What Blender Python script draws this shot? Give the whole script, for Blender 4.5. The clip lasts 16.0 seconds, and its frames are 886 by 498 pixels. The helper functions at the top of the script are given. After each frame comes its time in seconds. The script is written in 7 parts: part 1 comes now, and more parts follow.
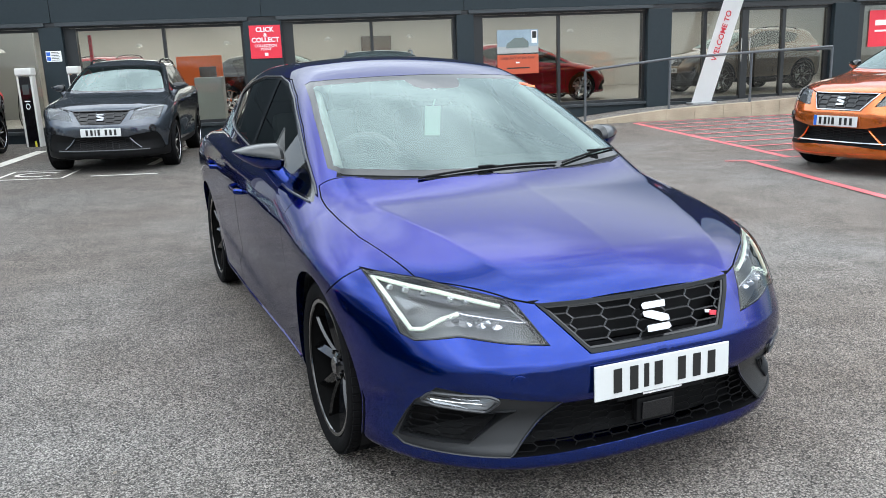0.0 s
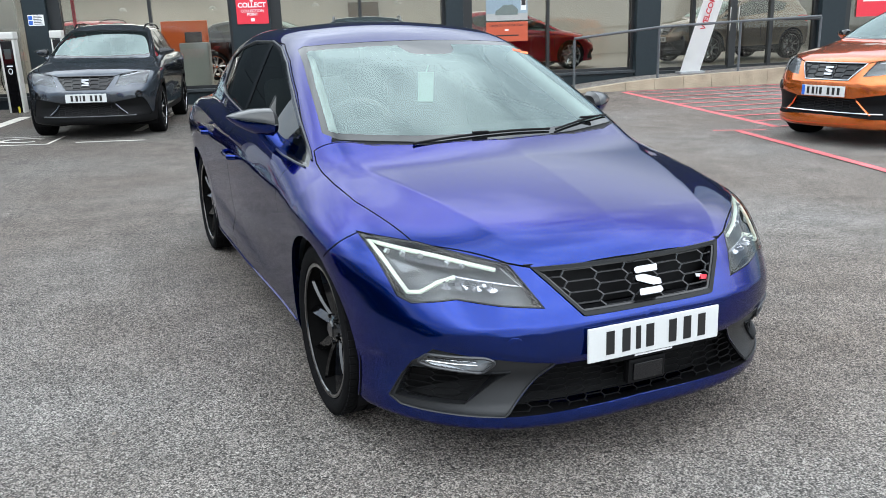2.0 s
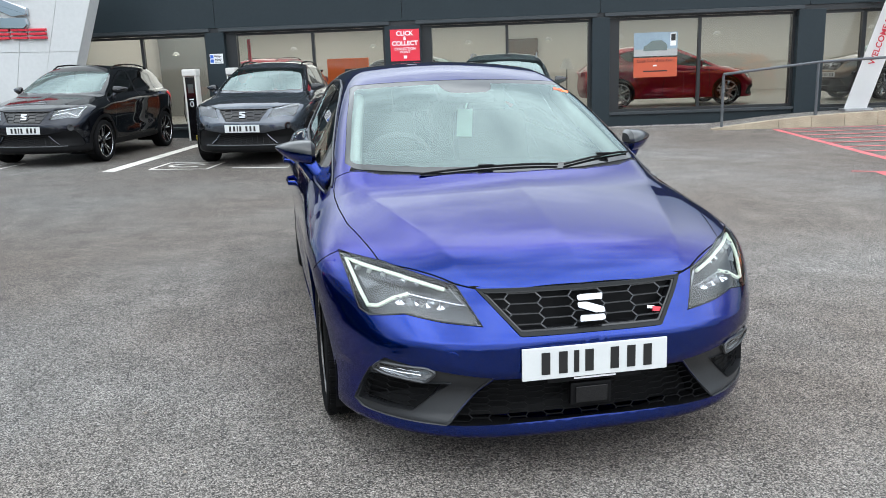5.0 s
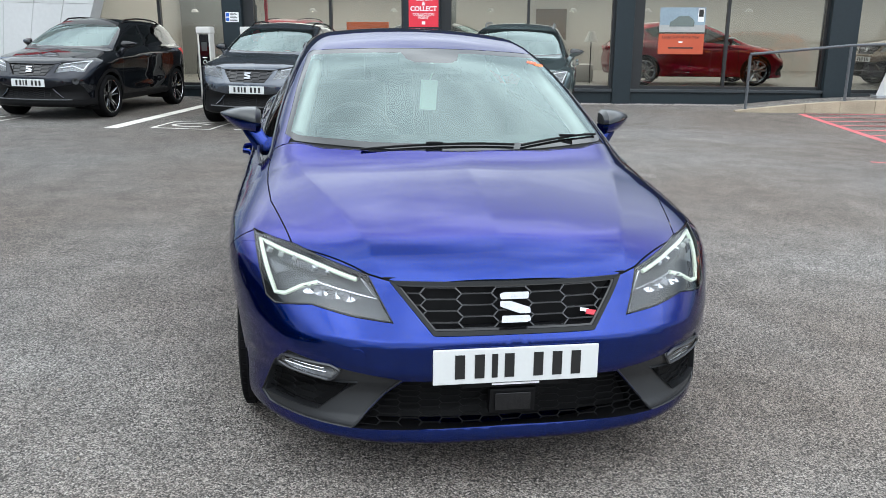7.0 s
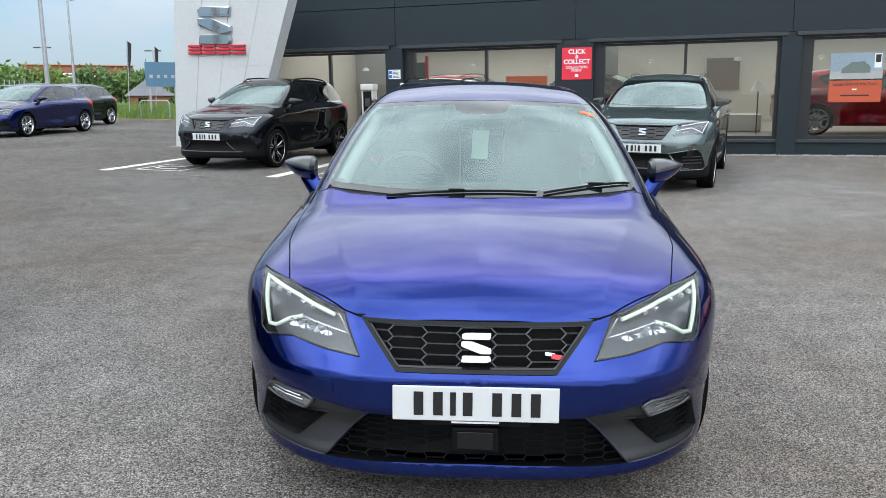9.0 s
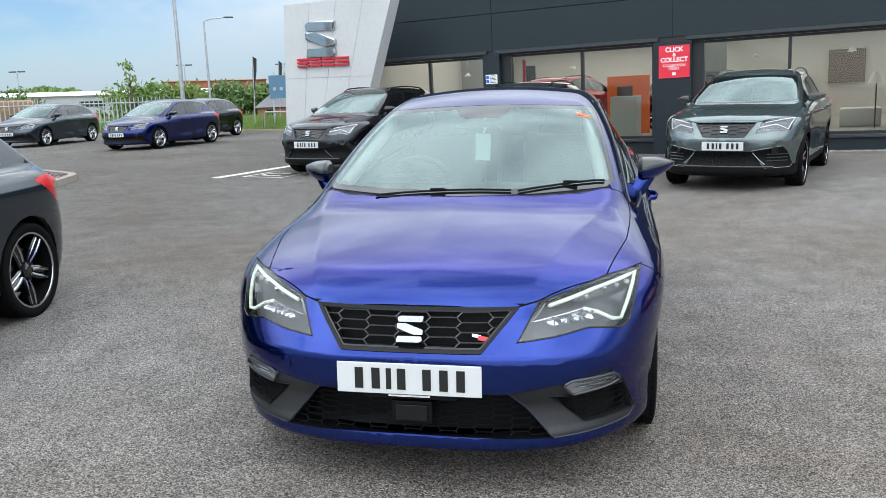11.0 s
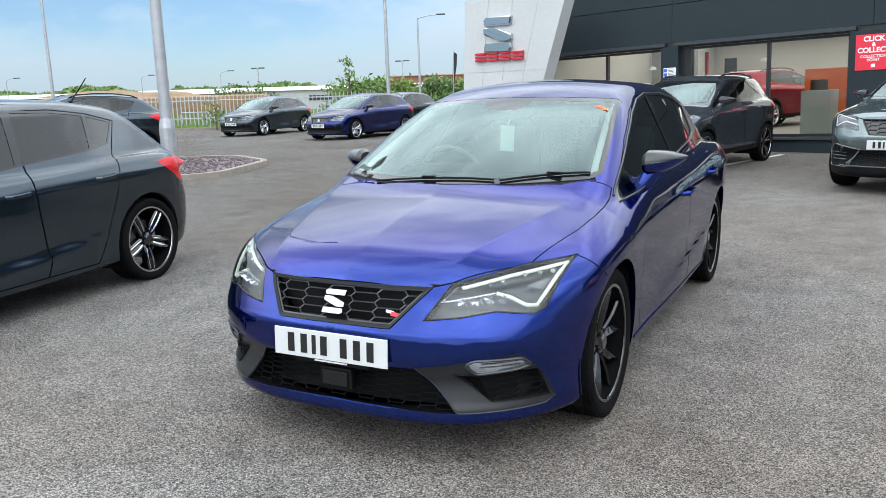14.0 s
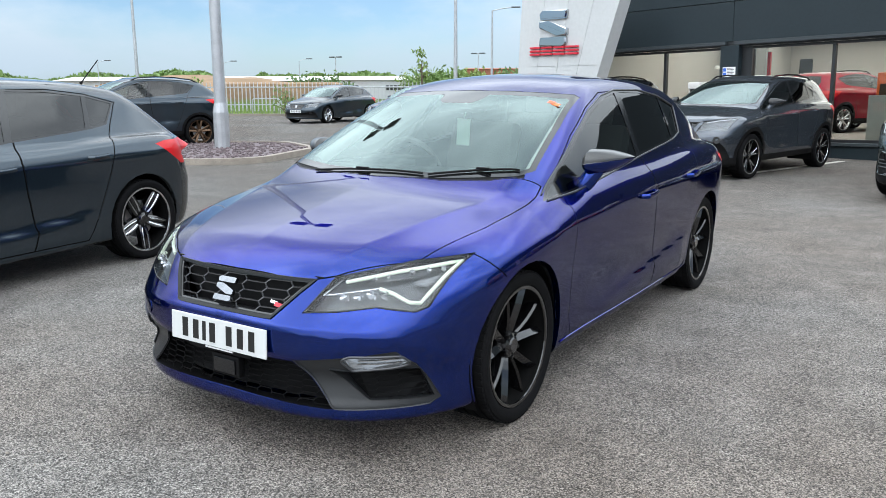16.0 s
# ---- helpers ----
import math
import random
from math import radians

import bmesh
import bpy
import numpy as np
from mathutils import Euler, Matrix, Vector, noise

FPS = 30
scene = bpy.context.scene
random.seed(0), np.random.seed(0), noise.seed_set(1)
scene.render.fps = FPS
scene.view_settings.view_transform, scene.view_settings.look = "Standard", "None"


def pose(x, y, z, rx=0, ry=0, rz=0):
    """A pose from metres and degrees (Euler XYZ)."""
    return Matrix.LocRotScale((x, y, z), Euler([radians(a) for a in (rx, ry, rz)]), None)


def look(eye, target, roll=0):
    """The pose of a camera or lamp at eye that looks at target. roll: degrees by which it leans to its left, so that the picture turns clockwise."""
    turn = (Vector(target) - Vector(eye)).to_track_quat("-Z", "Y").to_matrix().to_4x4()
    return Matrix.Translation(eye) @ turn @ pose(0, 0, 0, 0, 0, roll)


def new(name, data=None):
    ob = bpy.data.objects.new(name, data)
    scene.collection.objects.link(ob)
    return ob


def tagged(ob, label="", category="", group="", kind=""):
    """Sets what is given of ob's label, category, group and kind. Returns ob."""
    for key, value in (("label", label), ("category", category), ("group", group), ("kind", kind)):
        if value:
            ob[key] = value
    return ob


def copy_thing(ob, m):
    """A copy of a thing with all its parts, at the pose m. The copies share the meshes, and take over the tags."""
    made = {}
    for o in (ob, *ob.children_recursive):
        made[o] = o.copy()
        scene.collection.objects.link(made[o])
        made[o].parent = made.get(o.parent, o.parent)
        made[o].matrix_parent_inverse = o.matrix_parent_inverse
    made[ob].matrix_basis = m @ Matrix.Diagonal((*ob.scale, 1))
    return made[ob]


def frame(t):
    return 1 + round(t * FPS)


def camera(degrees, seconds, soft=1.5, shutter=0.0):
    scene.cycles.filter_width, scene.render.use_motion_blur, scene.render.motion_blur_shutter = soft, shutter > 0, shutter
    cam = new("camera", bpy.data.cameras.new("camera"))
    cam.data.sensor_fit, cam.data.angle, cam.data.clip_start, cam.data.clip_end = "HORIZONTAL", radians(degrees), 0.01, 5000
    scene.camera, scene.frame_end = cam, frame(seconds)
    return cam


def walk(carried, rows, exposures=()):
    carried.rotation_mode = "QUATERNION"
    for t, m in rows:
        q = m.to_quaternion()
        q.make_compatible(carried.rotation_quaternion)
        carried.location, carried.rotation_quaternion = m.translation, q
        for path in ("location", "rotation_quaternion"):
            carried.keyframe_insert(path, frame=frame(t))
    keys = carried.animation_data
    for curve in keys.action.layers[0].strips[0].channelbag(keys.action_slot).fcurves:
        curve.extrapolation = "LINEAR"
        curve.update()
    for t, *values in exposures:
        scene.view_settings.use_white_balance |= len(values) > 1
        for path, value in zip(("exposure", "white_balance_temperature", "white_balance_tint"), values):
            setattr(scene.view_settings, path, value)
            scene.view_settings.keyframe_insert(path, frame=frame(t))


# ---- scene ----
cam = camera(58.2, 16.0, soft=0.85)
PATH = [
    (0, (-1.571, -1.89, 1.404), (-0.787, -0.108, 0.948), -1.1),
    (0.5, (-1.571, -1.891, 1.406), (-0.791, -0.109, 0.941), -1.3),
    (1, (-1.578, -1.898, 1.408), (-0.798, -0.118, 0.939), -1.5),
    (1.5, (-1.61, -1.903, 1.394), (-0.8, -0.145, 0.89), -0.9),
    (2, (-1.614, -1.908, 1.396), (-0.808, -0.157, 0.865), -0.7),
    (2.5, (-1.461, -1.942, 1.394), (-0.813, -0.12, 0.885), -1.9),
    (3, (-1.307, -1.975, 1.392), (-0.767, -0.115, 0.895), -3.1),
    (3.5, (-1.257, -2.089, 1.411), (-0.728, -0.219, 0.94), -4.7),
    (3.7, (-1.249, -2.16, 1.417), (-0.711, -0.291, 0.952), -4.5),
    (5.8, (-0.849, -2.421, 1.413), (-0.515, -0.503, 0.956), 0.5),
    (6, (-0.81, -2.427, 1.41), (-0.481, -0.514, 0.932), 0.1),
    (6.5, (-0.716, -2.328, 1.41), (-0.367, -0.426, 0.899), -0.0),
    (7, (-0.633, -2.203, 1.418), (-0.289, -0.303, 0.897), 1.4),
    (7.5, (-0.451, -2.13, 1.406), (-0.267, -0.204, 0.899), 0.7),
    (8, (-0.223, -2.085, 1.415), (-0.238, -0.13, 0.996), -0.5),
    (8.5, (-0.109, -2.211, 1.423), (-0.173, -0.248, 1.043), -0.5),
    (8.7, (-0.065, -2.286, 1.422), (-0.137, -0.328, 1.018), 0.0),
    (10.8, (0.647, -2.51, 1.434), (0.24, -0.586, 1.066), -2.6),
    (11, (0.692, -2.571, 1.432), (0.276, -0.654, 1.043), -1.8),
    (11.5, (0.787, -2.639, 1.444), (0.306, -0.741, 1.035), -0.8),
    (12, (1.004, -2.573, 1.423), (0.386, -0.708, 1.053), -0.4),
    (12.5, (1.2, -2.51, 1.4), (0.5, -0.671, 1.044), -1.0),
    (13, (1.39, -2.579, 1.393), (0.68, -0.747, 1.021), -0.2),
    (13.5, (1.562, -2.588, 1.43), (0.786, -0.787, 1.036), -0.7),
    (14, (1.751, -2.395, 1.389), (0.838, -0.658, 1.003), -1.8),
    (14.5, (1.922, -2.295, 1.378), (0.983, -0.57, 1.005), -1.9),
    (15, (2.108, -2.297, 1.386), (1.167, -0.577, 0.993), -0.4),
    (15.5, (2.213, -2.197, 1.394), (1.22, -0.513, 0.97), -0.2),
    (16, (2.308, -1.984, 1.369), (1.236, -0.343, 0.969), -0.1),
]
walk(cam, [(t, look(eye, target, roll)) for t, eye, target, roll in PATH], exposures=[(0.0, 0.9), (3.5, 0.87), (6.5, 0.80), (8.5, 0.72), (11.0, 0.76), (13.5, 0.84), (16.0, 0.90)])

# ---------------------------------------------------------------- world and sun
world = bpy.data.worlds.new("sky")
scene.world = world
world.use_nodes = True
_wn, _wl = world.node_tree.nodes, world.node_tree.links
_wn.clear()
w_out = _wn.new("ShaderNodeOutputWorld")
w_bg = _wn.new("ShaderNodeBackground")
w_sky = _wn.new("ShaderNodeTexSky")
w_sky.sky_type = "NISHITA"
w_sky.sun_disc = False
SUN_ELEVATION, SUN_TURN = radians(48), radians(165)
w_sky.sun_elevation, w_sky.sun_rotation = SUN_ELEVATION, SUN_TURN
w_sky.air_density, w_sky.dust_density, w_sky.ozone_density = 1.0, 0.5, 2.5
w_co = _wn.new("ShaderNodeTexCoord")
w_map = _wn.new("ShaderNodeMapping")
w_map.inputs["Scale"].default_value = (1.0, 1.0, 2.4)
w_noise = _wn.new("ShaderNodeTexNoise")
w_noise.inputs["Scale"].default_value = 2.3
w_noise.inputs["Detail"].default_value = 7
w_noise.inputs["Roughness"].default_value = 0.55
w_ramp = _wn.new("ShaderNodeValToRGB")
w_ramp.color_ramp.elements[0].position, w_ramp.color_ramp.elements[1].position = 0.42, 0.60
w_ramp.color_ramp.elements[0].color = (0.10, 0.10, 0.10, 1)
w_ramp.color_ramp.elements[1].color = (0.95, 0.95, 0.95, 1)
# cloud brightness grows upwards and is greatest half-way up
w_sep = _wn.new("ShaderNodeSeparateXYZ")
w_high = _wn.new("ShaderNodeValToRGB")
w_high.color_ramp.interpolation = "EASE"
w_high.color_ramp.elements[0].position, w_high.color_ramp.elements[1].position = 0.0, 1.0
w_high.color_ramp.elements[0].color = (0.152, 0.172, 0.194, 1)
w_high.color_ramp.elements[1].color = (0.72, 0.74, 0.76, 1)
for _p, _c in ((0.26, 0.33), (0.52, 0.92), (0.72, 0.98)):
    w_high.color_ramp.elements.new(_p).color = (_c, _c, _c, 1)
w_gain = _wn.new("ShaderNodeMixRGB")
w_gain.blend_type = "MULTIPLY"
w_gain.inputs[0].default_value = 1
w_gain.inputs[2].default_value = (20.8, 22.9, 24.3, 1)
w_dim = _wn.new("ShaderNodeMixRGB")
w_dim.blend_type = "MULTIPLY"
w_dim.inputs[0].default_value = 1
w_dim.inputs[2].default_value = (0.46, 0.58, 0.72, 1)
w_mix = _wn.new("ShaderNodeMixRGB")
_wl.new(w_co.outputs["Generated"], w_map.inputs[0])
_wl.new(w_map.outputs[0], w_noise.inputs["Vector"])
_wl.new(w_noise.outputs["Fac"], w_ramp.inputs[0])
# the cover closes half-way up and thins overhead
w_cover = _wn.new("ShaderNodeValToRGB")
w_cover.color_ramp.elements[0].position, w_cover.color_ramp.elements[1].position = 0.18, 1.0
w_cover.color_ramp.elements[0].color = (0, 0, 0, 1)
w_cover.color_ramp.elements[1].color = (0.30, 0.30, 0.30, 1)
for _p, _c in ((0.40, 0.72), (0.66, 0.50)):
    w_cover.color_ramp.elements.new(_p).color = (_c, _c, _c, 1)
w_close = _wn.new("ShaderNodeMixRGB")
w_close.inputs[2].default_value = (0.8, 0.8, 0.8, 1)
_wl.new(w_sep.outputs[2], w_cover.inputs[0])
_wl.new(w_cover.outputs[0], w_close.inputs[0])
_wl.new(w_ramp.outputs[0], w_close.inputs[1])
_wl.new(w_close.outputs[0], w_mix.inputs[0])
_wl.new(w_co.outputs["Generated"], w_sep.inputs[0])
_wl.new(w_sep.outputs[2], w_high.inputs[0])
_wl.new(w_high.outputs[0], w_gain.inputs[1])
_wl.new(w_sky.outputs[0], w_dim.inputs[1])
_wl.new(w_dim.outputs[0], w_mix.inputs[1])
_wl.new(w_gain.outputs[0], w_mix.inputs[2])
_wl.new(w_mix.outputs[0], w_bg.inputs[0])
w_bg.inputs[1].default_value = 0.1
_wl.new(w_bg.outputs[0], w_out.inputs[0])

sun = new("sun", bpy.data.lights.new("sun", "SUN"))
sun.data.energy, sun.data.angle, sun.data.color = 1.0, radians(110), (1.0, 0.97, 0.92)
# Nishita's turn is clockwise from +y as seen from above
_sd = Vector((math.sin(SUN_TURN) * math.cos(SUN_ELEVATION), math.cos(SUN_TURN) * math.cos(SUN_ELEVATION), math.sin(SUN_ELEVATION)))
sun.matrix_world = look(_sd * 60, (0, 0, 0))


# ---------------------------------------------------------------- materials
def mat(name, color, rough=0.5, metal=0.0, var=0.12, scale=6.0, bump=0.0, bscale=120.0, coat=0.0, spec=0.5, emit=0.0, alpha=1.0, trans=0.0):
    """A surface with large blotches and fine grain over its colour, and fine relief."""
    m = bpy.data.materials.new(name)
    m.use_nodes = True
    nt = m.node_tree
    b = nt.nodes["Principled BSDF"]
    b.inputs["Roughness"].default_value = rough
    b.inputs["Metallic"].default_value = metal
    b.inputs["Coat Weight"].default_value = coat
    b.inputs["Coat Roughness"].default_value = 0.03
    b.inputs["Specular IOR Level"].default_value = spec
    b.inputs["Transmission Weight"].default_value = trans
    b.inputs["Alpha"].default_value = alpha
    if emit:
        b.inputs["Emission Color"].default_value = (*color, 1)
        b.inputs["Emission Strength"].default_value = emit
    b.inputs["Base Color"].default_value = (*color, 1)
    m.diffuse_color = (*color, 1)
    co = nt.nodes.new("ShaderNodeTexCoord")
    if var > 0:
        n1 = nt.nodes.new("ShaderNodeTexNoise")
        n1.inputs["Scale"].default_value, n1.inputs["Detail"].default_value = scale, 4
        n2 = nt.nodes.new("ShaderNodeTexNoise")
        n2.inputs["Scale"].default_value, n2.inputs["Detail"].default_value = scale * 14, 2
        add = nt.nodes.new("ShaderNodeMath")
        add.operation = "ADD"
        rng = nt.nodes.new("ShaderNodeMapRange")
        rng.inputs["From Min"].default_value, rng.inputs["From Max"].default_value = 0.7, 1.3
        rng.inputs["To Min"].default_value, rng.inputs["To Max"].default_value = 1 - var, 1 + var
        mul = nt.nodes.new("ShaderNodeMixRGB")
        mul.blend_type = "MULTIPLY"
        mul.inputs[0].default_value = 1
        mul.inputs[1].default_value = (*color, 1)
        nt.links.new(co.outputs["Object"], n1.inputs["Vector"])
        nt.links.new(co.outputs["Object"], n2.inputs["Vector"])
        nt.links.new(n1.outputs["Fac"], add.inputs[0])
        nt.links.new(n2.outputs["Fac"], add.inputs[1])
        nt.links.new(add.outputs[0], rng.inputs["Value"])
        nt.links.new(rng.outputs[0], mul.inputs[2])
        nt.links.new(mul.outputs[0], b.inputs["Base Color"])
    if bump > 0:
        n3 = nt.nodes.new("ShaderNodeTexNoise")
        n3.inputs["Scale"].default_value, n3.inputs["Detail"].default_value = bscale, 3
        bp = nt.nodes.new("ShaderNodeBump")
        bp.inputs["Strength"].default_value, bp.inputs["Distance"].default_value = bump, 0.004
        nt.links.new(co.outputs["Object"], n3.inputs["Vector"])
        nt.links.new(n3.outputs["Fac"], bp.inputs["Height"])
        nt.links.new(bp.outputs[0], b.inputs["Normal"])
    return m


def paint(name, color, metal=0.55, rough=0.32, flake=0.0, coat_ior=1.6, edge=None):
    """Metallic car paint under clear lacquer."""
    m = mat(name, color, rough=rough, metal=metal, var=0.05, scale=3.0, coat=1.0)
    nt = m.node_tree
    b = nt.nodes["Principled BSDF"]
    b.inputs["Coat IOR"].default_value = coat_ior
    edge = edge or tuple(min(1.0, c * 2.2) for c in color)
    b.inputs["Specular Tint"].default_value = (*edge, 1)
    b.inputs["Coat Roughness"].default_value = 0.004
    if not flake:
        return m
    co = nt.nodes.new("ShaderNodeTexCoord")
    v = nt.nodes.new("ShaderNodeTexVoronoi")
    v.inputs["Scale"].default_value = 900
    bp = nt.nodes.new("ShaderNodeBump")
    bp.inputs["Strength"].default_value, bp.inputs["Distance"].default_value = flake, 0.0008
    nt.links.new(co.outputs["Object"], v.inputs["Vector"])
    nt.links.new(v.outputs["Distance"], bp.inputs["Height"])
    nt.links.new(bp.outputs[0], b.inputs["Normal"])
    return m


def glass(name, tint=(0.75, 0.8, 0.8), dark=0.5, ior=1.75, shine=(1, 1, 1)):
    """A thin tinted pane: see-through under a sharp reflection."""
    m = bpy.data.materials.new(name)
    m.use_nodes = True
    nt = m.node_tree
    nt.nodes.clear()
    out = nt.nodes.new("ShaderNodeOutputMaterial")
    tr = nt.nodes.new("ShaderNodeBsdfTransparent")
    tr.inputs[0].default_value = (tint[0] * dark, tint[1] * dark, tint[2] * dark, 1)
    gl = nt.nodes.new("ShaderNodeBsdfGlossy")
    gl.inputs["Roughness"].default_value = 0.0
    gl.inputs["Color"].default_value = (*shine, 1)
    fr = nt.nodes.new("ShaderNodeFresnel")
    fr.inputs["IOR"].default_value = ior
    mx = nt.nodes.new("ShaderNodeMixShader")
    nt.links.new(fr.outputs[0], mx.inputs[0])
    nt.links.new(tr.outputs[0], mx.inputs[1])
    nt.links.new(gl.outputs[0], mx.inputs[2])
    nt.links.new(mx.outputs[0], out.inputs[0])
    m.diffuse_color = (*tint, 0.4)
    return m


BLACK_GLOSS = mat("black_gloss", (0.005, 0.005, 0.006), rough=0.12, var=0, coat=0.15)
BLACK_PLASTIC = mat("black_plastic", (0.0045, 0.0045, 0.005), rough=0.55, spec=0.14, var=0.1, scale=20, bump=0.12, bscale=700)
GREY_PLASTIC = mat("grey_plastic", (0.018, 0.019, 0.021), rough=0.42, var=0.1, scale=20, bump=0.1, bscale=700)
SATIN_GREY = mat("satin_grey", (0.06, 0.062, 0.067), rough=0.3, metal=0.4, var=0.05)
RUBBER = mat("rubber", (0.007, 0.007, 0.0075), rough=0.8, spec=0.06, var=0.2, scale=10, bump=0.15, bscale=300)
WHEEL_BARREL = mat("wheel_barrel", (0.004, 0.004, 0.004), rough=0.8, spec=0.05, var=0.1)
CHROME = mat("chrome", (0.50, 0.51, 0.53), rough=0.06, metal=1.0, var=0)
ALLOY = mat("alloy", (0.55, 0.56, 0.58), rough=0.22, metal=1.0, var=0.05)
BLACK_ALLOY = mat("black_alloy", (0.003, 0.003, 0.0035), rough=0.16, metal=0.0, spec=0.3, var=0, coat=1.0)
BRONZE_ALLOY = mat("bronze_alloy", (0.10, 0.06, 0.035), rough=0.3, metal=0.7, var=0.05)
PLATE_WHITE = mat("plate_white", (0.60, 0.61, 0.605), rough=0.3, var=0.02, scale=8, coat=0.4)
INK_BLACK = mat("ink_black", (0.01, 0.01, 0.01), rough=0.4, var=0)
LENS_CLEAR = glass("lens_clear", (0.95, 0.97, 1.0), 0.94, 1.5)
LAMP_HOUSING = mat("lamp_housing", (0.072, 0.077, 0.078), rough=0.3, metal=0.3, var=0.15, scale=14)
LAMP_PALE = mat("lamp_pale", (0.17, 0.178, 0.182), rough=0.3, metal=0.4, var=0.3, scale=30)
LAMP_SILVER = mat("lamp_silver", (0.75, 0.77, 0.8), rough=0.15, metal=0.7, var=0)
LED_WHITE = mat("led_white", (0.80, 0.90, 0.74), rough=0.3, var=0, emit=0.15)
TAIL_RED = mat("tail_red", (0.55, 0.008, 0.012), rough=0.35, spec=0.2, var=0, coat=0.25)
WIND_GLASS = glass("windscreen_glass", (0.80, 0.92, 0.88), 0.8, 2.0, (0.80, 0.97, 0.95))
FRIT = mat("screen_frit", (0.006, 0.0065, 0.007), rough=0.03, spec=0.6, var=0)
SIDE_GLASS = glass("side_glass", (0.62, 0.80, 0.78), 0.40, 1.62)
DARK_GLASS = glass("privacy_glass", (0.5, 0.55, 0.55), 0.12, 1.55)
CABIN_DARK = mat("cabin_dark", (0.024, 0.026, 0.027), rough=0.75, var=0.2, scale=12, bump=0.1, bscale=300)
CABIN_GREY = mat("cabin_grey", (0.60, 0.63, 0.61), rough=0.85, var=0.1, scale=10)
CABIN_SOFT = mat("cabin_soft", (0.11, 0.115, 0.115), rough=0.55, var=0.15, scale=10)
TAG_GREEN = mat("tag_card", (0.62, 0.86, 0.74), rough=0.6, var=0.03)
STICKER_RED = mat("sticker_red", (0.85, 0.12, 0.05), rough=0.5, var=0)


# ---------------------------------------------------------------- mesh helpers
def link_mesh(name, verts, faces, material, parent=None, label="", smooth=True, normals=None):
    me = bpy.data.meshes.new(name)
    me.from_pydata([tuple(v) for v in verts], [], faces)
    me.materials.append(material)
    me.polygons.foreach_set("use_smooth", [smooth] * len(me.polygons))
    if normals is not None:
        me.normals_split_custom_set_from_vertices([tuple(n) for n in normals])
    me.update()
    ob = new(name, me)
    if parent is not None:
        ob.parent = parent
    if label:
        tagged(ob, label)
    return ob


def part(name, bm, material, parent=None, label="", smooth=False):
    """Links a bmesh as one mesh object under a thing or a part."""
    me = bpy.data.meshes.new(name)
    bmesh.ops.recalc_face_normals(bm, faces=bm.faces)
    if smooth:
        for f in bm.faces:
            f.smooth = True
        for e in bm.edges:
            if len(e.link_faces) == 2 and e.calc_face_angle(0) > 0.7:
                e.smooth = False
    bm.to_mesh(me)
    bm.free()
    me.materials.append(material)
    ob = new(name, me)
    if parent is not None:
        ob.parent = parent
    if label:
        tagged(ob, label)
    return ob


def add_box(bm, c, s, m=None, bevel=0.0):
    """A box of size s at c, turned by m, with bevelled edges."""
    t = Matrix.Translation(c) @ (m.to_4x4() if m is not None else Matrix()) @ Matrix.Diagonal((*s, 1))
    r = bmesh.ops.create_cube(bm, size=1, matrix=t)
    if bevel > 0:
        es = list({e for v in r["verts"] for e in v.link_edges})
        bmesh.ops.bevel(bm, geom=es, offset=bevel, segments=2, affect="EDGES", profile=0.6)
    return bm


def box(c, s, m=None, bevel=0.0):
    return add_box(bmesh.new(), c, s, m, bevel)


def add_lathe(bm, profile, axis="x", n=48, closed=False, at=(0, 0, 0), caps=True):
    """Turns (along, radius) pairs round an axis."""
    rings = []
    for a, r in profile:
        ring = []
        for i in range(n):
            c, s = math.cos(2 * math.pi * i / n) * r, math.sin(2 * math.pi * i / n) * r
            p = {"x": (a, c, s), "y": (c, a, s), "z": (c, s, a)}[axis]
            ring.append(bm.verts.new((p[0] + at[0], p[1] + at[1], p[2] + at[2])))
        rings.append(ring)
    pairs = list(zip(rings, rings[1:])) + ([(rings[-1], rings[0])] if closed else [])
    for a, b in pairs:
        for i in range(n):
            j = (i + 1) % n
            bm.faces.new((a[i], a[j], b[j], b[i]))
    if not closed and caps:
        for ring, (a, r) in ((rings[0], profile[0]), (rings[-1], profile[-1])):
            if r > 1e-6:
                bm.faces.new(ring)
    return bm


def add_tube(bm, pts, r, n=8, closed=False, flat=1.0, up=(0, 0, 1)):
    """A tube of radius r (a number or one a point) along a line of points."""
    pts = [Vector(p) for p in pts]
    rings = []
    for i, p in enumerate(pts):
        a = pts[i - 1] if i or closed else p
        b = pts[(i + 1) % len(pts)] if i < len(pts) - 1 or closed else p
        d = (b - a).normalized()
        side = d.cross(Vector(up))
        side = side.normalized() if side.length > 1e-5 else Vector((1, 0, 0))
        u = side.cross(d).normalized()
        rr = r[i] if isinstance(r, (list, tuple)) else r
        rings.append([bm.verts.new(p + side * math.cos(2 * math.pi * (k + 0.5) / n) * rr * flat + u * math.sin(2 * math.pi * (k + 0.5) / n) * rr) for k in range(n)])
    for i in range(len(rings) - (0 if closed else 1)):
        a, b = rings[i], rings[(i + 1) % len(rings)]
        for k in range(n):
            bm.faces.new((a[k], a[(k + 1) % n], b[(k + 1) % n], b[k]))
    if not closed:
        bm.faces.new(rings[0])
        bm.faces.new(rings[-1])
    return bm


def tube(pts, r, n=8, closed=False, flat=1.0, up=(0, 0, 1)):
    return add_tube(bmesh.new(), pts, r, n, closed, flat, up)


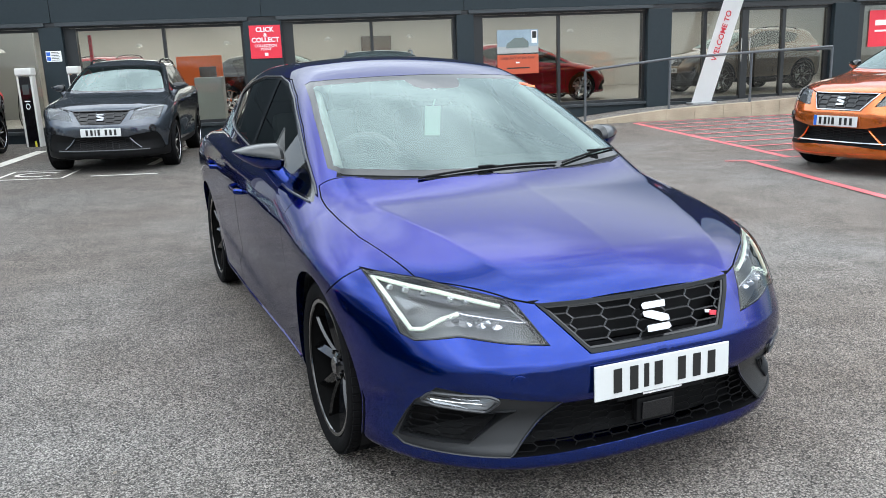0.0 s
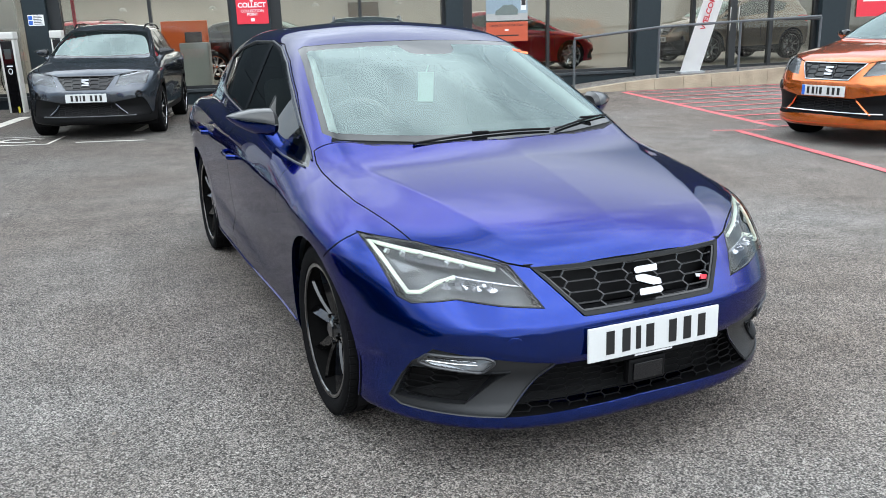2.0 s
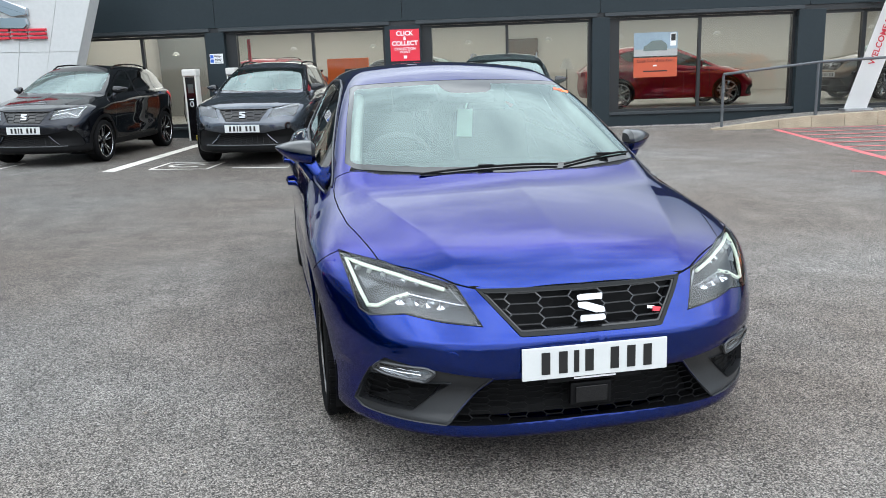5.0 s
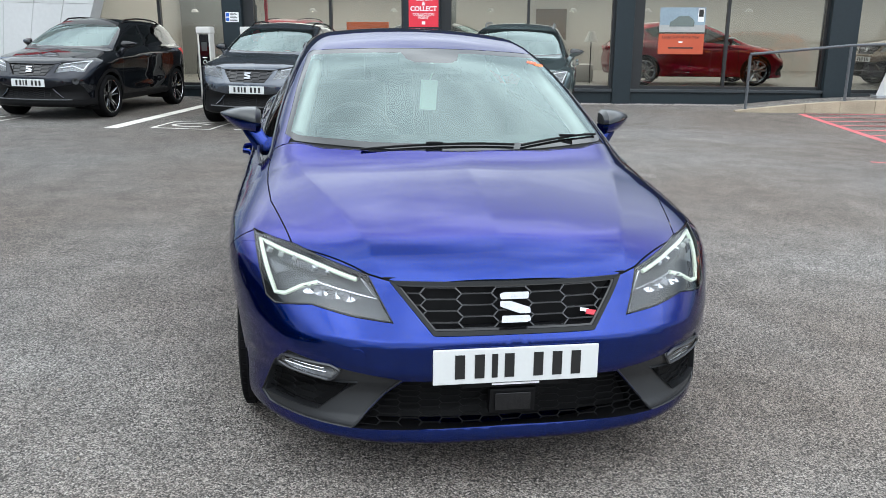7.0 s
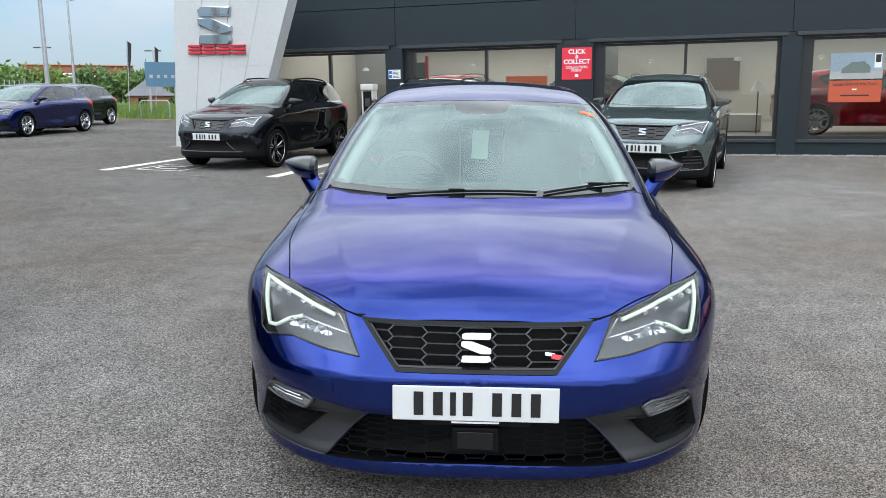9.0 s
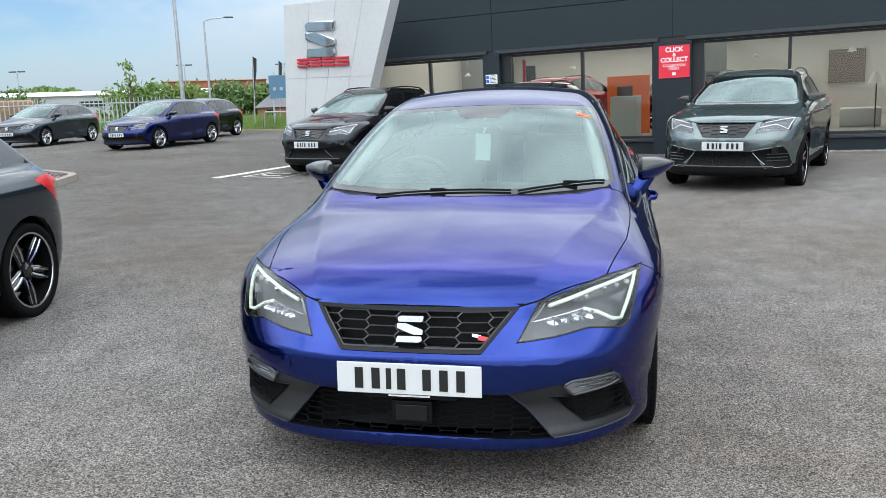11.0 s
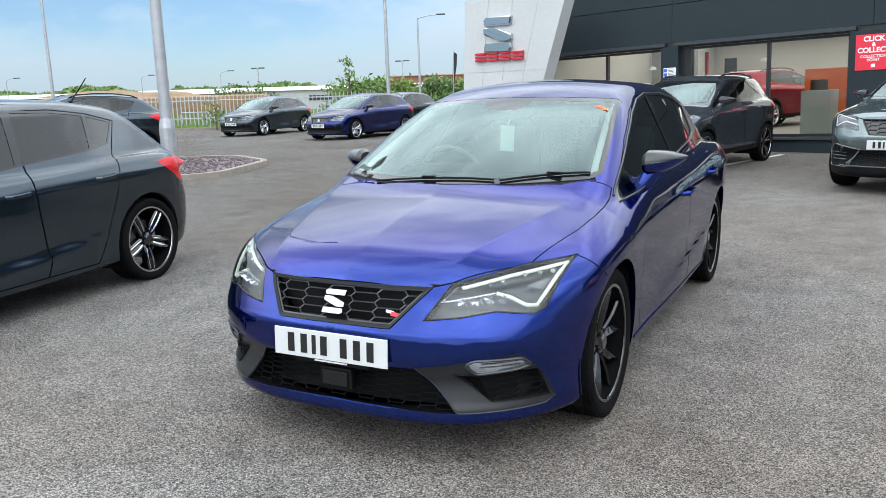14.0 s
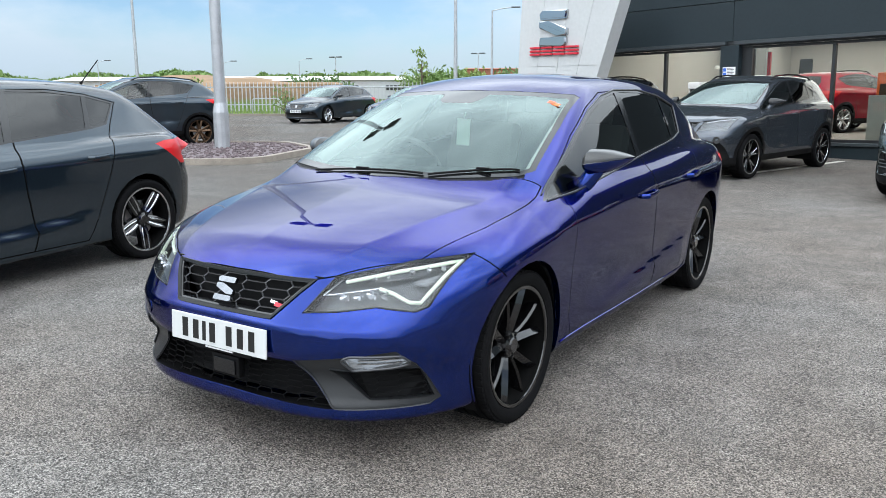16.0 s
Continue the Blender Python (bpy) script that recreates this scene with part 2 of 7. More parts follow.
def add_prism(bm, poly, place, thick, inward):
    """A plate with the outline poly: place(a, b) gives its front face, inward the way in which it is thick."""
    front = [bm.verts.new(place(a, b)) for a, b in poly]
    back = [bm.verts.new(v.co + Vector(inward) * thick) for v in front]
    bm.faces.new(front)
    bm.faces.new(back[::-1])
    for i in range(len(front)):
        j = (i + 1) % len(front)
        bm.faces.new((front[i], front[j], back[j], back[i]))
    return bm


# ---------------------------------------------------------------- cars: curves and the field of the body
def curve(*keys):
    """A smooth line through (t, value) pairs that does not overshoot."""
    k = np.array(keys, float)
    x, y = k[:, 0], k[:, 1]
    h, d = np.diff(x), np.diff(y) / np.diff(x)
    m = np.zeros(len(x))
    m[0], m[-1] = d[0], d[-1]
    for i in range(1, len(x) - 1):
        if d[i - 1] * d[i] > 0:
            w1, w2 = 2 * h[i] + h[i - 1], h[i] + 2 * h[i - 1]
            m[i] = (w1 + w2) / (w1 / d[i - 1] + w2 / d[i])

    def f(t):
        t = np.clip(np.asarray(t, float), x[0], x[-1])
        i = np.clip(np.searchsorted(x, t, "right") - 1, 0, len(x) - 2)
        u = (t - x[i]) / h[i]
        return (2 * u**3 - 3 * u**2 + 1) * y[i] + (u**3 - 2 * u**2 + u) * h[i] * m[i] + (3 * u**2 - 2 * u**3) * y[i + 1] + (u**3 - u**2) * h[i] * m[i + 1]

    return f


def smax(a, b, k):
    h = np.clip(k - np.abs(a - b), 0, None) / k
    return np.maximum(a, b) + h * h * k * 0.25


def hatch_spec(**over):
    """A five-door hatchback: lines of its nose, side, bonnet, roof and glass, in metres from the front plate and the ground."""
    s = dict(
        length=4.24, hub_f=0.813, hub_r=3.45, hub_z=0.318, tyre=0.318, track=0.752, arch=0.352,
        front=curve((0.10, 0.085), (0.16, 0.022), (0.20, -0.006), (0.23, -0.004), (0.265, 0.014), (0.33, 0.028), (0.385, 0.004), (0.425, -0.012), (0.47, -0.014), (0.518, -0.010), (0.54, 0.001), (0.60, 0.034), (0.66, 0.060), (0.72, 0.10), (0.78, 0.17), (0.9, 0.3)),
        rear=curve((0.15, 4.08), (0.3, 4.19), (0.5, 4.235), (0.7, 4.22), (0.9, 4.17), (1.0, 4.12), (1.1, 4.02)),
        width=curve((0.0, 0.83), (0.5, 0.885), (0.85, 0.903), (1.3, 0.897), (2.2, 0.903), (3.0, 0.905), (3.5, 0.903), (4.0, 0.87), (4.3, 0.82)),
        section=curve((0.10, 0.925), (0.2, 0.948), (0.3, 0.966), (0.42, 0.975), (0.55, 0.984), (0.70, 0.995), (0.785, 1.0), (0.80, 0.998), (0.83, 0.986), (0.88, 0.962), (0.95, 0.93), (1.1, 0.88)),
        bonnet=curve((0.0, 0.655), (0.1, 0.72), (0.25, 0.782), (0.5, 0.85), (0.8, 0.912), (1.1, 0.962), (1.4, 0.98), (2.5, 0.95), (3.6, 1.0), (4.0, 1.0), (4.3, 0.9)),
        edge=curve((0.0, 0.57), (0.25, 0.66), (0.5, 0.735), (0.8, 0.805), (1.2, 0.87), (1.6, 0.905), (2.5, 0.935), (3.4, 0.975), (4.0, 0.96), (4.3, 0.88)),
        bottom=curve((0.0, 0.165), (0.5, 0.17), (1.2, 0.19), (3.0, 0.20), (3.7, 0.21), (4.3, 0.25)),
        roof=curve((1.0, 1.16), (1.7, 1.36), (2.1, 1.425), (2.5, 1.447), (3.0, 1.435), (3.5, 1.385), (3.95, 1.31)),
        belt=curve((1.0, 0.70), (1.3, 0.76), (2.0, 0.812), (2.8, 0.815), (3.5, 0.77), (4.0, 0.70)),
        tumble=0.5, screen_y=1.02, screen_z=0.985, screen_cot=2.2, screen_bow=0.3, tail_y=4.08, tail_z=0.98, tail_cot=1.25,
        yc=0.62, yd=3.72, crown=0.05, roll=0.13, ridge=0.26, spine_z=0.55, ya=0.95, yb=3.4, flare=0.008,
    )
    s.update(over)
    return s


def crease_x(y):
    """Where the bonnet's outer folds run: from the grille's corners back to the screen pillars."""
    return 0.395 + 0.30 * np.clip((y - 0.15) / 0.95, -0.2, 1.1)


def body_field(s):
    """The body as a field over x, y, z: below nought inside."""

    def f(x, y, z):
        ax = np.abs(x)
        w = s["width"](y)
        fl = s["flare"] * (np.exp(-(((y - s["hub_f"]) / 0.42) ** 2)) + np.exp(-(((y - s["hub_r"]) / 0.42) ** 2))) * np.exp(-(((z - 0.62) / 0.16) ** 2))
        hollow = 0.010 * np.exp(-(((z - 0.44) / 0.09) ** 2)) * np.clip((y - 1.25) / 0.5, 0, 1) * np.clip((s["hub_r"] - 0.4 - y) / 0.4, 0, 1)
        lift = np.interp(y, (0.0, 0.8, 1.4, 2.3, 3.7), (-0.09, -0.055, -0.02, 0.02, 0.05))
        sill = 0.012 * np.clip((y - 1.5) / 0.7, 0, 1) * np.clip((s["hub_r"] - 0.38 - y) / 0.15, 0, 1) / (1 + np.exp(np.clip((z - 0.33 - 0.095 * (y - 1.7)) / 0.008, -40, 40)))
        big = w * s["section"](z - lift) + fl - hollow + sill
        yf, yr = s["front"](z), s["rear"](z)
        qf = np.clip((s["yc"] - y) / (s["yc"] - yf), 0, None)
        qr = np.clip((y - s["yd"]) / (yr - s["yd"]), 0, None)
        square = 2.5 + 0.8 * np.clip((0.66 - z) / 0.16, 0, 1) * np.clip((1.2 - y) / 0.5, 0, 1) + 2.2 * np.clip((0.78 - z) / 0.2, 0, 1) * np.clip((y - 3.3) / 0.4, 0, 1)
        o = ((ax / big) ** square + qf**2 + qr**2.4 - 1) * 0.33
        brow = z - np.interp(ax, (0.35, 0.50, 0.62, 0.70, 0.76, 0.80), (0.425, 0.446, 0.464, 0.470, 0.448, 0.40))
        brow = np.where(brow > 0, np.exp(-brow / 0.035), np.exp(-((brow / 0.012) ** 2)))
        o = o - 0.0055 * brow * np.clip((ax - 0.36) / 0.12, 0, 1) * np.clip((0.86 - ax) / 0.06, 0, 1) * np.clip((0.7 - y) / 0.2, 0, 1)
        zc, ze = s["bonnet"](y), s["edge"](y)
        u = np.clip(ax / w, 0, 1.2)
        fade = np.clip(y / 0.25, 0, 1) * np.clip((1.6 - y) / 0.4, 0, 1)
        off = ax - crease_x(y)
        fold = np.exp(-(np.sqrt(off * off + 1e-5) - 0.003) / np.where(off < 0, 0.20, 0.075))
        top = zc - (zc - ze) * (s["ridge"] * u + (1 - s["ridge"]) * u**2.6) + 0.011 * fade * fold
        low = smax(o, (z - top) * 0.93, s["roll"] - 0.07 * np.clip((y - 1.0) / 0.5, 0, 1))
        low = smax(low, s["bottom"](y) - z, 0.03)
        dz = z - 0.95
        sg = (ax - (s["belt"](y) - s["tumble"] * dz - 0.12 * dz * np.abs(dz))) * 0.9
        ws = (s["screen_y"] + (z - s["screen_z"]) * s["screen_cot"] + s["screen_bow"] * x * x - 0.25 * np.clip(z - s["screen_z"], 0, None) * (s["roof"](2.0) - z) - y) / math.hypot(1, s["screen_cot"])
        rf = z - (s["roof"](y) - s["crown"] * (ax / 0.6) ** 2)
        tl = (y - (s["tail_y"] - (z - s["tail_z"]) * s["tail_cot"] - 0.12 * x * x)) / math.hypot(1, s["tail_cot"])
        cab = smax(smax(smax(rf, ws, 0.10), tl, 0.08), sg, 0.085)
        cab = smax(cab, 0.81 - z, 0.02)
        h = np.clip(0.025 - np.abs(low - cab), 0, None) / 0.025
        return np.minimum(low, cab) - h * h * 0.025 * 0.25

    return f


def roots(f, o, d, t0, t1, steps=70, inward=False):
    """The first crossing along rays o + t d, from inside to outside (or from outside in)."""
    sg = -1.0 if inward else 1.0
    lo, hi = np.full(len(o), float(t0)), np.full(len(o), float(t1))
    found = np.zeros(len(o), bool)
    prev = t0
    for t in np.linspace(t0, t1, steps)[1:]:
        p = o + d * t
        hit = (sg * f(p[:, 0], p[:, 1], p[:, 2]) > 0) & ~found
        lo[hit], hi[hit] = prev, t
        found |= hit
        prev = t
    for _ in range(16):
        mid = (lo + hi) / 2
        p = o + d * mid[:, None]
        out = sg * f(p[:, 0], p[:, 1], p[:, 2]) > 0
        hi, lo = np.where(out, mid, hi), np.where(out, lo, mid)
    return o + d * hi[:, None], found


def gradient(f, p, e=0.003):
    g = np.stack([f(*(p + e * a).T) - f(*(p - e * a).T) for a in np.eye(3)], 1)
    return g / np.maximum(np.linalg.norm(g, axis=1, keepdims=True), 1e-9)


def body_shell(s, f, fine=1.0):
    """Vertices and quads of the whole body's skin."""
    half = int(120 * fine)
    # half of a rounded rectangle, from the top's middle down to the bottom's middle
    per = np.linspace(0, 1, half + 1)
    a, b, c = 0.95, 1.9, 2.55
    q = per * c
    px = np.where(q < a, q, np.where(q < b, 0.95, 0.95 - (q - b) * 0.95 / 0.65))
    pz = np.where(q < a, 0.72, np.where(q < b, 0.72 - (q - a) / 0.95 * 1.12, -0.40))
    ring = np.stack([np.r_[px, -px[-2:0:-1]], np.r_[pz, pz[-2:0:-1]]], 1)
    ring /= np.linalg.norm(ring, axis=1, keepdims=True)
    n = len(ring)
    o, d = [], []
    nf, nm, nr = int(86 * fine), int(112 * fine), int(34 * fine)
    for i in range(1, nf + 1):
        t = math.pi / 2 * i / nf
        o.append(np.tile((0, s["ya"], s["spine_z"]), (n, 1)))
        d.append(np.stack([ring[:, 0] * math.sin(t), np.full(n, -math.cos(t)), ring[:, 1] * math.sin(t)], 1))
    for y in np.linspace(s["ya"], s["yb"], nm + 1)[1:]:
        o.append(np.tile((0, y, s["spine_z"]), (n, 1)))
        d.append(np.stack([ring[:, 0], np.zeros(n), ring[:, 1]], 1))
    for i in range(1, nr):
        t = math.pi / 2 * (1 - i / nr)
        o.append(np.tile((0, s["yb"], s["spine_z"]), (n, 1)))
        d.append(np.stack([ring[:, 0] * math.sin(t), np.full(n, math.cos(t)), ring[:, 1] * math.sin(t)], 1))
    rows = len(o)
    o = np.concatenate(o + [[(0, s["ya"], s["spine_z"])], [(0, s["yb"], s["spine_z"])]])
    d = np.concatenate(d + [[(0, -1, 0)], [(0, 1, 0)]])
    p, _ = roots(f, o, d.astype(float), 0.05, 2.4)
    faces = []
    for i in range(rows - 1):
        for j in range(n):
            k = (j + 1) % n
            faces.append((i * n + j, i * n + k, (i + 1) * n + k, (i + 1) * n + j))
    first, last = rows * n, rows * n + 1
    for j in range(n):
        k = (j + 1) % n
        faces.append((first, k, j))
        faces.append((last, (rows - 1) * n + j, (rows - 1) * n + k))
    return p, faces


def inside(poly, a, b):
    hit = False
    for i in range(len(poly)):
        (x1, y1), (x2, y2) = poly[i], poly[i - 1]
        if (y1 > b) != (y2 > b) and a < (x2 - x1) * (b - y1) / (y2 - y1) + x1:
            hit = not hit
    return hit


def grown(poly, by):
    """The outline moved outwards by so many metres."""
    area = sum(poly[i - 1][0] * poly[i][1] - poly[i][0] * poly[i - 1][1] for i in range(len(poly)))
    sg = by if area > 0 else -by
    out = []
    for i in range(len(poly)):
        p, q, r = Vector(poly[i - 1]), Vector(poly[i]), Vector(poly[(i + 1) % len(poly)])
        a, b = (q - p).normalized(), (r - q).normalized()
        n1, n2 = Vector((a.y, -a.x)), Vector((b.y, -b.x))
        m = (n1 + n2)
        m = m / max(m.length_squared, 0.35) * 2 if m.length > 1e-6 else n1
        out.append(tuple(q + m * sg))
    return out


def rounded(poly, r, n=4):
    """The outline with rounded corners."""
    out = []
    for i in range(len(poly)):
        p, q, t = Vector(poly[i - 1]), Vector(poly[i]), Vector(poly[(i + 1) % len(poly)])
        a = q + (p - q).normalized() * min(r, (p - q).length * 0.45)
        b = q + (t - q).normalized() * min(r, (t - q).length * 0.45)
        out += [tuple(a * (1 - u) ** 2 + q * 2 * u * (1 - u) + b * u * u) for u in (k / n for k in range(n + 1))]
    return out


class Skin:
    """A body's skin that can be cut along outlines and then taken apart into panels."""

    def __init__(self, s, fine):
        self.s, self.f, self.cell = s, body_field(s), 0.03 / fine
        v, faces = body_shell(s, self.f, fine)
        me = bpy.data.meshes.new("skin")
        me.from_pydata(v.tolist(), [], faces)
        self.bm = bmesh.new()
        self.bm.from_mesh(me)
        bpy.data.meshes.remove(me)
        self.lay = self.bm.faces.layers.int.new("panel")
        self.names = ["body"]

    def tag(self, name):
        if name not in self.names:
            self.names.append(name)
        return self.names.index(name)

    def cut(self, poly, axes, where, name):
        """Cuts along the outline poly, seen along the third axis, and names what lies inside it."""
        i, j = axes
        pa, pb = [p[0] for p in poly], [p[1] for p in poly]
        m = self.cell * 1.6
        near = []
        for f in self.bm.faces:
            c = f.calc_center_median()
            if min(pa) - m < c[i] < max(pa) + m and min(pb) - m < c[j] < max(pb) + m and where(c):
                near.append(f)
        for k in range(len(poly)):
            p, q = Vector(poly[k - 1]), Vector(poly[k])
            e = q - p
            if e.length < 1e-5:
                continue
            no = Vector((0, 0, 0))
            no[i], no[j] = e.y, -e.x
            co = Vector((0, 0, 0))
            co[i], co[j] = p.x, p.y
            sel, rest = [], []
            for f in near:
                c = f.calc_center_median()
                w = Vector((c[i], c[j])) - p
                t = max(0, min(1, w.dot(e) / e.length_squared))
                (sel if (w - e * t).length < m else rest).append(f)
            if not sel:
                continue
            es, vs = {x for f in sel for x in f.edges}, {x for f in sel for x in f.verts}
            r = bmesh.ops.bisect_plane(self.bm, geom=sel + list(es) + list(vs), dist=1e-6, plane_co=co, plane_no=no.normalized())
            near = rest + [g for g in r["geom"] if isinstance(g, bmesh.types.BMFace)]
        n = self.tag(name)
        for f in near:
            if f.is_valid:
                c = f.calc_center_median()
                if inside(poly, c[i], c[j]):
                    f[self.lay] = n

    def fold(self, line, where):
        """Cuts along an open line seen from above and lays the new edge onto the skin, so that a fold stays sharp."""
        for a, b in zip(line, line[1:]):
            p, q = Vector(a), Vector(b)
            e = q - p
            sel = []
            for f in self.bm.faces:
                c = f.calc_center_median()
                w = Vector((c[0], c[1])) - p
                t = w.dot(e) / e.length_squared
                if 0 <= t < 1 and (w - e * t).length < self.cell * 1.6 and where(c):
                    sel.append(f)
            if not sel:
                continue
            es, vs = {x for f in sel for x in f.edges}, {x for f in sel for x in f.verts}
            r = bmesh.ops.bisect_plane(self.bm, geom=sel + list(es) + list(vs), dist=2e-4, plane_co=(p.x, p.y, 0), plane_no=Vector((e.y, -e.x, 0)).normalized())
            new_v = [g for g in r["geom_cut"] if isinstance(g, bmesh.types.BMVert)]
            if new_v:
                for v, h in zip(new_v, self.top_z([(v.co.x, v.co.y) for v in new_v])):
                    v.co.z = h[2]

    def panel(self, poly, axes, where, name, gap=0.0022):
        """A panel with a narrow gap round it."""
        self.cut(grown(poly, gap), axes, where, "gap")
        self.cut(grown(poly, -gap), axes, where, name)

    def take(self, name, obname, material, parent, label="", where=None, shift=0.0, thick=0.0):
        """Links the faces of that name as an object."""
        ns = {self.tag(k) for k in ([name] if isinstance(name, str) else name)}
        fs = [f for f in self.bm.faces if f[self.lay] in ns and (where is None or where(f.calc_center_median()))]
        if not fs:
            return None
        vs = {}
        for f in fs:
            for v in f.verts:
                vs.setdefault(v.index, v)
        keys = list(vs)
        pos = {k: i for i, k in enumerate(keys)}
        p = np.array([vs[k].co[:] for k in keys])
        nor = gradient(self.f, p)
        faces = [tuple(pos[v.index] for v in f.verts) for f in fs]
        p = p + nor * shift
        ob = link_mesh(obname, p, faces, material, parent, label, True, nor)
        return ob

    def ready(self):
        self.bm.verts.index_update()
        self.bm.faces.index_update()

    def front_y(self, pts, start=-0.4):
        """Where rays along y meet the nose, for (x, z) pairs."""
        o = np.array([(a, start, b) for a, b in pts], float)
        p, ok = roots(self.f, o, np.tile((0.0, 1.0, 0.0), (len(o), 1)), 0.0, 1.6, 120, True)
        return p

    def side_x(self, pts, sign=1.0):
        """Where rays along x meet the flank, for (y, z) pairs."""
        o = np.array([(sign * 1.3, a, b) for a, b in pts], float)
        p, ok = roots(self.f, o, np.tile((-sign, 0.0, 0.0), (len(o), 1)), 0.0, 1.2, 120, True)
        return p

    def top_z(self, pts):
        o = np.array([(a, b, 1.9) for a, b in pts], float)
        p, ok = roots(self.f, o, np.tile((0.0, 0.0, -1.0), (len(o), 1)), 0.0, 1.8, 160, True)
        return p

    def normal(self, p):
        return gradient(self.f, np.atleast_2d(np.array(p, float)))


# ---------------------------------------------------------------- cars: parts shared by all of them
def add_strip(bm, a, b, closed=True):
    """Faces between two lines of points."""
    va, vb = [bm.verts.new(p) for p in a], [bm.verts.new(p) for p in b]
    for i in range(len(va) - (0 if closed else 1)):
        j = (i + 1) % len(va)
        bm.faces.new((va[i], va[j], vb[j], vb[i]))
    return bm


def dense(poly, step=0.02, closed=True):
    out = []
    for i in range(len(poly) if closed else len(poly) - 1):
        p, q = Vector(poly[i]), Vector(poly[(i + 1) % len(poly)])
        n = max(1, int((q - p).length / step))
        out += [tuple(p.lerp(q, k / n)) for k in range(n)]
    return out if closed else out + [tuple(poly[-1])]


def mirrored(poly):
    return [(-a, b) for a, b in poly][::-1]


def wall_round(sk, poly, depth, material, parent, name, front=True, side=1.0):
    """The walls of a recess whose rim follows the skin along poly."""
    pts = dense(poly)
    p = sk.front_y(pts) if front else sk.side_x(pts, side)
    n = sk.normal(p)
    ob = part(name, add_strip(bmesh.new(), p + n * 0.001, p - n * depth), material, parent, smooth=True)
    return ob


def rim_round(sk, poly, r, material, parent, name, front=True, side=1.0, lift=0.0, flat=1.0, closed=True, step=0.02):
    """A bead that follows the skin along poly."""
    pts = dense(poly, step, closed)
    p = sk.front_y(pts) if front else sk.side_x(pts, side)
    p = p + sk.normal(p) * lift
    return part(name, tube(p, r, 6, closed, flat, (0, 1, 0) if front else (side, 0, 0)), material, parent, smooth=True)


def lattice(sk, poly, a, b, h, r, depth, offset=(0.0, 0.0)):
    """Long six-sided cells that fill poly, set back into the nose."""
    xs_, zs_ = [p[0] for p in poly], [p[1] for p in poly]
    seen = {}
    col = a + b
    for i in range(int(min(xs_) / col) - 2, int(max(xs_) / col) + 3):
        for j in range(int(min(zs_) / h) - 2, int(max(zs_) / h) + 3):
            cx, cz = i * col + offset[0], (j + (i % 2) * 0.5) * h + offset[1]
            ring = [(cx + a, cz), (cx + b, cz + h / 2), (cx - b, cz + h / 2), (cx - a, cz), (cx - b, cz - h / 2), (cx + b, cz - h / 2)]
            for k in range(6):
                p, q = ring[k - 1], ring[k]
                key = tuple(sorted(((round(p[0], 4), round(p[1], 4)), (round(q[0], 4), round(q[1], 4)))))
                seen[key] = key
    segs = []
    for p, q in sorted(seen):
        pin, qin = inside(poly, *p), inside(poly, *q)
        if not pin and not qin:
            continue
        if pin != qin:
            lo, hi = (p, q) if pin else (q, p)
            for _ in range(12):
                m = ((lo[0] + hi[0]) / 2, (lo[1] + hi[1]) / 2)
                lo, hi = (m, hi) if inside(poly, *m) else (lo, m)
            p, q = (p, lo) if pin else (lo, q)
        segs.append((p, q))
    ends = sk.front_y([s for pq in segs for s in pq])
    bm = bmesh.new()
    for k in range(len(segs)):
        p, q = Vector(ends[2 * k]), Vector(ends[2 * k + 1])
        if (q - p).length > 0.003:
            back = Vector((0, depth, 0))
            add_tube(bm, [p + back, q + back], r, 4, False, 1.0, (0, 1, 0))
    return bm


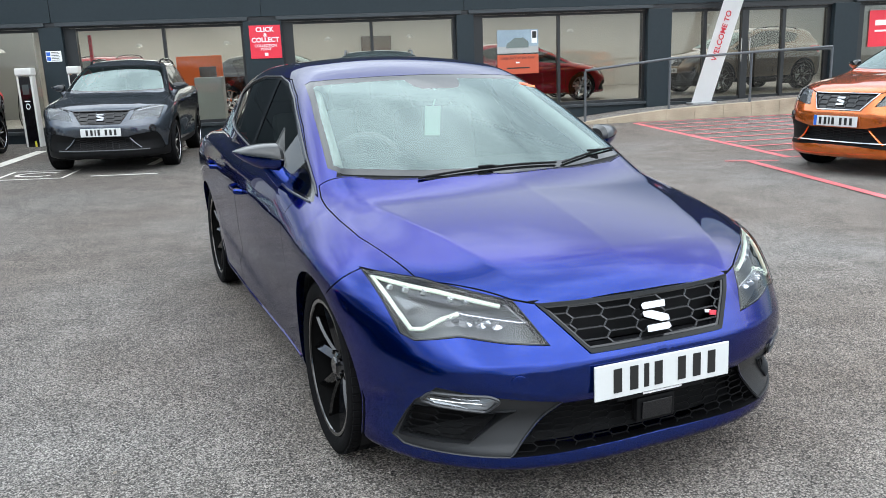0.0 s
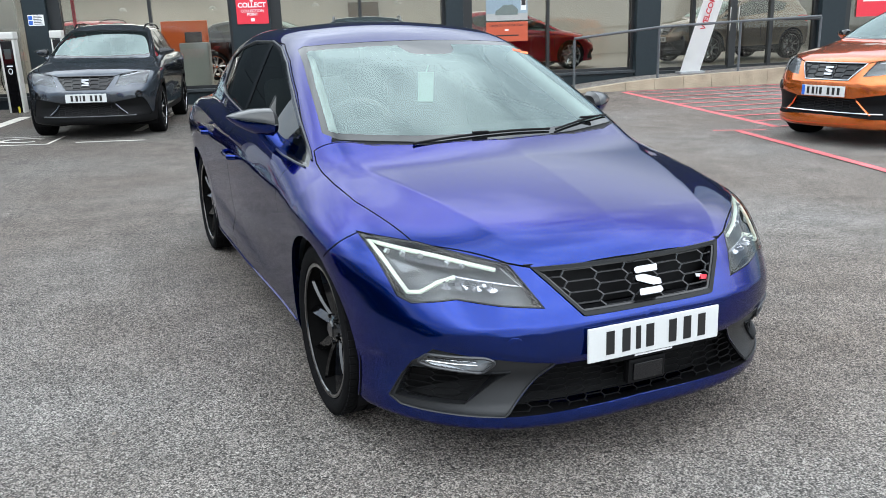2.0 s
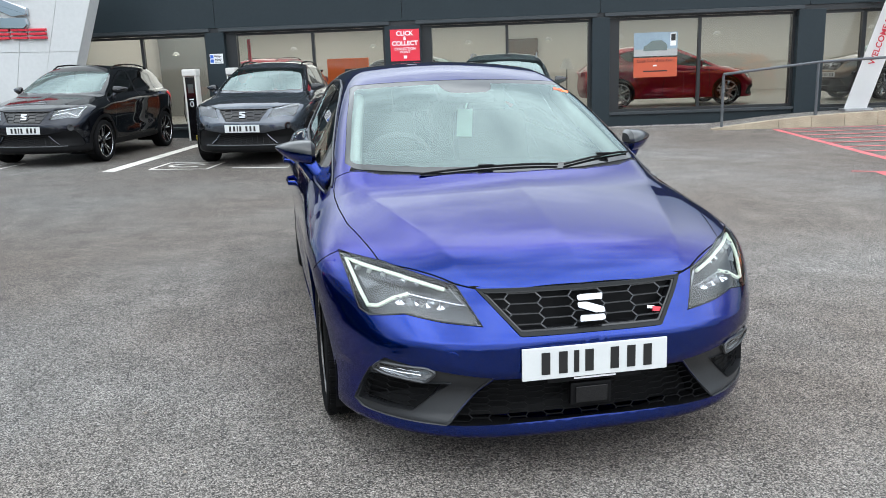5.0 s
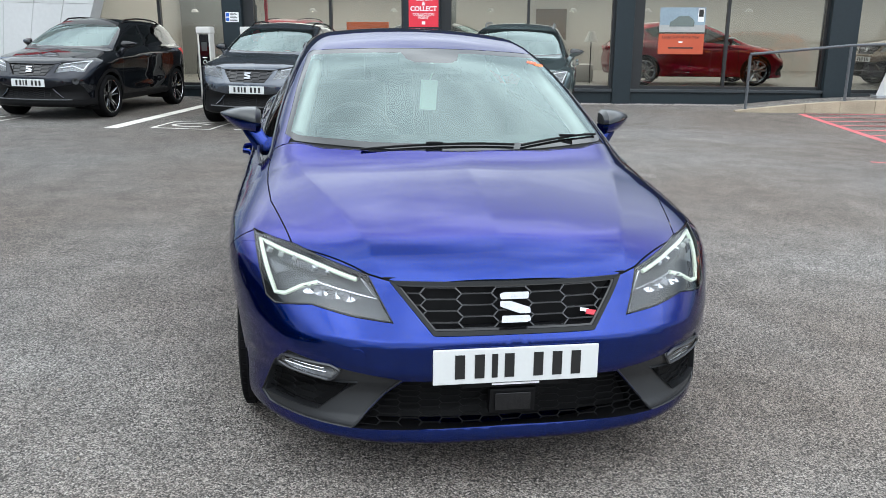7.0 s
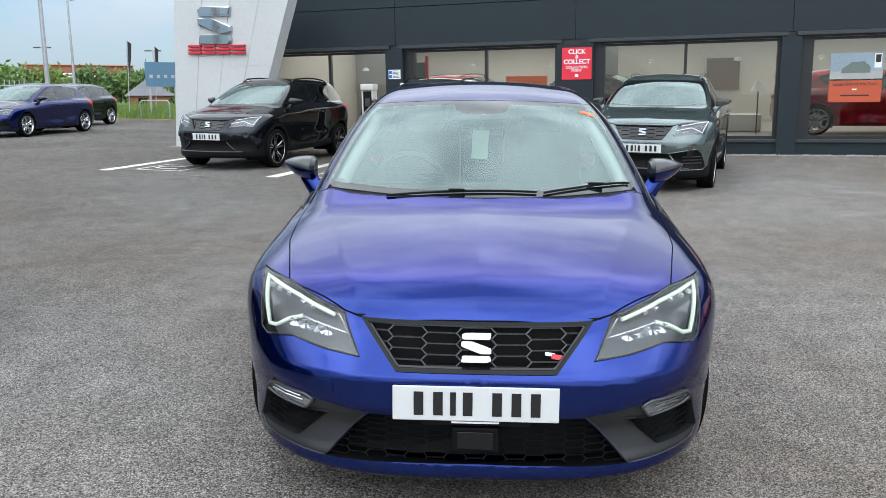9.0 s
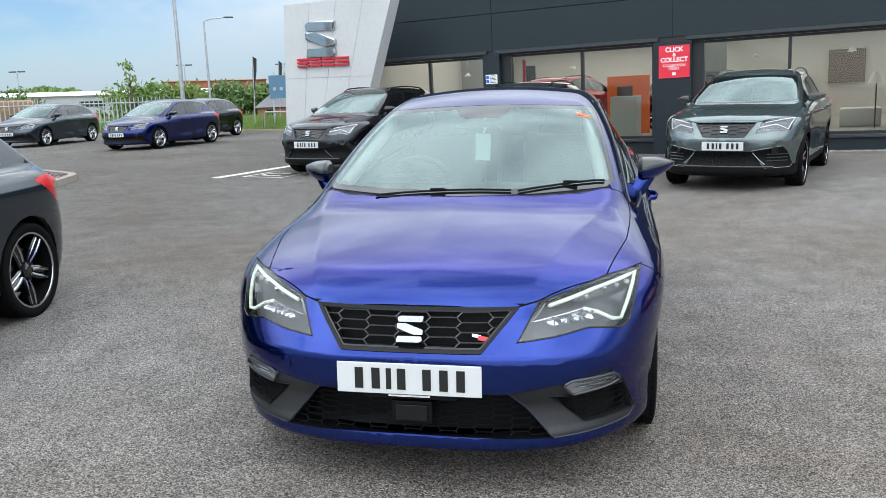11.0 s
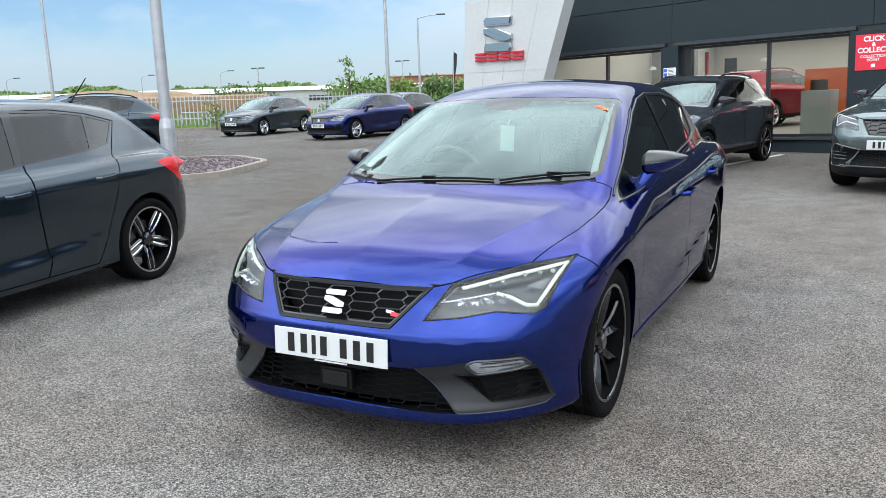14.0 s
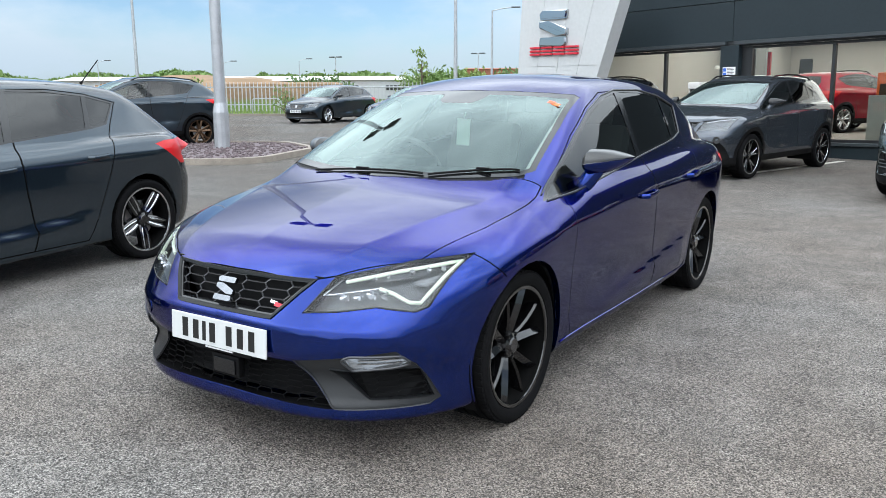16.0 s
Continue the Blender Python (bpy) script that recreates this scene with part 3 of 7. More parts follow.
def wheel(parent, at, side, r=0.318, rim=0.232, width=0.215, spokes=5, splay=(0.15, 0.24), body=None, face=None, disc=True, tread=False, blade=1.0, spin=0.0, edge=1.0):
    """A wheel with twin spokes; side is +1 or -1 along x."""
    body = body or BLACK_ALLOY
    w = width / 2
    bm = bmesh.new()
    xo = w * 0.70
    steps = 6
    twin = (-1, 1) if splay[1] > 0.01 else (0,)
    def spoke(k, sg):
        sb = bmesh.new()
        prev = None
        for i in range(steps + 1):
            t = i / steps
            rad = 0.035 + (rim - 0.008 - 0.035) * t
            ang = 2 * math.pi * k / spokes + math.pi / 2 + spin + sg * (splay[0] * (1 - t) * 1.6 + splay[1] * t)
            hw = (0.030 * (1 - t) + 0.025 * t) if len(twin) == 2 else 0.026 * (1 - t) + 0.02 * t
            c, s = math.cos(ang), math.sin(ang)
            hw *= blade
            xx = xo - 0.028 * (1 - t) ** 2 + 0.006 * t
            row = []
            for u, dx in ((-1, -0.045), (-0.85, -0.004 - 0.010 * (sg > 0)), (0.45 * sg, 0.005), (0.85, -0.004 - 0.010 * (sg < 0)), (1, -0.045)):
                row.append(sb.verts.new((xx + dx, c * rad - s * hw * u, s * rad + c * hw * u)))
            if prev:
                for m in range(4):
                    sb.faces.new((prev[m], prev[m + 1], row[m + 1], row[m]))
            prev = row
        return sb

    add_lathe(bm, [(xo - 0.045, 0.055), (xo - 0.012, 0.052), (xo - 0.004, 0.036), (xo + 0.002, 0.03), (xo + 0.002, 0.0001)], "x", 20)
    for k in range(5):
        a = 2 * math.pi * (k + 0.5) / 5 + math.pi / 2
        add_lathe(bm, [(xo - 0.03, 0.009), (xo - 0.004, 0.008), (xo - 0.001, 0.0001)], "x", 8, at=(0, math.cos(a) * 0.052, math.sin(a) * 0.052))
    ob = part("wheel", bm, body, parent)
    turn = 0 if side > 0 else math.pi
    ob.matrix_basis = Matrix.Translation(at) @ Matrix.Rotation(turn, 4, "Z")
    for k in range(spokes):
        for sg in twin:
            part("spoke", spoke(k, sg), body, ob)
    if face is not None:
        bm = bmesh.new()
        for k in range(spokes):
            for sg in twin:
                prev = None
                for i in range(1, steps + 1):
                    t = i / steps
                    rad = 0.035 + (rim - 0.008 - 0.035) * t
                    ang = 2 * math.pi * k / spokes + math.pi / 2 + spin + sg * (splay[0] * (1 - t) * 1.6 + splay[1] * t)
                    hw = ((0.023 * (1 - t) + 0.013 * t) if len(twin) == 2 else 0.026 * (1 - t) + 0.02 * t) * 0.72 * edge
                    c, s = math.cos(ang), math.sin(ang)
                    xx = xo - 0.028 * (1 - t) ** 2 + 0.006 * t
                    row = [bm.verts.new((xx + 0.0055 + dx, c * rad - s * hw * u, s * rad + c * hw * u)) for u, dx in ((-1, -0.006), (0.15 * sg, 0), (1, -0.006))]
                    if prev:
                        for m in range(2):
                            bm.faces.new((prev[m], prev[m + 1], row[m + 1], row[m]))
                    prev = row
        part("spoke_face", bm, face, ob, "bright machined spoke faces")
        part("rim_lip", add_lathe(bmesh.new(), [(w * 0.90, rim - 0.012), (w * 0.945, rim - 0.010), (w * 0.96, rim - 0.003), (w * 0.955, rim + 0.003)], "x", 56, caps=False), face, ob, "bright machined rim lip", smooth=True)
    part("rim", add_lathe(bmesh.new(), [(-w, rim), (-w + 0.004, rim - 0.015), (w * 0.3, rim - 0.03), (xo - 0.005, rim - 0.018), (w * 0.86, rim - 0.007), (w * 0.93, rim - 0.004), (w * 0.95, rim + 0.004), (w * 0.9, rim + 0.008)], "x", 56, caps=False), WHEEL_BARREL if body is BLACK_ALLOY else body, ob, smooth=True)
    if body is BLACK_ALLOY and face is None:
        part("rim_lip", add_lathe(bmesh.new(), [(w * 0.90, rim - 0.012), (w * 0.945, rim - 0.010), (w * 0.96, rim - 0.003), (w * 0.955, rim + 0.003)], "x", 56, caps=False), body, ob, smooth=True)
    s = r - rim
    prof = [(-w * 0.80, rim + 0.002), (-w * 0.98, rim + s * 0.25), (-w * 1.06, rim + s * 0.55), (-w, rim + s * 0.84), (-w * 0.88, r - 0.004)]
    for g in (-0.6, -0.2, 0.2, 0.6):
        prof += [(w * (g - 0.055), r), (w * (g - 0.05), r - 0.007), (w * (g + 0.05), r - 0.007), (w * (g + 0.055), r)]
    prof += [(w * 0.88, r - 0.004), (w, rim + s * 0.84), (w * 1.03, rim + s * 0.72), (w * 1.06, rim + s * 0.55), (w * 0.99, rim + s * 0.25), (w * 0.97, rim + s * 0.14), (w * 0.84, rim + 0.002)]
    tyre = part("tyre", add_lathe(bmesh.new(), prof, "x", 64, True), RUBBER, ob, "black low-profile tyre", smooth=True)
    if tread:
        tb = bmesh.new()
        for k in range(66):
            a = 2 * math.pi * k / 66
            for e in (-1, 1):
                add_box(tb, (e * w * 0.84, math.cos(a) * (r - 0.006), math.sin(a) * (r - 0.006)), (w * 0.22, 0.022, 0.012), Matrix.Rotation(a - math.pi / 2, 3, "X"))
        tagged(part("tread", tb, RUBBER, tyre), kind="stuff")
    if disc:
        part("brake_disc", add_lathe(bmesh.new(), [(-0.01, 0.06), (-0.01, 0.15), (0.012, 0.15), (0.012, 0.06)], "x", 32, True), GALV_DISC, ob, "bare steel brake disc")
    return ob


BADGE_METAL = mat("badge_metal", (0.34, 0.35, 0.37), rough=0.06, metal=1.0, var=0.15, scale=40)
GALV_DISC = mat("brake_steel", (0.3, 0.3, 0.3), rough=0.4, metal=1.0, var=0.1, scale=20)


def number_plate(parent, at, width=0.52, height=0.111, tilt=0.0, blue=False, turn=0.0):
    """A front plate with plain bars for its characters."""
    pl = part("number_plate", box((0, 0, 0), (width, 0.008, height), None, 0.003), PLATE_WHITE, parent, "white number plate with black bars")
    pl.matrix_basis = Matrix.Translation(at) @ Matrix.Rotation(turn, 4, "Z") @ Matrix.Rotation(tilt, 4, "X")
    k = width / 0.52
    for c in (-0.178, -0.117, -0.07, -0.024, 0.067, 0.127, 0.187):
        part("bar", box((c * k, -0.0048, 0.0), (0.03 * k if c != -0.07 else 0.018 * k, 0.003, height * 0.68)), INK_BLACK, pl)
    if blue:
        part("plate_band", box((-width / 2 + 0.022, -0.0048, 0), (0.036, 0.003, height * 0.96)), BAND_BLUE, pl, "blue band at the plate's end")
    return pl


BAND_BLUE = mat("band_blue", (0.02, 0.12, 0.55), rough=0.4, var=0)


def badge(parent, at, size, tilt=0.0, turn=0.0):
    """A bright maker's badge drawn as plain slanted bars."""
    bm = bmesh.new()
    s = size
    top = [(-0.46, 0.27), (0.46, 0.27), (0.5, 0.5), (-0.36, 0.5), (-0.5, 0.44)]
    mid = [(-0.5, 0.03), (0.14, -0.21), (0.5, -0.21), (0.5, -0.02), (-0.14, 0.21), (-0.5, 0.21)]
    for poly in (top, mid, [(-a, -b) for a, b in top]):
        add_prism(bm, rounded([(a * s, b * s) for a, b in poly], 0.04 * s, 2), lambda a, b: (a, -0.012, b), 0.014, (0, 1, 0))
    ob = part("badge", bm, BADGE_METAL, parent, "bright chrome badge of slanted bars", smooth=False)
    ob.matrix_basis = Matrix.Translation(at) @ Matrix.Rotation(turn, 4, "Z") @ Matrix.Rotation(tilt, 4, "X")
    return ob


def mirror_pod(parent, side, base, reach, size, cap_mat, low_mat):
    """A wedge-shaped door mirror: cap, painted lower housing, stalk and glass."""
    bx, by, bz = base
    dep, hi = size

    def loft(low):
        bm = bmesh.new()
        rows = []
        for i in range(11):
            t = i / 10
            k = math.sqrt(max(0.0, 1 - ((t - 0.12) / 0.88) ** 4)) if t > 0.12 else 0.72 + 0.28 * math.sin(t / 0.12 * math.pi / 2)
            k = max(k, 0.10)
            x, yc = bx + reach * t, by + 0.11 * t ** 1.6
            top, bot = bz + hi * (0.93 + 0.07 * math.sin(math.pi * t) - 0.20 * t), bz + hi * (0.0 + 0.50 * t * t)
            mid = bz + hi * (0.42 + 0.22 * t)
            ht, hb = (top - mid) * k, (mid - bot) * k
            d = dep * (1 - 0.35 * t) * k
            row = []
            for j in range(9):
                u = math.pi / 2 * j / 8
                if low:
                    row.append((side * x, yc - math.cos(u) * d * 0.96, mid - 0.004 - math.sin(u) * hb))
                else:
                    row.append((side * x, yc - math.cos(u) ** 0.8 * d, mid + math.sin(u) * ht))
            zb = mid - 0.004 - hb * 0.97 if low else mid + ht * 0.97
            row += [(side * x, yc + 0.035 * k, zb), (side * x, yc + 0.035 * k, mid - (0.004 if low else 0.0))]
            rows.append([bm.verts.new(p) for p in row])
        n = len(rows[0])
        for p, q in zip(rows, rows[1:]):
            for j in range(n):
                bm.faces.new((p[j], p[(j + 1) % n], q[(j + 1) % n], q[j]))
        bm.faces.new(rows[0]), bm.faces.new(rows[-1])
        return bm

    m = part("mirror", loft(False), cap_mat, parent, "door mirror with a dark satin cap", smooth=True)
    part("mirror_housing", loft(True), low_mat, m, smooth=True)
    part("stalk", tube([(side * (bx - 0.06), by - 0.03, bz - 0.09), (side * (bx + 0.005), by - 0.02, bz - 0.035), (side * (bx + 0.05), by, bz + 0.03)], [0.034, 0.028, 0.026], 10, False, 1.5, (0, 1, 0)), low_mat, m, smooth=True)
    gb = bmesh.new()
    gb.faces.new([gb.verts.new((side * (bx + reach * u), by + 0.036 + 0.11 * u ** 1.6, bz + hi * v)) for u, v in ((0.06, 0.14), (0.6, 0.3), (0.9, 0.56), (0.86, 0.72), (0.5, 0.84), (0.06, 0.84))])
    part("mirror_glass", gb, CHROME, m)
    return m


def seat(parent, x, y, z, material, head=True):
    bm = bmesh.new()
    add_box(bm, (x, y, z), (0.48, 0.5, 0.16), None, 0.05)
    add_box(bm, (x, y + 0.27, z + 0.33), (0.48, 0.14, 0.6), Matrix.Rotation(radians(-18), 3, "X"), 0.05)
    if head:
        add_box(bm, (x, y + 0.39, z + 0.70), (0.24, 0.09, 0.17), Matrix.Rotation(radians(-12), 3, "X"), 0.035)
    return part("seat", bm, material, parent, smooth=True)


def handle(parent, sk, y, z, side, material):
    p = sk.side_x([(y - 0.09, z - 0.004), (y, z), (y + 0.09, z + 0.006)], side)
    out = np.array((side, 0, 0))
    pts = [p[0] - out * 0.005, p[0] * 0.75 + p[1] * 0.25 + out * 0.03, p[1] + out * 0.036, p[2] * 0.75 + p[1] * 0.25 + out * 0.03, p[2] - out * 0.005]
    return part("handle", tube(pts, 0.014, 8, False, 0.7, (0, 0, 1)), material, parent, smooth=True)


# ---------------------------------------------------------------- ground
def ground_z(x):
    """The yard falls level on one side and rises gently towards the showroom's entrance."""
    t = x - 0.9
    return 0.0215 * (t if t > 1.2 else (0 if t < -0.6 else (t + 0.6) ** 2 / 3.6)) if t < 60 else 0.0215 * 60


def asphalt_material():
    m = bpy.data.materials.new("asphalt")
    m.use_nodes = True
    nt = m.node_tree
    b = nt.nodes["Principled BSDF"]
    b.inputs["Roughness"].default_value = 0.9
    b.inputs["Specular IOR Level"].default_value = 0.2
    co = nt.nodes.new("ShaderNodeTexCoord")

    def tex(kind, scale, **kw):
        n = nt.nodes.new(kind)
        n.inputs["Scale"].default_value = scale
        for k, v in kw.items():
            n.inputs[k].default_value = v
        nt.links.new(co.outputs["Object"], n.inputs["Vector"])
        return n

    stones = tex("ShaderNodeTexVoronoi", 135.0)
    fine = tex("ShaderNodeTexVoronoi", 150.0)
    patch = tex("ShaderNodeTexNoise", 0.35, Detail=5)
    mid = tex("ShaderNodeTexNoise", 3.5, Detail=4)
    r1 = nt.nodes.new("ShaderNodeValToRGB")
    e = r1.color_ramp.elements
    e[0].position, e[0].color = 0.0, (0.112, 0.106, 0.100, 1)
    e[1].position, e[1].color = 1.0, (0.40, 0.38, 0.35, 1)
    for p, c in ((0.50, 0.238), (0.93, 0.335)):
        k = r1.color_ramp.elements.new(p)
        k.color = (c * 1.04, c * 0.95, c * 0.87, 1)
    sep = nt.nodes.new("ShaderNodeSeparateColor")
    nt.links.new(stones.outputs["Color"], sep.inputs[0])
    nt.links.new(sep.outputs[0], r1.inputs[0])
    r2 = nt.nodes.new("ShaderNodeMapRange")
    r2.inputs["From Min"].default_value, r2.inputs["From Max"].default_value = 0.3, 0.7
    r2.inputs["To Min"].default_value, r2.inputs["To Max"].default_value = 0.80, 1.20
    nt.links.new(patch.outputs["Fac"], r2.inputs["Value"])
    r3 = nt.nodes.new("ShaderNodeMapRange")
    r3.inputs["From Min"].default_value, r3.inputs["From Max"].default_value = 0.3, 0.7
    r3.inputs["To Min"].default_value, r3.inputs["To Max"].default_value = 0.84, 1.16
    nt.links.new(mid.outputs["Fac"], r3.inputs["Value"])
    mm = nt.nodes.new("ShaderNodeMath")
    mm.operation = "MULTIPLY"
    # the asphalt's colour grows gradually darker towards the far left of the yard
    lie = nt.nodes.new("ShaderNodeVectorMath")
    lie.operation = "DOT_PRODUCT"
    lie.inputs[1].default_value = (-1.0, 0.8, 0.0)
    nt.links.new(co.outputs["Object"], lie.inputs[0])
    far_tone = nt.nodes.new("ShaderNodeMapRange")
    far_tone.inputs["From Min"].default_value, far_tone.inputs["From Max"].default_value = 3.0, 9.0
    far_tone.inputs["To Min"].default_value, far_tone.inputs["To Max"].default_value = 1.0, 0.70
    nt.links.new(lie.outputs["Value"], far_tone.inputs["Value"])
    mix_tone = nt.nodes.new("ShaderNodeMath")
    mix_tone.operation = "MULTIPLY"
    nt.links.new(r2.outputs[0], mix_tone.inputs[0])
    nt.links.new(far_tone.outputs[0], mix_tone.inputs[1])
    nt.links.new(mix_tone.outputs[0], mm.inputs[0])
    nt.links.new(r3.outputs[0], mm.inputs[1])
    mul = nt.nodes.new("ShaderNodeMixRGB")
    mul.blend_type, mul.inputs[0].default_value = "MULTIPLY", 1.0
    nt.links.new(r1.outputs[0], mul.inputs[1])
    nt.links.new(mm.outputs[0], mul.inputs[2])
    pits = nt.nodes.new("ShaderNodeMapRange")
    pits.inputs["From Min"].default_value, pits.inputs["From Max"].default_value = 0.35, 0.72
    pits.inputs["To Min"].default_value, pits.inputs["To Max"].default_value = 1.16, 0.36
    nt.links.new(fine.outputs["Distance"], pits.inputs["Value"])
    pitted = nt.nodes.new("ShaderNodeMixRGB")
    pitted.blend_type, pitted.inputs[0].default_value = "MULTIPLY", 1.0
    tone = nt.nodes.new("ShaderNodeValToRGB")
    tone.color_ramp.elements[0].position, tone.color_ramp.elements[1].position = 0.36, 0.64
    tone.color_ramp.elements[0].color = (1.0, 0.935, 0.885, 1)
    tone.color_ramp.elements[1].color = (0.96, 0.985, 1.0, 1)
    nt.links.new(patch.outputs["Fac"], tone.inputs[0])
    tinted = nt.nodes.new("ShaderNodeMixRGB")
    tinted.blend_type, tinted.inputs[0].default_value = "MULTIPLY", 1.0
    nt.links.new(mul.outputs[0], tinted.inputs[1])
    nt.links.new(tone.outputs[0], tinted.inputs[2])
    nt.links.new(tinted.outputs[0], pitted.inputs[1])
    nt.links.new(pits.outputs[0], pitted.inputs[2])
    nt.links.new(pitted.outputs[0], b.inputs["Base Color"])
    add = nt.nodes.new("ShaderNodeMath")
    add.operation = "ADD"
    nt.links.new(stones.outputs["Distance"], add.inputs[0])
    nt.links.new(fine.outputs["Distance"], add.inputs[1])
    bp = nt.nodes.new("ShaderNodeBump")
    bp.inputs["Strength"].default_value, bp.inputs["Distance"].default_value = 0.9, 0.007
    bp.invert = True
    nt.links.new(add.outputs[0], bp.inputs["Height"])
    nt.links.new(bp.outputs[0], b.inputs["Normal"])
    return m


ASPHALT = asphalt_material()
CLADDING = mat("cladding", (0.0145, 0.0235, 0.029), rough=0.5, spec=0.3, var=0.08, scale=1.2, bump=0.1, bscale=200)
CLADDING_TRIM = mat("cladding_trim", (0.028, 0.035, 0.040), rough=0.5, var=0.08, scale=2)
FRAME_DARK = mat("frame_dark", (0.012, 0.014, 0.016), rough=0.45, var=0.06, scale=4)
SHOP_GLASS = glass("shop_glass", (0.92, 0.95, 0.93), 0.84, 1.5)
TOTEM_GREY = mat("totem_panel", (0.52, 0.53, 0.53), rough=0.4, var=0.05, scale=0.9)
SIGN_RED = mat("sign_red", (0.72, 0.025, 0.05), rough=0.35, var=0.03)
LETTER_RED = mat("letter_red", (0.55, 0.02, 0.04), rough=0.3, var=0.03)
SIGN_WHITE = mat("sign_white", (0.82, 0.82, 0.82), rough=0.4, var=0.02)
ORANGE = mat("orange_board", (0.80, 0.16, 0.035), rough=0.45, var=0.05)
LINE_RED = mat("line_red", (0.62, 0.13, 0.14), rough=0.75, var=0.3, scale=5, bump=0.3, bscale=250)
LINE_WHITE = mat("line_white", (0.62, 0.60, 0.54), rough=0.75, var=0.25, scale=4, bump=0.3, bscale=250)
STONE = mat("ramp_stone", (0.36, 0.30, 0.22), rough=0.85, var=0.3, scale=3, bump=0.5, bscale=60)
GALV = mat("galvanised_steel", (0.42, 0.43, 0.45), rough=0.45, metal=0.6, var=0.15, scale=6)
RAIL_GREY = mat("rail_grey", (0.10, 0.11, 0.12), rough=0.5, metal=0.3, var=0.1, scale=8)
ROOM_WALL = mat("room_wall", (0.56, 0.53, 0.49), rough=0.8, var=0.06, scale=0.8)
ROOM_FLOOR = mat("room_floor", (0.34, 0.32, 0.29), rough=0.35, var=0.1, scale=1.5)
ROOM_CEILING = mat("room_ceiling", (0.62, 0.61, 0.58), rough=0.9, var=0.04, scale=1)
GRASS_SOIL = mat("verge_soil", (0.07, 0.10, 0.035), rough=0.95, var=0.4, scale=1.5, bump=0.5, bscale=40)
CHIPS = mat("slate_chips", (0.13, 0.10, 0.105), rough=0.85, var=0.5, scale=25)
KERB_STONE = mat("kerb_concrete", (0.25, 0.215, 0.18), rough=0.85, var=0.2, scale=5, bump=0.4, bscale=90)

xs = [-140, -90, -60, -40, -26, -18, -12, -8, -5, -3, -1.5] + [i * 0.5 for i in range(0, 15)] + [8.5, 10, 13, 17, 22, 30, 45, 60, 90, 140]
ys = [-120, -60, -30, -15, -8, -4, 0, 4, 8, 12, 16, 20, 24, 27.5, 34, 45, 70, 130]
gv = [(x, y, ground_z(x)) for y in ys for x in xs]
gf = [(j * len(xs) + i, j * len(xs) + i + 1, (j + 1) * len(xs) + i + 1, (j + 1) * len(xs) + i) for j in range(len(ys) - 1) for i in range(len(xs) - 1)]
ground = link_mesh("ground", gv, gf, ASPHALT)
tagged(ground, "worn grey asphalt forecourt with pale stone chips", "ground", kind="structure")


def flat_strip(name, pts, width, material, label, lift=0.004, category="road marking", group=""):
    """A painted strip along points on the ground, following its slope."""
    bm = bmesh.new()
    pts = [Vector((*p, 0)) for p in pts]
    fine = []
    for a, b in zip(pts, pts[1:]):
        n = max(1, int((b - a).length / 0.6))
        fine += [a.lerp(b, i / n) for i in range(n)]
    fine.append(pts[-1])
    prev = None
    for i, p in enumerate(fine):
        d = (fine[min(i + 1, len(fine) - 1)] - fine[max(i - 1, 0)]).normalized()
        s = Vector((-d.y, d.x, 0)) * width / 2
        row = [bm.verts.new((q.x, q.y, ground_z(q.x) + lift)) for q in (p - s, p + s)]
        if prev:
            bm.faces.new((prev[0], row[0], row[1], prev[1]))
        prev = row
    ob = part(name, bm, material)
    return tagged(ob, label, category, group, "structure")


# ---------------------------------------------------------------- showroom: local s along the front, d into it, z up
FRONT = Matrix.Translation((0, 15.1, 0)) @ Matrix.Rotation(radians(-14.57), 4, "Z") @ Matrix.Rotation(radians(-1.19), 4, "Y")


def in_front(ob):
    ob.matrix_basis = FRONT @ ob.matrix_basis
    return ob


def fbox(s0, s1, d0, d1, z0, z1, bm=None, bevel=0.0):
    return add_box(bm if bm is not None else bmesh.new(), ((s0 + s1) / 2, (d0 + d1) / 2, (z0 + z1) / 2), (s1 - s0, d1 - d0, z1 - z0), None, bevel)


END_L, END_R, ROOF_Z, DEEP = -5.95, 26.0, 5.0, 11.0
HEAD, SILL = 2.2, 0.35
front_wall = in_front(new("wall_front"))
tagged(front_wall, "dark slate-grey clad showroom front with large windows", "wall", kind="structure")
COLUMNS = [(-2.22, -1.82), (1.58, 2.33), (5.88, 6.24), (10.06, 10.6), (14.46, 15.06), (19.0, 19.5), (23.4, 23.9)]
for a, b in COLUMNS:
    part("column", fbox(a, b, -0.07, 0.25, -0.25, 2.235, bevel=0.006), CLADDING, front_wall)
part("plinth", fbox(END_L, 10.06, 0.0, 0.3, -0.45, 0.23), CLADDING, front_wall)
part("plinth", fbox(15.06, END_R, 0.0, 0.3, -0.45, 0.23), CLADDING, front_wall)
part("sill_trim", fbox(END_L, 10.06, -0.05, 0.3, 0.234, 0.29, bevel=0.005), CLADDING_TRIM, front_wall)
part("sill_trim", fbox(15.06, END_R, -0.05, 0.3, 0.234, 0.29, bevel=0.005), CLADDING_TRIM, front_wall)
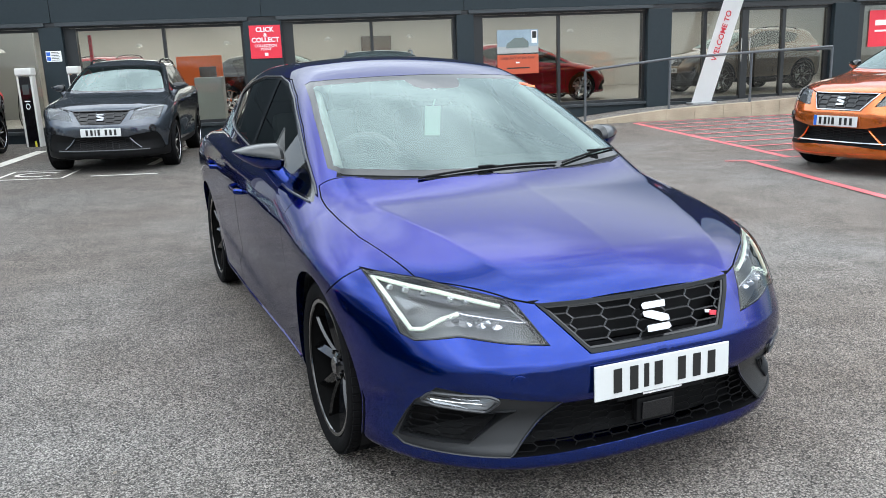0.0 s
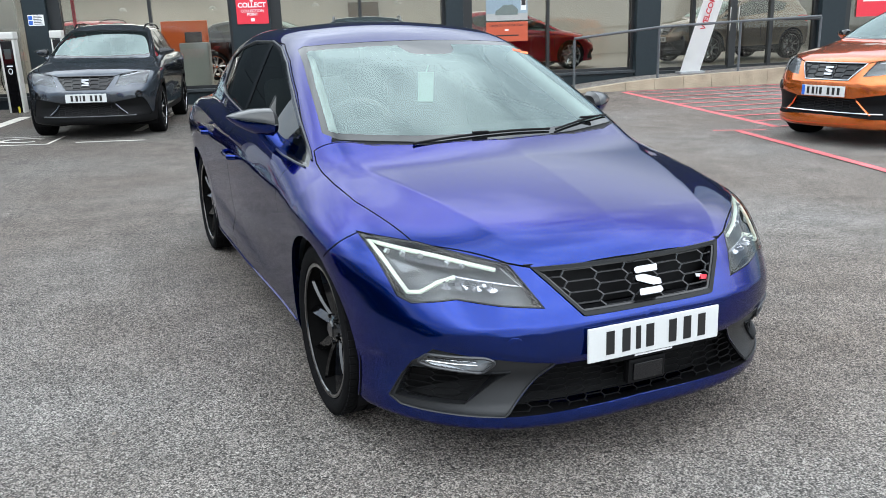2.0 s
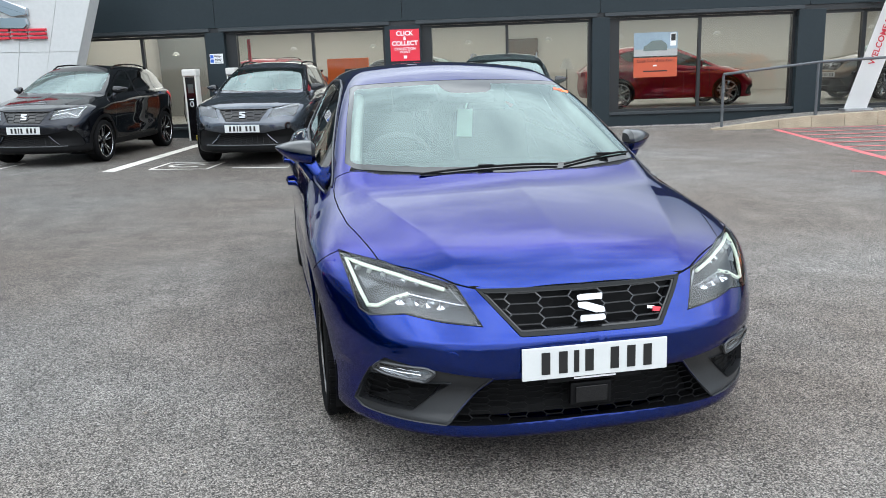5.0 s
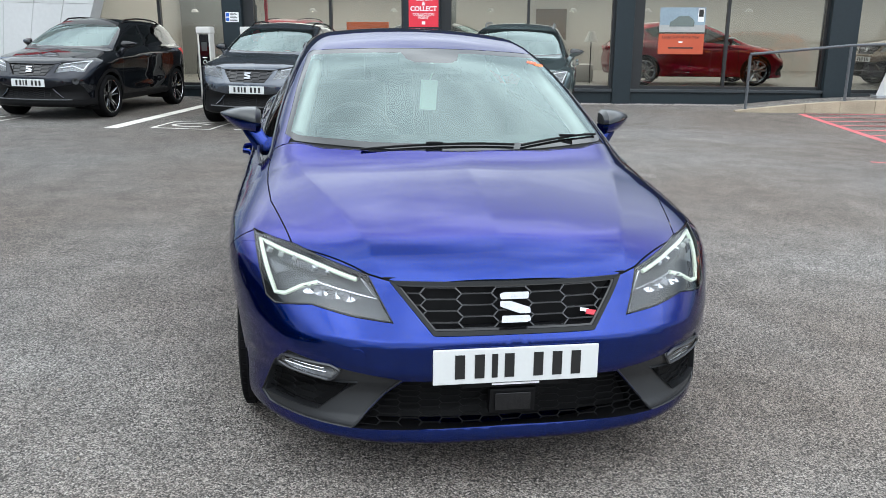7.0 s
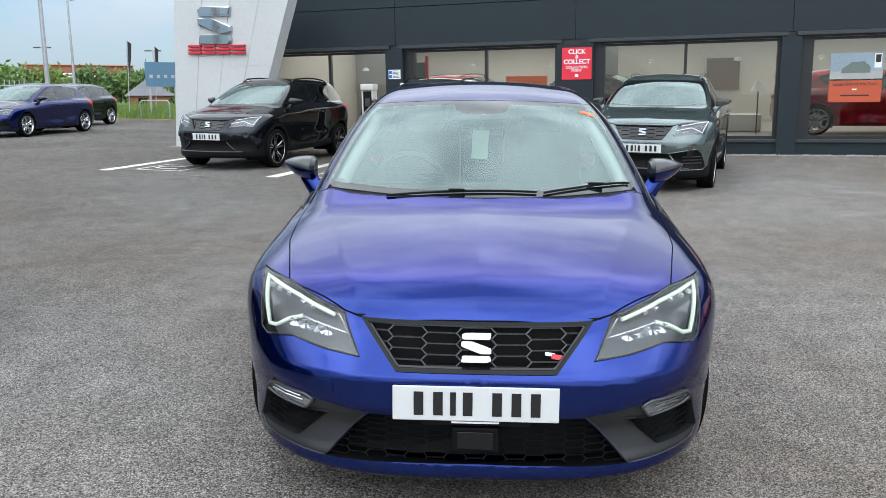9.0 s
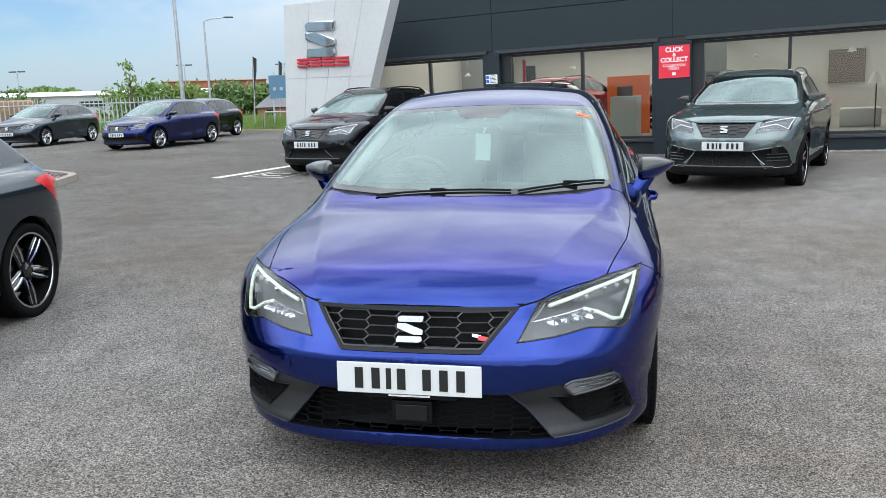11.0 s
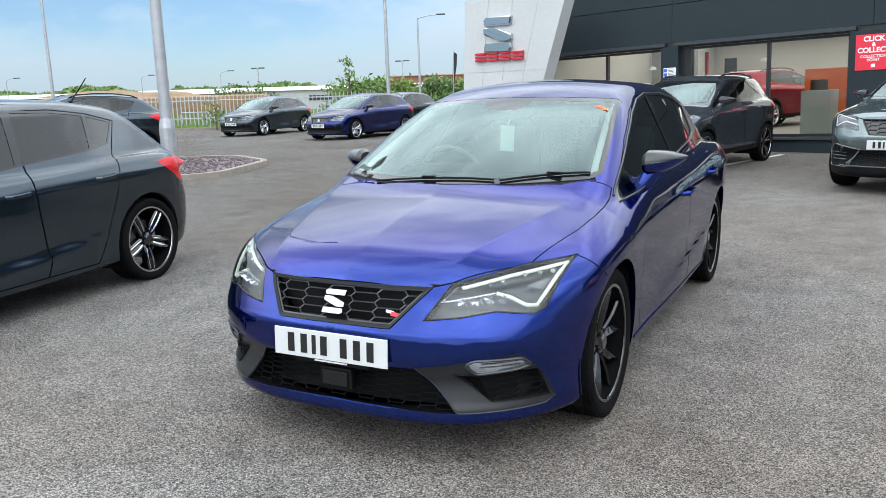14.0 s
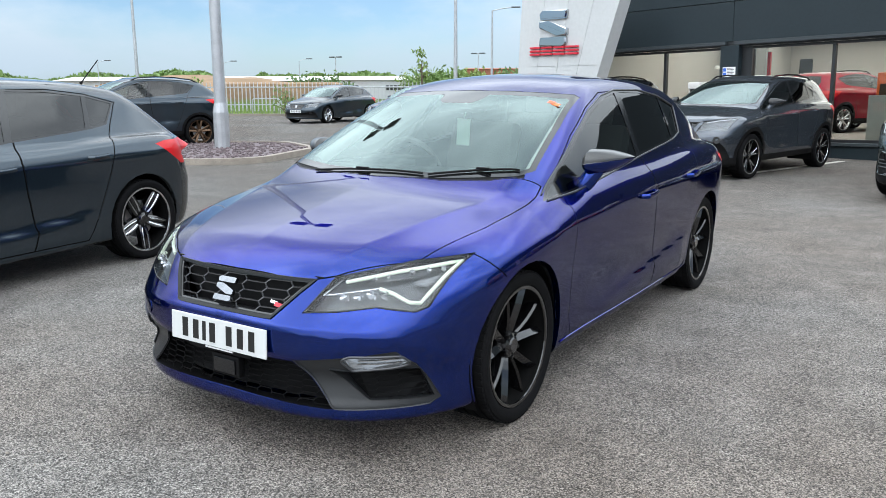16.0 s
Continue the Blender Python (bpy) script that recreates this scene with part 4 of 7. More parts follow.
# cladding boards of the fascia in two rows, with open joints
JOINTS = [END_L, -2.0, 1.95, 6.06, 10.3, 14.75, 19.2, 23.6, END_R]
for a, b in zip(JOINTS, JOINTS[1:]):
    part("fascia_panel", fbox(a + 0.004, b - 0.004, 0.0, 0.06, 2.325, 3.118, bevel=0.004), CLADDING, front_wall)
    part("fascia_panel", fbox(a + 0.004, b - 0.004, 0.0, 0.06, 3.132, ROOF_Z, bevel=0.004), CLADDING, front_wall)
part("backing", fbox(END_L + 0.01, END_R - 0.01, 0.062, 0.3, 2.24, ROOF_Z - 0.02), FRAME_DARK, front_wall)
part("lintel", fbox(END_L, END_R, 0.02, 0.061, 2.21, 2.323), FRAME_DARK, front_wall)

BAYS = [(-5.75, -2.22, (-3.65,)), (-1.82, 1.58, (0.03,)), (2.33, 5.88, (4.13,)), (6.24, 10.06, (8.12,)), (15.06, 19.0, (17.0,)), (19.5, 23.4, (21.4,))]
for i, (a, b, mull) in enumerate(BAYS, 1):
    w = in_front(new("window_%d" % i))
    tagged(w, "full-height showroom window with dark aluminium frame", "window", kind="structure")
    part("flashing", fbox(a - 0.1, b + 0.1, -0.085, 0.0, 2.245, 2.318, bevel=0.006), CLADDING_TRIM, w)
    jw = 0.22
    part("jamb", fbox(a, a + jw, 0.08, 0.25, 0.29, 2.21), FRAME_DARK, w)
    part("jamb", fbox(b - 0.06, b, 0.08, 0.25, 0.29, 2.21), FRAME_DARK, w)
    part("window_frame", fbox(a + jw, b - 0.06, 0.10, 0.18, 2.16, 2.21, bevel=0.003), FRAME_DARK, w)
    part("window_frame", fbox(a + jw, b - 0.06, 0.10, 0.18, 0.29, 0.35, bevel=0.003), FRAME_DARK, w)
    edges = [a + jw, *mull, b - 0.06]
    for m in mull:
        part("mullion", fbox(m - 0.03, m + 0.03, 0.09, 0.19, 0.35, 2.16, bevel=0.004), FRAME_DARK, w)
    for k, (p, q) in enumerate(zip(edges, edges[1:])):
        ob = part("pane", fbox(p + (0.03 if k else 0), q - (0.03 if k < len(mull) else 0), 0.135, 0.143, 0.35, 2.16), SHOP_GLASS, w)
        ob.visible_shadow = False

entrance = in_front(new("door_1"))
tagged(entrance, "glazed double entrance door in dark aluminium frame", "door", kind="structure")
for m in (10.62, 11.45, 12.36, 12.44, 13.33, 14.42):
    part("door_post", fbox(m - 0.04, m + 0.04, 0.08, 0.2, 0.24, 2.21, bevel=0.004), FRAME_DARK, entrance)
part("door_head", fbox(10.6, 14.46, 0.08, 0.2, 2.15, 2.21), FRAME_DARK, entrance)
part("threshold", fbox(10.6, 14.46, 0.0, 0.3, -0.1, 0.235), CLADDING_TRIM, entrance)
for p, q in ((10.66, 11.41), (11.49, 12.32), (12.48, 13.29), (13.37, 14.38)):
    ob = part("pane", fbox(p, q, 0.135, 0.143, 0.30, 2.15), SHOP_GLASS, entrance)
    ob.visible_shadow = False
    part("door_rail", fbox(p, q, 0.11, 0.17, 0.24, 0.30), FRAME_DARK, entrance)
for m in (12.30, 12.50):
    part("door_handle", tube([(m, 0.04, 1.05), (m, 0.04, 1.55)], 0.014), CHROME, entrance)


def setting(name, bm, material, label, category):
    return tagged(in_front(part(name, bm, material)), label, category, kind="structure")


setting("wall_end", fbox(END_L, END_L + 0.25, 0.31, DEEP, -0.5, ROOF_Z), CLADDING, "dark slate-grey clad end wall", "wall")
setting("wall_far_end", fbox(END_R - 0.25, END_R, 0.31, DEEP, -0.5, ROOF_Z), CLADDING, "dark slate-grey clad end wall", "wall")
setting("lining_end", fbox(END_L + 0.254, END_L + 0.28, 0.32, DEEP - 0.27, 0.241, 2.895), ROOM_WALL, "pale plastered inner face of the end wall", "wall")
setting("wall_back", fbox(END_L + 0.26, END_R - 0.26, DEEP - 0.25, DEEP - 0.01, -0.5, ROOF_Z), ROOM_WALL, "plain pale showroom back wall", "wall")
setting("roof", fbox(END_L, END_R, 0.31, DEEP, ROOF_Z + 0.002, ROOF_Z + 0.15), CLADDING_TRIM, "flat dark showroom roof", "roof")
setting("ceiling", fbox(END_L + 0.26, END_R - 0.26, 0.32, DEEP - 0.26, 2.9, 3.0), ROOM_CEILING, "pale suspended showroom ceiling", "ceiling")
setting("floor", fbox(END_L + 0.26, END_R - 0.26, 0.31, DEEP - 0.26, 0.05, 0.24), ROOM_FLOOR, "smooth grey tiled showroom floor", "floor")

# ramp with stone retaining wall, and its tubular handrail
ramp = in_front(new("ramp"))
tagged(ramp, "sloping entrance ramp with sandstone block edge", "ramp", kind="structure")
RAMP_Z = curve((8.0, -0.02), (8.6, 0.05), (10.0, 0.17), (11.75, 0.23), (13.2, 0.28), (24.0, 0.28))
bm = bmesh.new()
rows = [[bm.verts.new((s, d, z)) for d, z in ((-1.3, float(RAMP_Z(s)) - 0.02), (-0.075, float(RAMP_Z(s)) - 0.02), (-0.075, -0.4), (-1.3, -0.4))] for s in np.linspace(8.0, 15.0, 15)]
for a, b in zip(rows, rows[1:]):
    for k in range(4):
        bm.faces.new((a[k], a[(k + 1) % 4], b[(k + 1) % 4], b[k]))
bm.faces.new(rows[0]), bm.faces.new(rows[-1])
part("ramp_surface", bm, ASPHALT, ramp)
block_s = [8.0 + i * 0.62 for i in range(13)]
for a, b in zip(block_s, block_s[1:]):
    bm = bmesh.new()
    za, zb = float(RAMP_Z(a)) + 0.02, float(RAMP_Z(b)) + 0.02
    vs = [bm.verts.new(p) for p in ((a + 0.004, -1.5, -0.3), (b - 0.004, -1.5, -0.3), (b - 0.004, -1.5, zb), (a + 0.004, -1.5, za), (a + 0.004, -1.3, -0.3), (b - 0.004, -1.3, -0.3), (b - 0.004, -1.3, zb), (a + 0.004, -1.3, za))]
    for f in ((0, 1, 2, 3), (7, 6, 5, 4), (3, 2, 6, 7), (0, 4, 5, 1), (0, 3, 7, 4), (1, 5, 6, 2)):
        bm.faces.new([vs[k] for k in f])
    part("stone_block", bm, STONE, ramp)

rail = in_front(new("handrail"))
tagged(rail, "grey tubular steel handrail along the ramp", "railing")
tops = []
for s in (8.2, 9.98, 11.75, 13.55):
    z = max(0.0, float(RAMP_Z(s)))
    part("post", tube([(s, -1.36, z - 0.02), (s, -1.36, z + 1.0)], 0.026, 12), RAIL_GREY, rail)
    tops.append((s, -1.36, z + 1.02))
part("top_rail", tube(tops, 0.026, 12), RAIL_GREY, rail)
part("return_rail", tube([(13.55, -1.36, 1.25), (13.55, -0.7, 1.25), (13.55, -0.1, 1.25)], 0.024, 12), RAIL_GREY, rail)

# ---------------------------------------------------------------- leaning sign slab
totem = new("sign_totem")
tagged(totem, "tall leaning pale grey panelled sign slab with red lettering shapes", "sign")
TOT = Matrix.Translation((0, 13.55, 0)) @ Matrix.Rotation(radians(-14.57), 4, "Z")
totem.matrix_basis = TOT


def tot_l(z):
    return -7.17 + 0.055 * z


def tot_r(z):
    return -5.28 + 0.335 * z


def slab(bm, z0, z1, u0, u1, d0, d1, gap=0.004):
    """A piece of the slab between two heights and two shares of its width."""
    q = []
    for z in (z0 + gap, z1 - gap):
        l, r = tot_l(z), tot_r(z)
        q.append([(l + (r - l) * u0 + gap, z), (l + (r - l) * u1 - gap, z)])
    poly = [q[0][0], q[0][1], q[1][1], q[1][0]]
    return add_prism(bm, poly, lambda a, b: (a, d0, b), d1 - d0, (0, 1, 0))


for z0, z1 in ((0.05, 1.82), (1.82, 3.48)):
    for k in range(4):
        part("panel", slab(bmesh.new(), z0, z1, k / 4, (k + 1) / 4, 0.0, 0.03), TOTEM_GREY, totem)
part("core", slab(bmesh.new(), 0.0, 3.47, 0.004, 0.996, 0.031, 0.40, 0), TOTEM_GREY, totem)
part("base", fbox(-7.3, -5.2, -0.1, 0.5, -0.05, 0.06, bevel=0.01), KERB_STONE, totem)


# ---------------------------------------------------------------- the blue hatchback
HERO_BLUE = paint("deep_blue_paint", (0.0003, 0.020, 0.185), metal=0.97, rough=0.20, flake=0.0, coat_ior=1.42, edge=(0.001, 0.036, 0.29))
hero_spec = hatch_spec()
hero = new("hatchback")
tagged(hero, "metallic deep blue five-door hatchback with gloss black wheels", "car")
sk = Skin(hero_spec, 1.0)

LAMP = [(0.800, 0.753), (0.660, 0.741), (0.440, 0.689), (0.376, 0.573), (0.500, 0.583), (0.615, 0.600), (0.728, 0.581), (0.757, 0.596)]
GRILLE = [(-0.372, 0.678), (-0.252, 0.543), (0.252, 0.543), (0.372, 0.678)]
POD = [(0.345, 0.397), (0.540, 0.426), (0.690, 0.446), (0.735, 0.392), (0.784, 0.248), (0.760, 0.226), (0.500, 0.224)]
FOG = [(0.530, 0.416), (0.560, 0.431), (0.705, 0.427), (0.724, 0.396), (0.690, 0.384), (0.560, 0.374)]
INSET = [(0.480, 0.374), (0.560, 0.366), (0.690, 0.377), (0.738, 0.372), (0.770, 0.256), (0.605, 0.262)]
MOUTH = [(-0.344, 0.392), (0.344, 0.392), (0.499, 0.226), (0.25, 0.234), (0, 0.236), (-0.25, 0.234), (-0.499, 0.226)]
BONNET = [(0.748, 1.200), (0.763, 1.12), (0.768, 1.03), (0.764, 0.88), (0.748, 0.70), (0.668, 0.357), (0.440, 0.168), (0.40, 0.146), (0.36, 0.128), (0.30, 0.114), (0.2, 0.104), (0, 0.098)]
BONNET = BONNET + [(-a, b) for a, b in BONNET[-2::-1]] + [(-0.69, 1.150), (-0.55, 1.055), (-0.35, 0.992), (0, 0.957), (0.35, 0.992), (0.55, 1.055), (0.69, 1.150)]
COWL = [(0.688, 1.154), (0.55, 1.059), (0.35, 0.996), (0, 0.961), (-0.35, 0.996), (-0.55, 1.059), (-0.688, 1.154), (-0.67, 1.20), (-0.3, 1.08), (0.3, 1.08), (0.67, 1.20)]
SCREEN = [(0, 0.962), (0.35, 0.966), (0.66, 0.980), (0.70, 0.997), (0.645, 1.18), (0.592, 1.312), (0.565, 1.327), (0.45, 1.336), (0.25, 1.345), (0, 1.349)]
SCREEN = SCREEN + [(-a, b) for a, b in SCREEN[-2:0:-1]]
WIN_F = [(1.17, 0.888), (1.30, 0.950), (1.45, 1.018), (1.68, 1.124), (1.95, 1.234), (2.20, 1.302), (2.40, 1.332), (2.30, 1.0), (1.8, 0.945), (1.4, 0.905)]
WIN_R = [(2.48, 1.336), (2.80, 1.330), (3.12, 1.296), (3.02, 1.06), (2.36, 1.005)]
PILLAR_B = [(2.38, 1.352), (2.50, 1.352), (2.37, 0.992), (2.29, 0.986)]
PILLAR_C = [(3.10, 1.312), (3.18, 1.302), (3.09, 1.052), (3.0, 1.046)]
WIN_Q = [(3.16, 1.290), (3.40, 1.235), (3.24, 1.09), (3.07, 1.065)]
DOOR_F = [(1.26, 0.905), (1.285, 0.835), (1.255, 0.576), (1.265, 0.34), (1.30, 0.245), (2.38, 0.245), (2.42, 0.36), (2.36, 0.62), (2.335, 0.833), (2.36, 0.985), (2.45, 1.345), (2.18, 1.335), (1.92, 1.262), (1.62, 1.135), (1.35, 0.99)]
DOOR_R = [(2.385, 0.245), (2.425, 0.36), (2.365, 0.62), (2.34, 0.833), (2.365, 0.985), (2.455, 1.348), (2.82, 1.350), (3.16, 1.312), (3.44, 1.245), (3.28, 1.07), (3.19, 0.95), (3.14, 0.84), (3.10, 0.70), (3.03, 0.55), (2.97, 0.42), (2.90, 0.30), (2.86, 0.245)]


def flank(c):
    return abs(c.x) > 0.5


def nose(c):
    return c.y < 0.75


def over(c):
    return c.z > 0.55


def arch_ring(y, z, r, n=30):
    return [(y + r * math.cos(2 * math.pi * k / n), z + r * math.sin(2 * math.pi * k / n)) for k in range(n)]


for e in (-1, 0, 1):
    sk.fold([(e * float(crease_x(y)), y) for y in (0.16, 0.3, 0.45, 0.6, 0.75, 0.9, 1.05, 1.12)], lambda c: over(c) and c.y < 1.15)
sk.panel(BONNET, (0, 1), over, "bonnet")
sk.cut(COWL, (0, 1), over, "cowl")
sk.cut(SCREEN, (0, 2), lambda c: 0.85 < c.y < 2.15 and c.z > 0.95, "frit")
sk.cut(grown(SCREEN, -0.020), (0, 2), lambda c: 0.85 < c.y < 2.15 and c.z > 0.95, "screen")
sk.cut([(-0.15, 1.336), (0.15, 1.336), (0.125, 1.300), (0.09, 1.285), (-0.09, 1.285), (-0.125, 1.300)], (0, 2), lambda c: 0.85 < c.y < 2.15 and c.z > 0.95, "frit")
sk.panel(DOOR_R, (1, 2), flank, "door_rear")
sk.panel(DOOR_F, (1, 2), flank, "door_front")
for win, tagname in ((WIN_F, "glass_front"), (WIN_R, "glass_rear"), (WIN_Q, "glass_quarter")):
    sk.cut(grown(win, 0.016), (1, 2), flank, "trim")
for post in (PILLAR_B, PILLAR_C):
    sk.cut(post, (1, 2), flank, "trim")
for win, tagname in ((WIN_F, "glass_front"), (WIN_R, "glass_rear"), (WIN_Q, "glass_quarter")):
    sk.cut(win, (1, 2), flank, tagname)
for sgn in (1, -1):
    side_poly = (lambda p: p) if sgn > 0 else mirrored
    sk.cut(grown(side_poly(LAMP), 0.003), (0, 2), nose, "gap")
    sk.cut(side_poly(LAMP), (0, 2), nose, "lamp")
    sk.cut(side_poly(POD), (0, 2), nose, "pod")
    sk.cut(side_poly(INSET), (0, 2), nose, "void")
    sk.cut(side_poly(FOG), (0, 2), nose, "void")
    # seam between bumper and wing
    seam = [(0.53, 0.752), (0.575, 0.70), (0.625, 0.655), (0.629, 0.659), (0.579, 0.704), (0.534, 0.756)]
sk.cut(seam, (1, 2), flank, "gap")
sk.cut(GRILLE, (0, 2), nose, "void")
sk.cut(MOUTH, (0, 2), nose, "void")
for hy in (hero_spec["hub_f"], hero_spec["hub_r"]):
    sk.cut(arch_ring(hy, hero_spec["hub_z"] + 0.012, hero_spec["arch"]), (1, 2), lambda c: abs(c.x) > 0.45 and c.z < 0.8, "void")
tail_lamp = [(3.70, 0.905), (4.20, 0.94), (4.24, 0.77), (3.92, 0.79)]
sk.cut(tail_lamp, (1, 2), lambda c: c.y > 3.7 and abs(c.x) > 0.4, "tail")
rear_glass = [(0.0, 1.06), (0.5, 1.06), (0.55, 1.10), (0.48, 1.30), (0.0, 1.32), (-0.48, 1.30), (-0.55, 1.10), (-0.5, 1.06)]
sk.cut(rear_glass, (0, 2), lambda c: c.y > 3.4 and c.z > 1.0, "glass_back")
sk.ready()
body = sk.take("body", "body", HERO_BLUE, hero)
sk.take("gap", "panel_gap", RUBBER, hero, "dark shut lines between the panels", shift=-0.004)
sk.take("bonnet", "bonnet", HERO_BLUE, hero, "creased blue bonnet")
sk.take("cowl", "cowl_panel", BLACK_PLASTIC, hero, "black plastic panel under the windscreen", shift=-0.004)
sk.take("frit", "windscreen_surround", FRIT, hero, shift=-0.001)
pane = sk.take("screen", "windscreen", WIND_GLASS, hero, "clear reflective windscreen", shift=-0.001)
pane.visible_shadow = False
back = sk.take("glass_back", "rear_window", SIDE_GLASS, hero)
back.visible_shadow = False
sk.take(("body", "door_front", "door_rear"), "lining", CABIN_DARK, hero, "dark cabin lining", where=lambda c: 1.15 < c.y < 4.0 and 0.35 < c.z, shift=-0.022)
for sgn in (1, -1):
    on = (lambda c: c.x > 0) if sgn > 0 else (lambda c: c.x < 0)
    for name, glasses, hy, hz in (("door_front", (("glass_front", SIDE_GLASS),), 2.19, 0.80), ("door_rear", (("glass_rear", DARK_GLASS), ("glass_quarter", DARK_GLASS)), 2.99, 0.838)):
        d = sk.take(name, "door", HERO_BLUE, hero, "", on)
        for g, gm in glasses:
            ob = sk.take(g, "door_glass", gm, d, "", on, shift=-0.003)
            ob.visible_shadow = False
        handle(d, sk, hy, hz, sgn, HERO_BLUE)
    sk.take("trim", "window_trim", BLACK_GLOSS, hero, "gloss black window surround", on)
    line = [(1.16, 0.878), (1.4, 0.893), (1.8, 0.933), (2.34, 0.988), (3.03, 1.045), (3.24, 1.075), (3.42, 1.24), (3.14, 1.308), (2.82, 1.345), (2.42, 1.347), (2.18, 1.318), (1.93, 1.249), (1.66, 1.137), (1.44, 1.032), (1.29, 0.964), (1.165, 0.902)]
    rim_round(sk, line, 0.0045, SATIN_GREY, hero, "window_bead", False, sgn, 0.003, 1.0, False, 0.06)
    sk.take("tail", "tail_lamp", TAIL_RED, hero, "", on)

# wheels, wells and arches
for sgn in (1, -1):
    for hy in (hero_spec["hub_f"], hero_spec["hub_r"]):
        wheel(hero, (sgn * hero_spec["track"], hy, hero_spec["hub_z"]), sgn, 0.318, 0.250, 0.225, 5, (0.10, 0.29), BLACK_ALLOY, tread=True, blade=0.68)
        bm = bmesh.new()
        rw = hero_spec["arch"] + 0.012
        add_lathe(bm, [(sgn * 0.45, 0.02), (sgn * 0.45, rw), (sgn * 0.84, rw)], "x", 40, at=(0, hy, hero_spec["hub_z"] + 0.012))
        bmesh.ops.delete(bm, geom=[f for f in bm.faces if len(f.verts) > 8 and abs(f.calc_center_median().x) > 0.8], context="FACES")
        bmesh.ops.bisect_plane(bm, geom=bm.verts[:] + bm.edges[:] + bm.faces[:], plane_co=(0, 0, 0.14), plane_no=(0, 0, -1), clear_outer=True)
        part("wheel_well", bm, BLACK_PLASTIC, hero, "black wheel arch liner", smooth=True)
        ring = [p for p in arch_ring(hy, hero_spec["hub_z"] + 0.012, hero_spec["arch"], 60) if p[1] > 0.19]
        i0 = max(range(len(ring)), key=lambda i: math.dist(ring[i], ring[i - 1]))
        ring = ring[i0:] + ring[:i0]
        p = sk.side_x(ring, sgn)
        part("arch_lip", add_strip(bmesh.new(), p + sk.normal(p) * 0.0, p - np.array((sgn * 0.03, 0, 0)), False), HERO_BLUE, hero, smooth=True)

GRILLE_GREY = mat("grille_grey", (0.040, 0.041, 0.043), rough=0.25, var=0.05, coat=0.4)
LAMP_WHITE = mat("lamp_white", (0.42, 0.43, 0.44), rough=0.2, metal=0.5, var=0.04)
FRAME_GREY = mat("frame_grey", (0.011, 0.012, 0.013), rough=0.38, spec=0.18, metal=0.0, var=0.05)
MIRROR_CAP = mat("mirror_cap", (0.016, 0.0165, 0.017), rough=0.3, var=0.03, coat=0.5)
# front: grille
part("grille_backing", add_prism(bmesh.new(), grown(GRILLE, 0.01), lambda a, b: (a, 0.10 + 0.25 * a * a, b), 0.02, (0, 1, 0)), BLACK_PLASTIC, hero)
g = part("grille", lattice(sk, grown(GRILLE, -0.008), 0.064, 0.047, 0.0305, 0.0031, 0.012, (0.0, 0.006)), GRILLE_GREY, hero, "black honeycomb radiator grille")


def frame_band(sk, outer, inner, n, lift_o, lift_i, depth):
    """A raised frame between two outlines."""

    def even(poly):
        d = [0.0]
        for i in range(len(poly)):
            d.append(d[-1] + math.dist(poly[i], poly[(i + 1) % len(poly)]))
        out = []
        for k in range(n):
            t = d[-1] * k / n
            i = max(j for j in range(len(poly)) if d[j] <= t)
            u = (t - d[i]) / max(d[i + 1] - d[i], 1e-9)
            p, q = poly[i], poly[(i + 1) % len(poly)]
            out.append((p[0] + (q[0] - p[0]) * u, p[1] + (q[1] - p[1]) * u))
        return out

    po, pi = sk.front_y(even(outer)), sk.front_y(even(inner))
    y = np.array((0, 1.0, 0))
    bm = bmesh.new()
    add_strip(bm, po + y * 0.004, po - y * lift_o)
    add_strip(bm, po - y * lift_o, pi - y * lift_i)
    add_strip(bm, pi - y * lift_i, pi + y * depth)
    bmesh.ops.remove_doubles(bm, verts=bm.verts, dist=1e-5)
    return bm


part("grille_frame", frame_band(sk, grown(GRILLE, 0.002), grown(GRILLE, -0.008), 160, 0.006, 0.001, 0.03), FRAME_GREY, g, "satin grey grille surround")
part("grille_edge", frame_band(sk, grown(GRILLE, -0.0085), grown(GRILLE, -0.013), 160, -0.003, -0.006, 0.04), BLACK_GLOSS, g)
badge(hero, (0.0, 0.036, 0.612), 0.094, radians(-28))
fr = part("trim_badge", box((0.0, 0, 0.004), (0.03, 0.006, 0.011), Matrix.Rotation(radians(12), 3, "Y")), CHROME, hero, "small silver and red trim badge")
add = box((0.022, -0.001, -0.006), (0.034, 0.006, 0.016), Matrix.Rotation(radians(12), 3, "Y"))
part("badge_bar", add, LETTER_RED, fr)
fr.matrix_basis = Matrix.Translation((0.232, 0.052, 0.587)) @ Matrix.Rotation(radians(12), 4, "Z") @ Matrix.Rotation(radians(-28), 4, "X")
number_plate(hero, (0.0, -0.022, 0.450), tilt=radians(-3))
part("plate_holder", box((0, -0.008, 0.386), (0.34, 0.02, 0.022), None, 0.003), BLACK_PLASTIC, hero)
part("holder_strip", box((0, -0.0195, 0.3865), (0.15, 0.002, 0.006)), SIGN_WHITE, hero, "narrow pale strip of unreadable print")

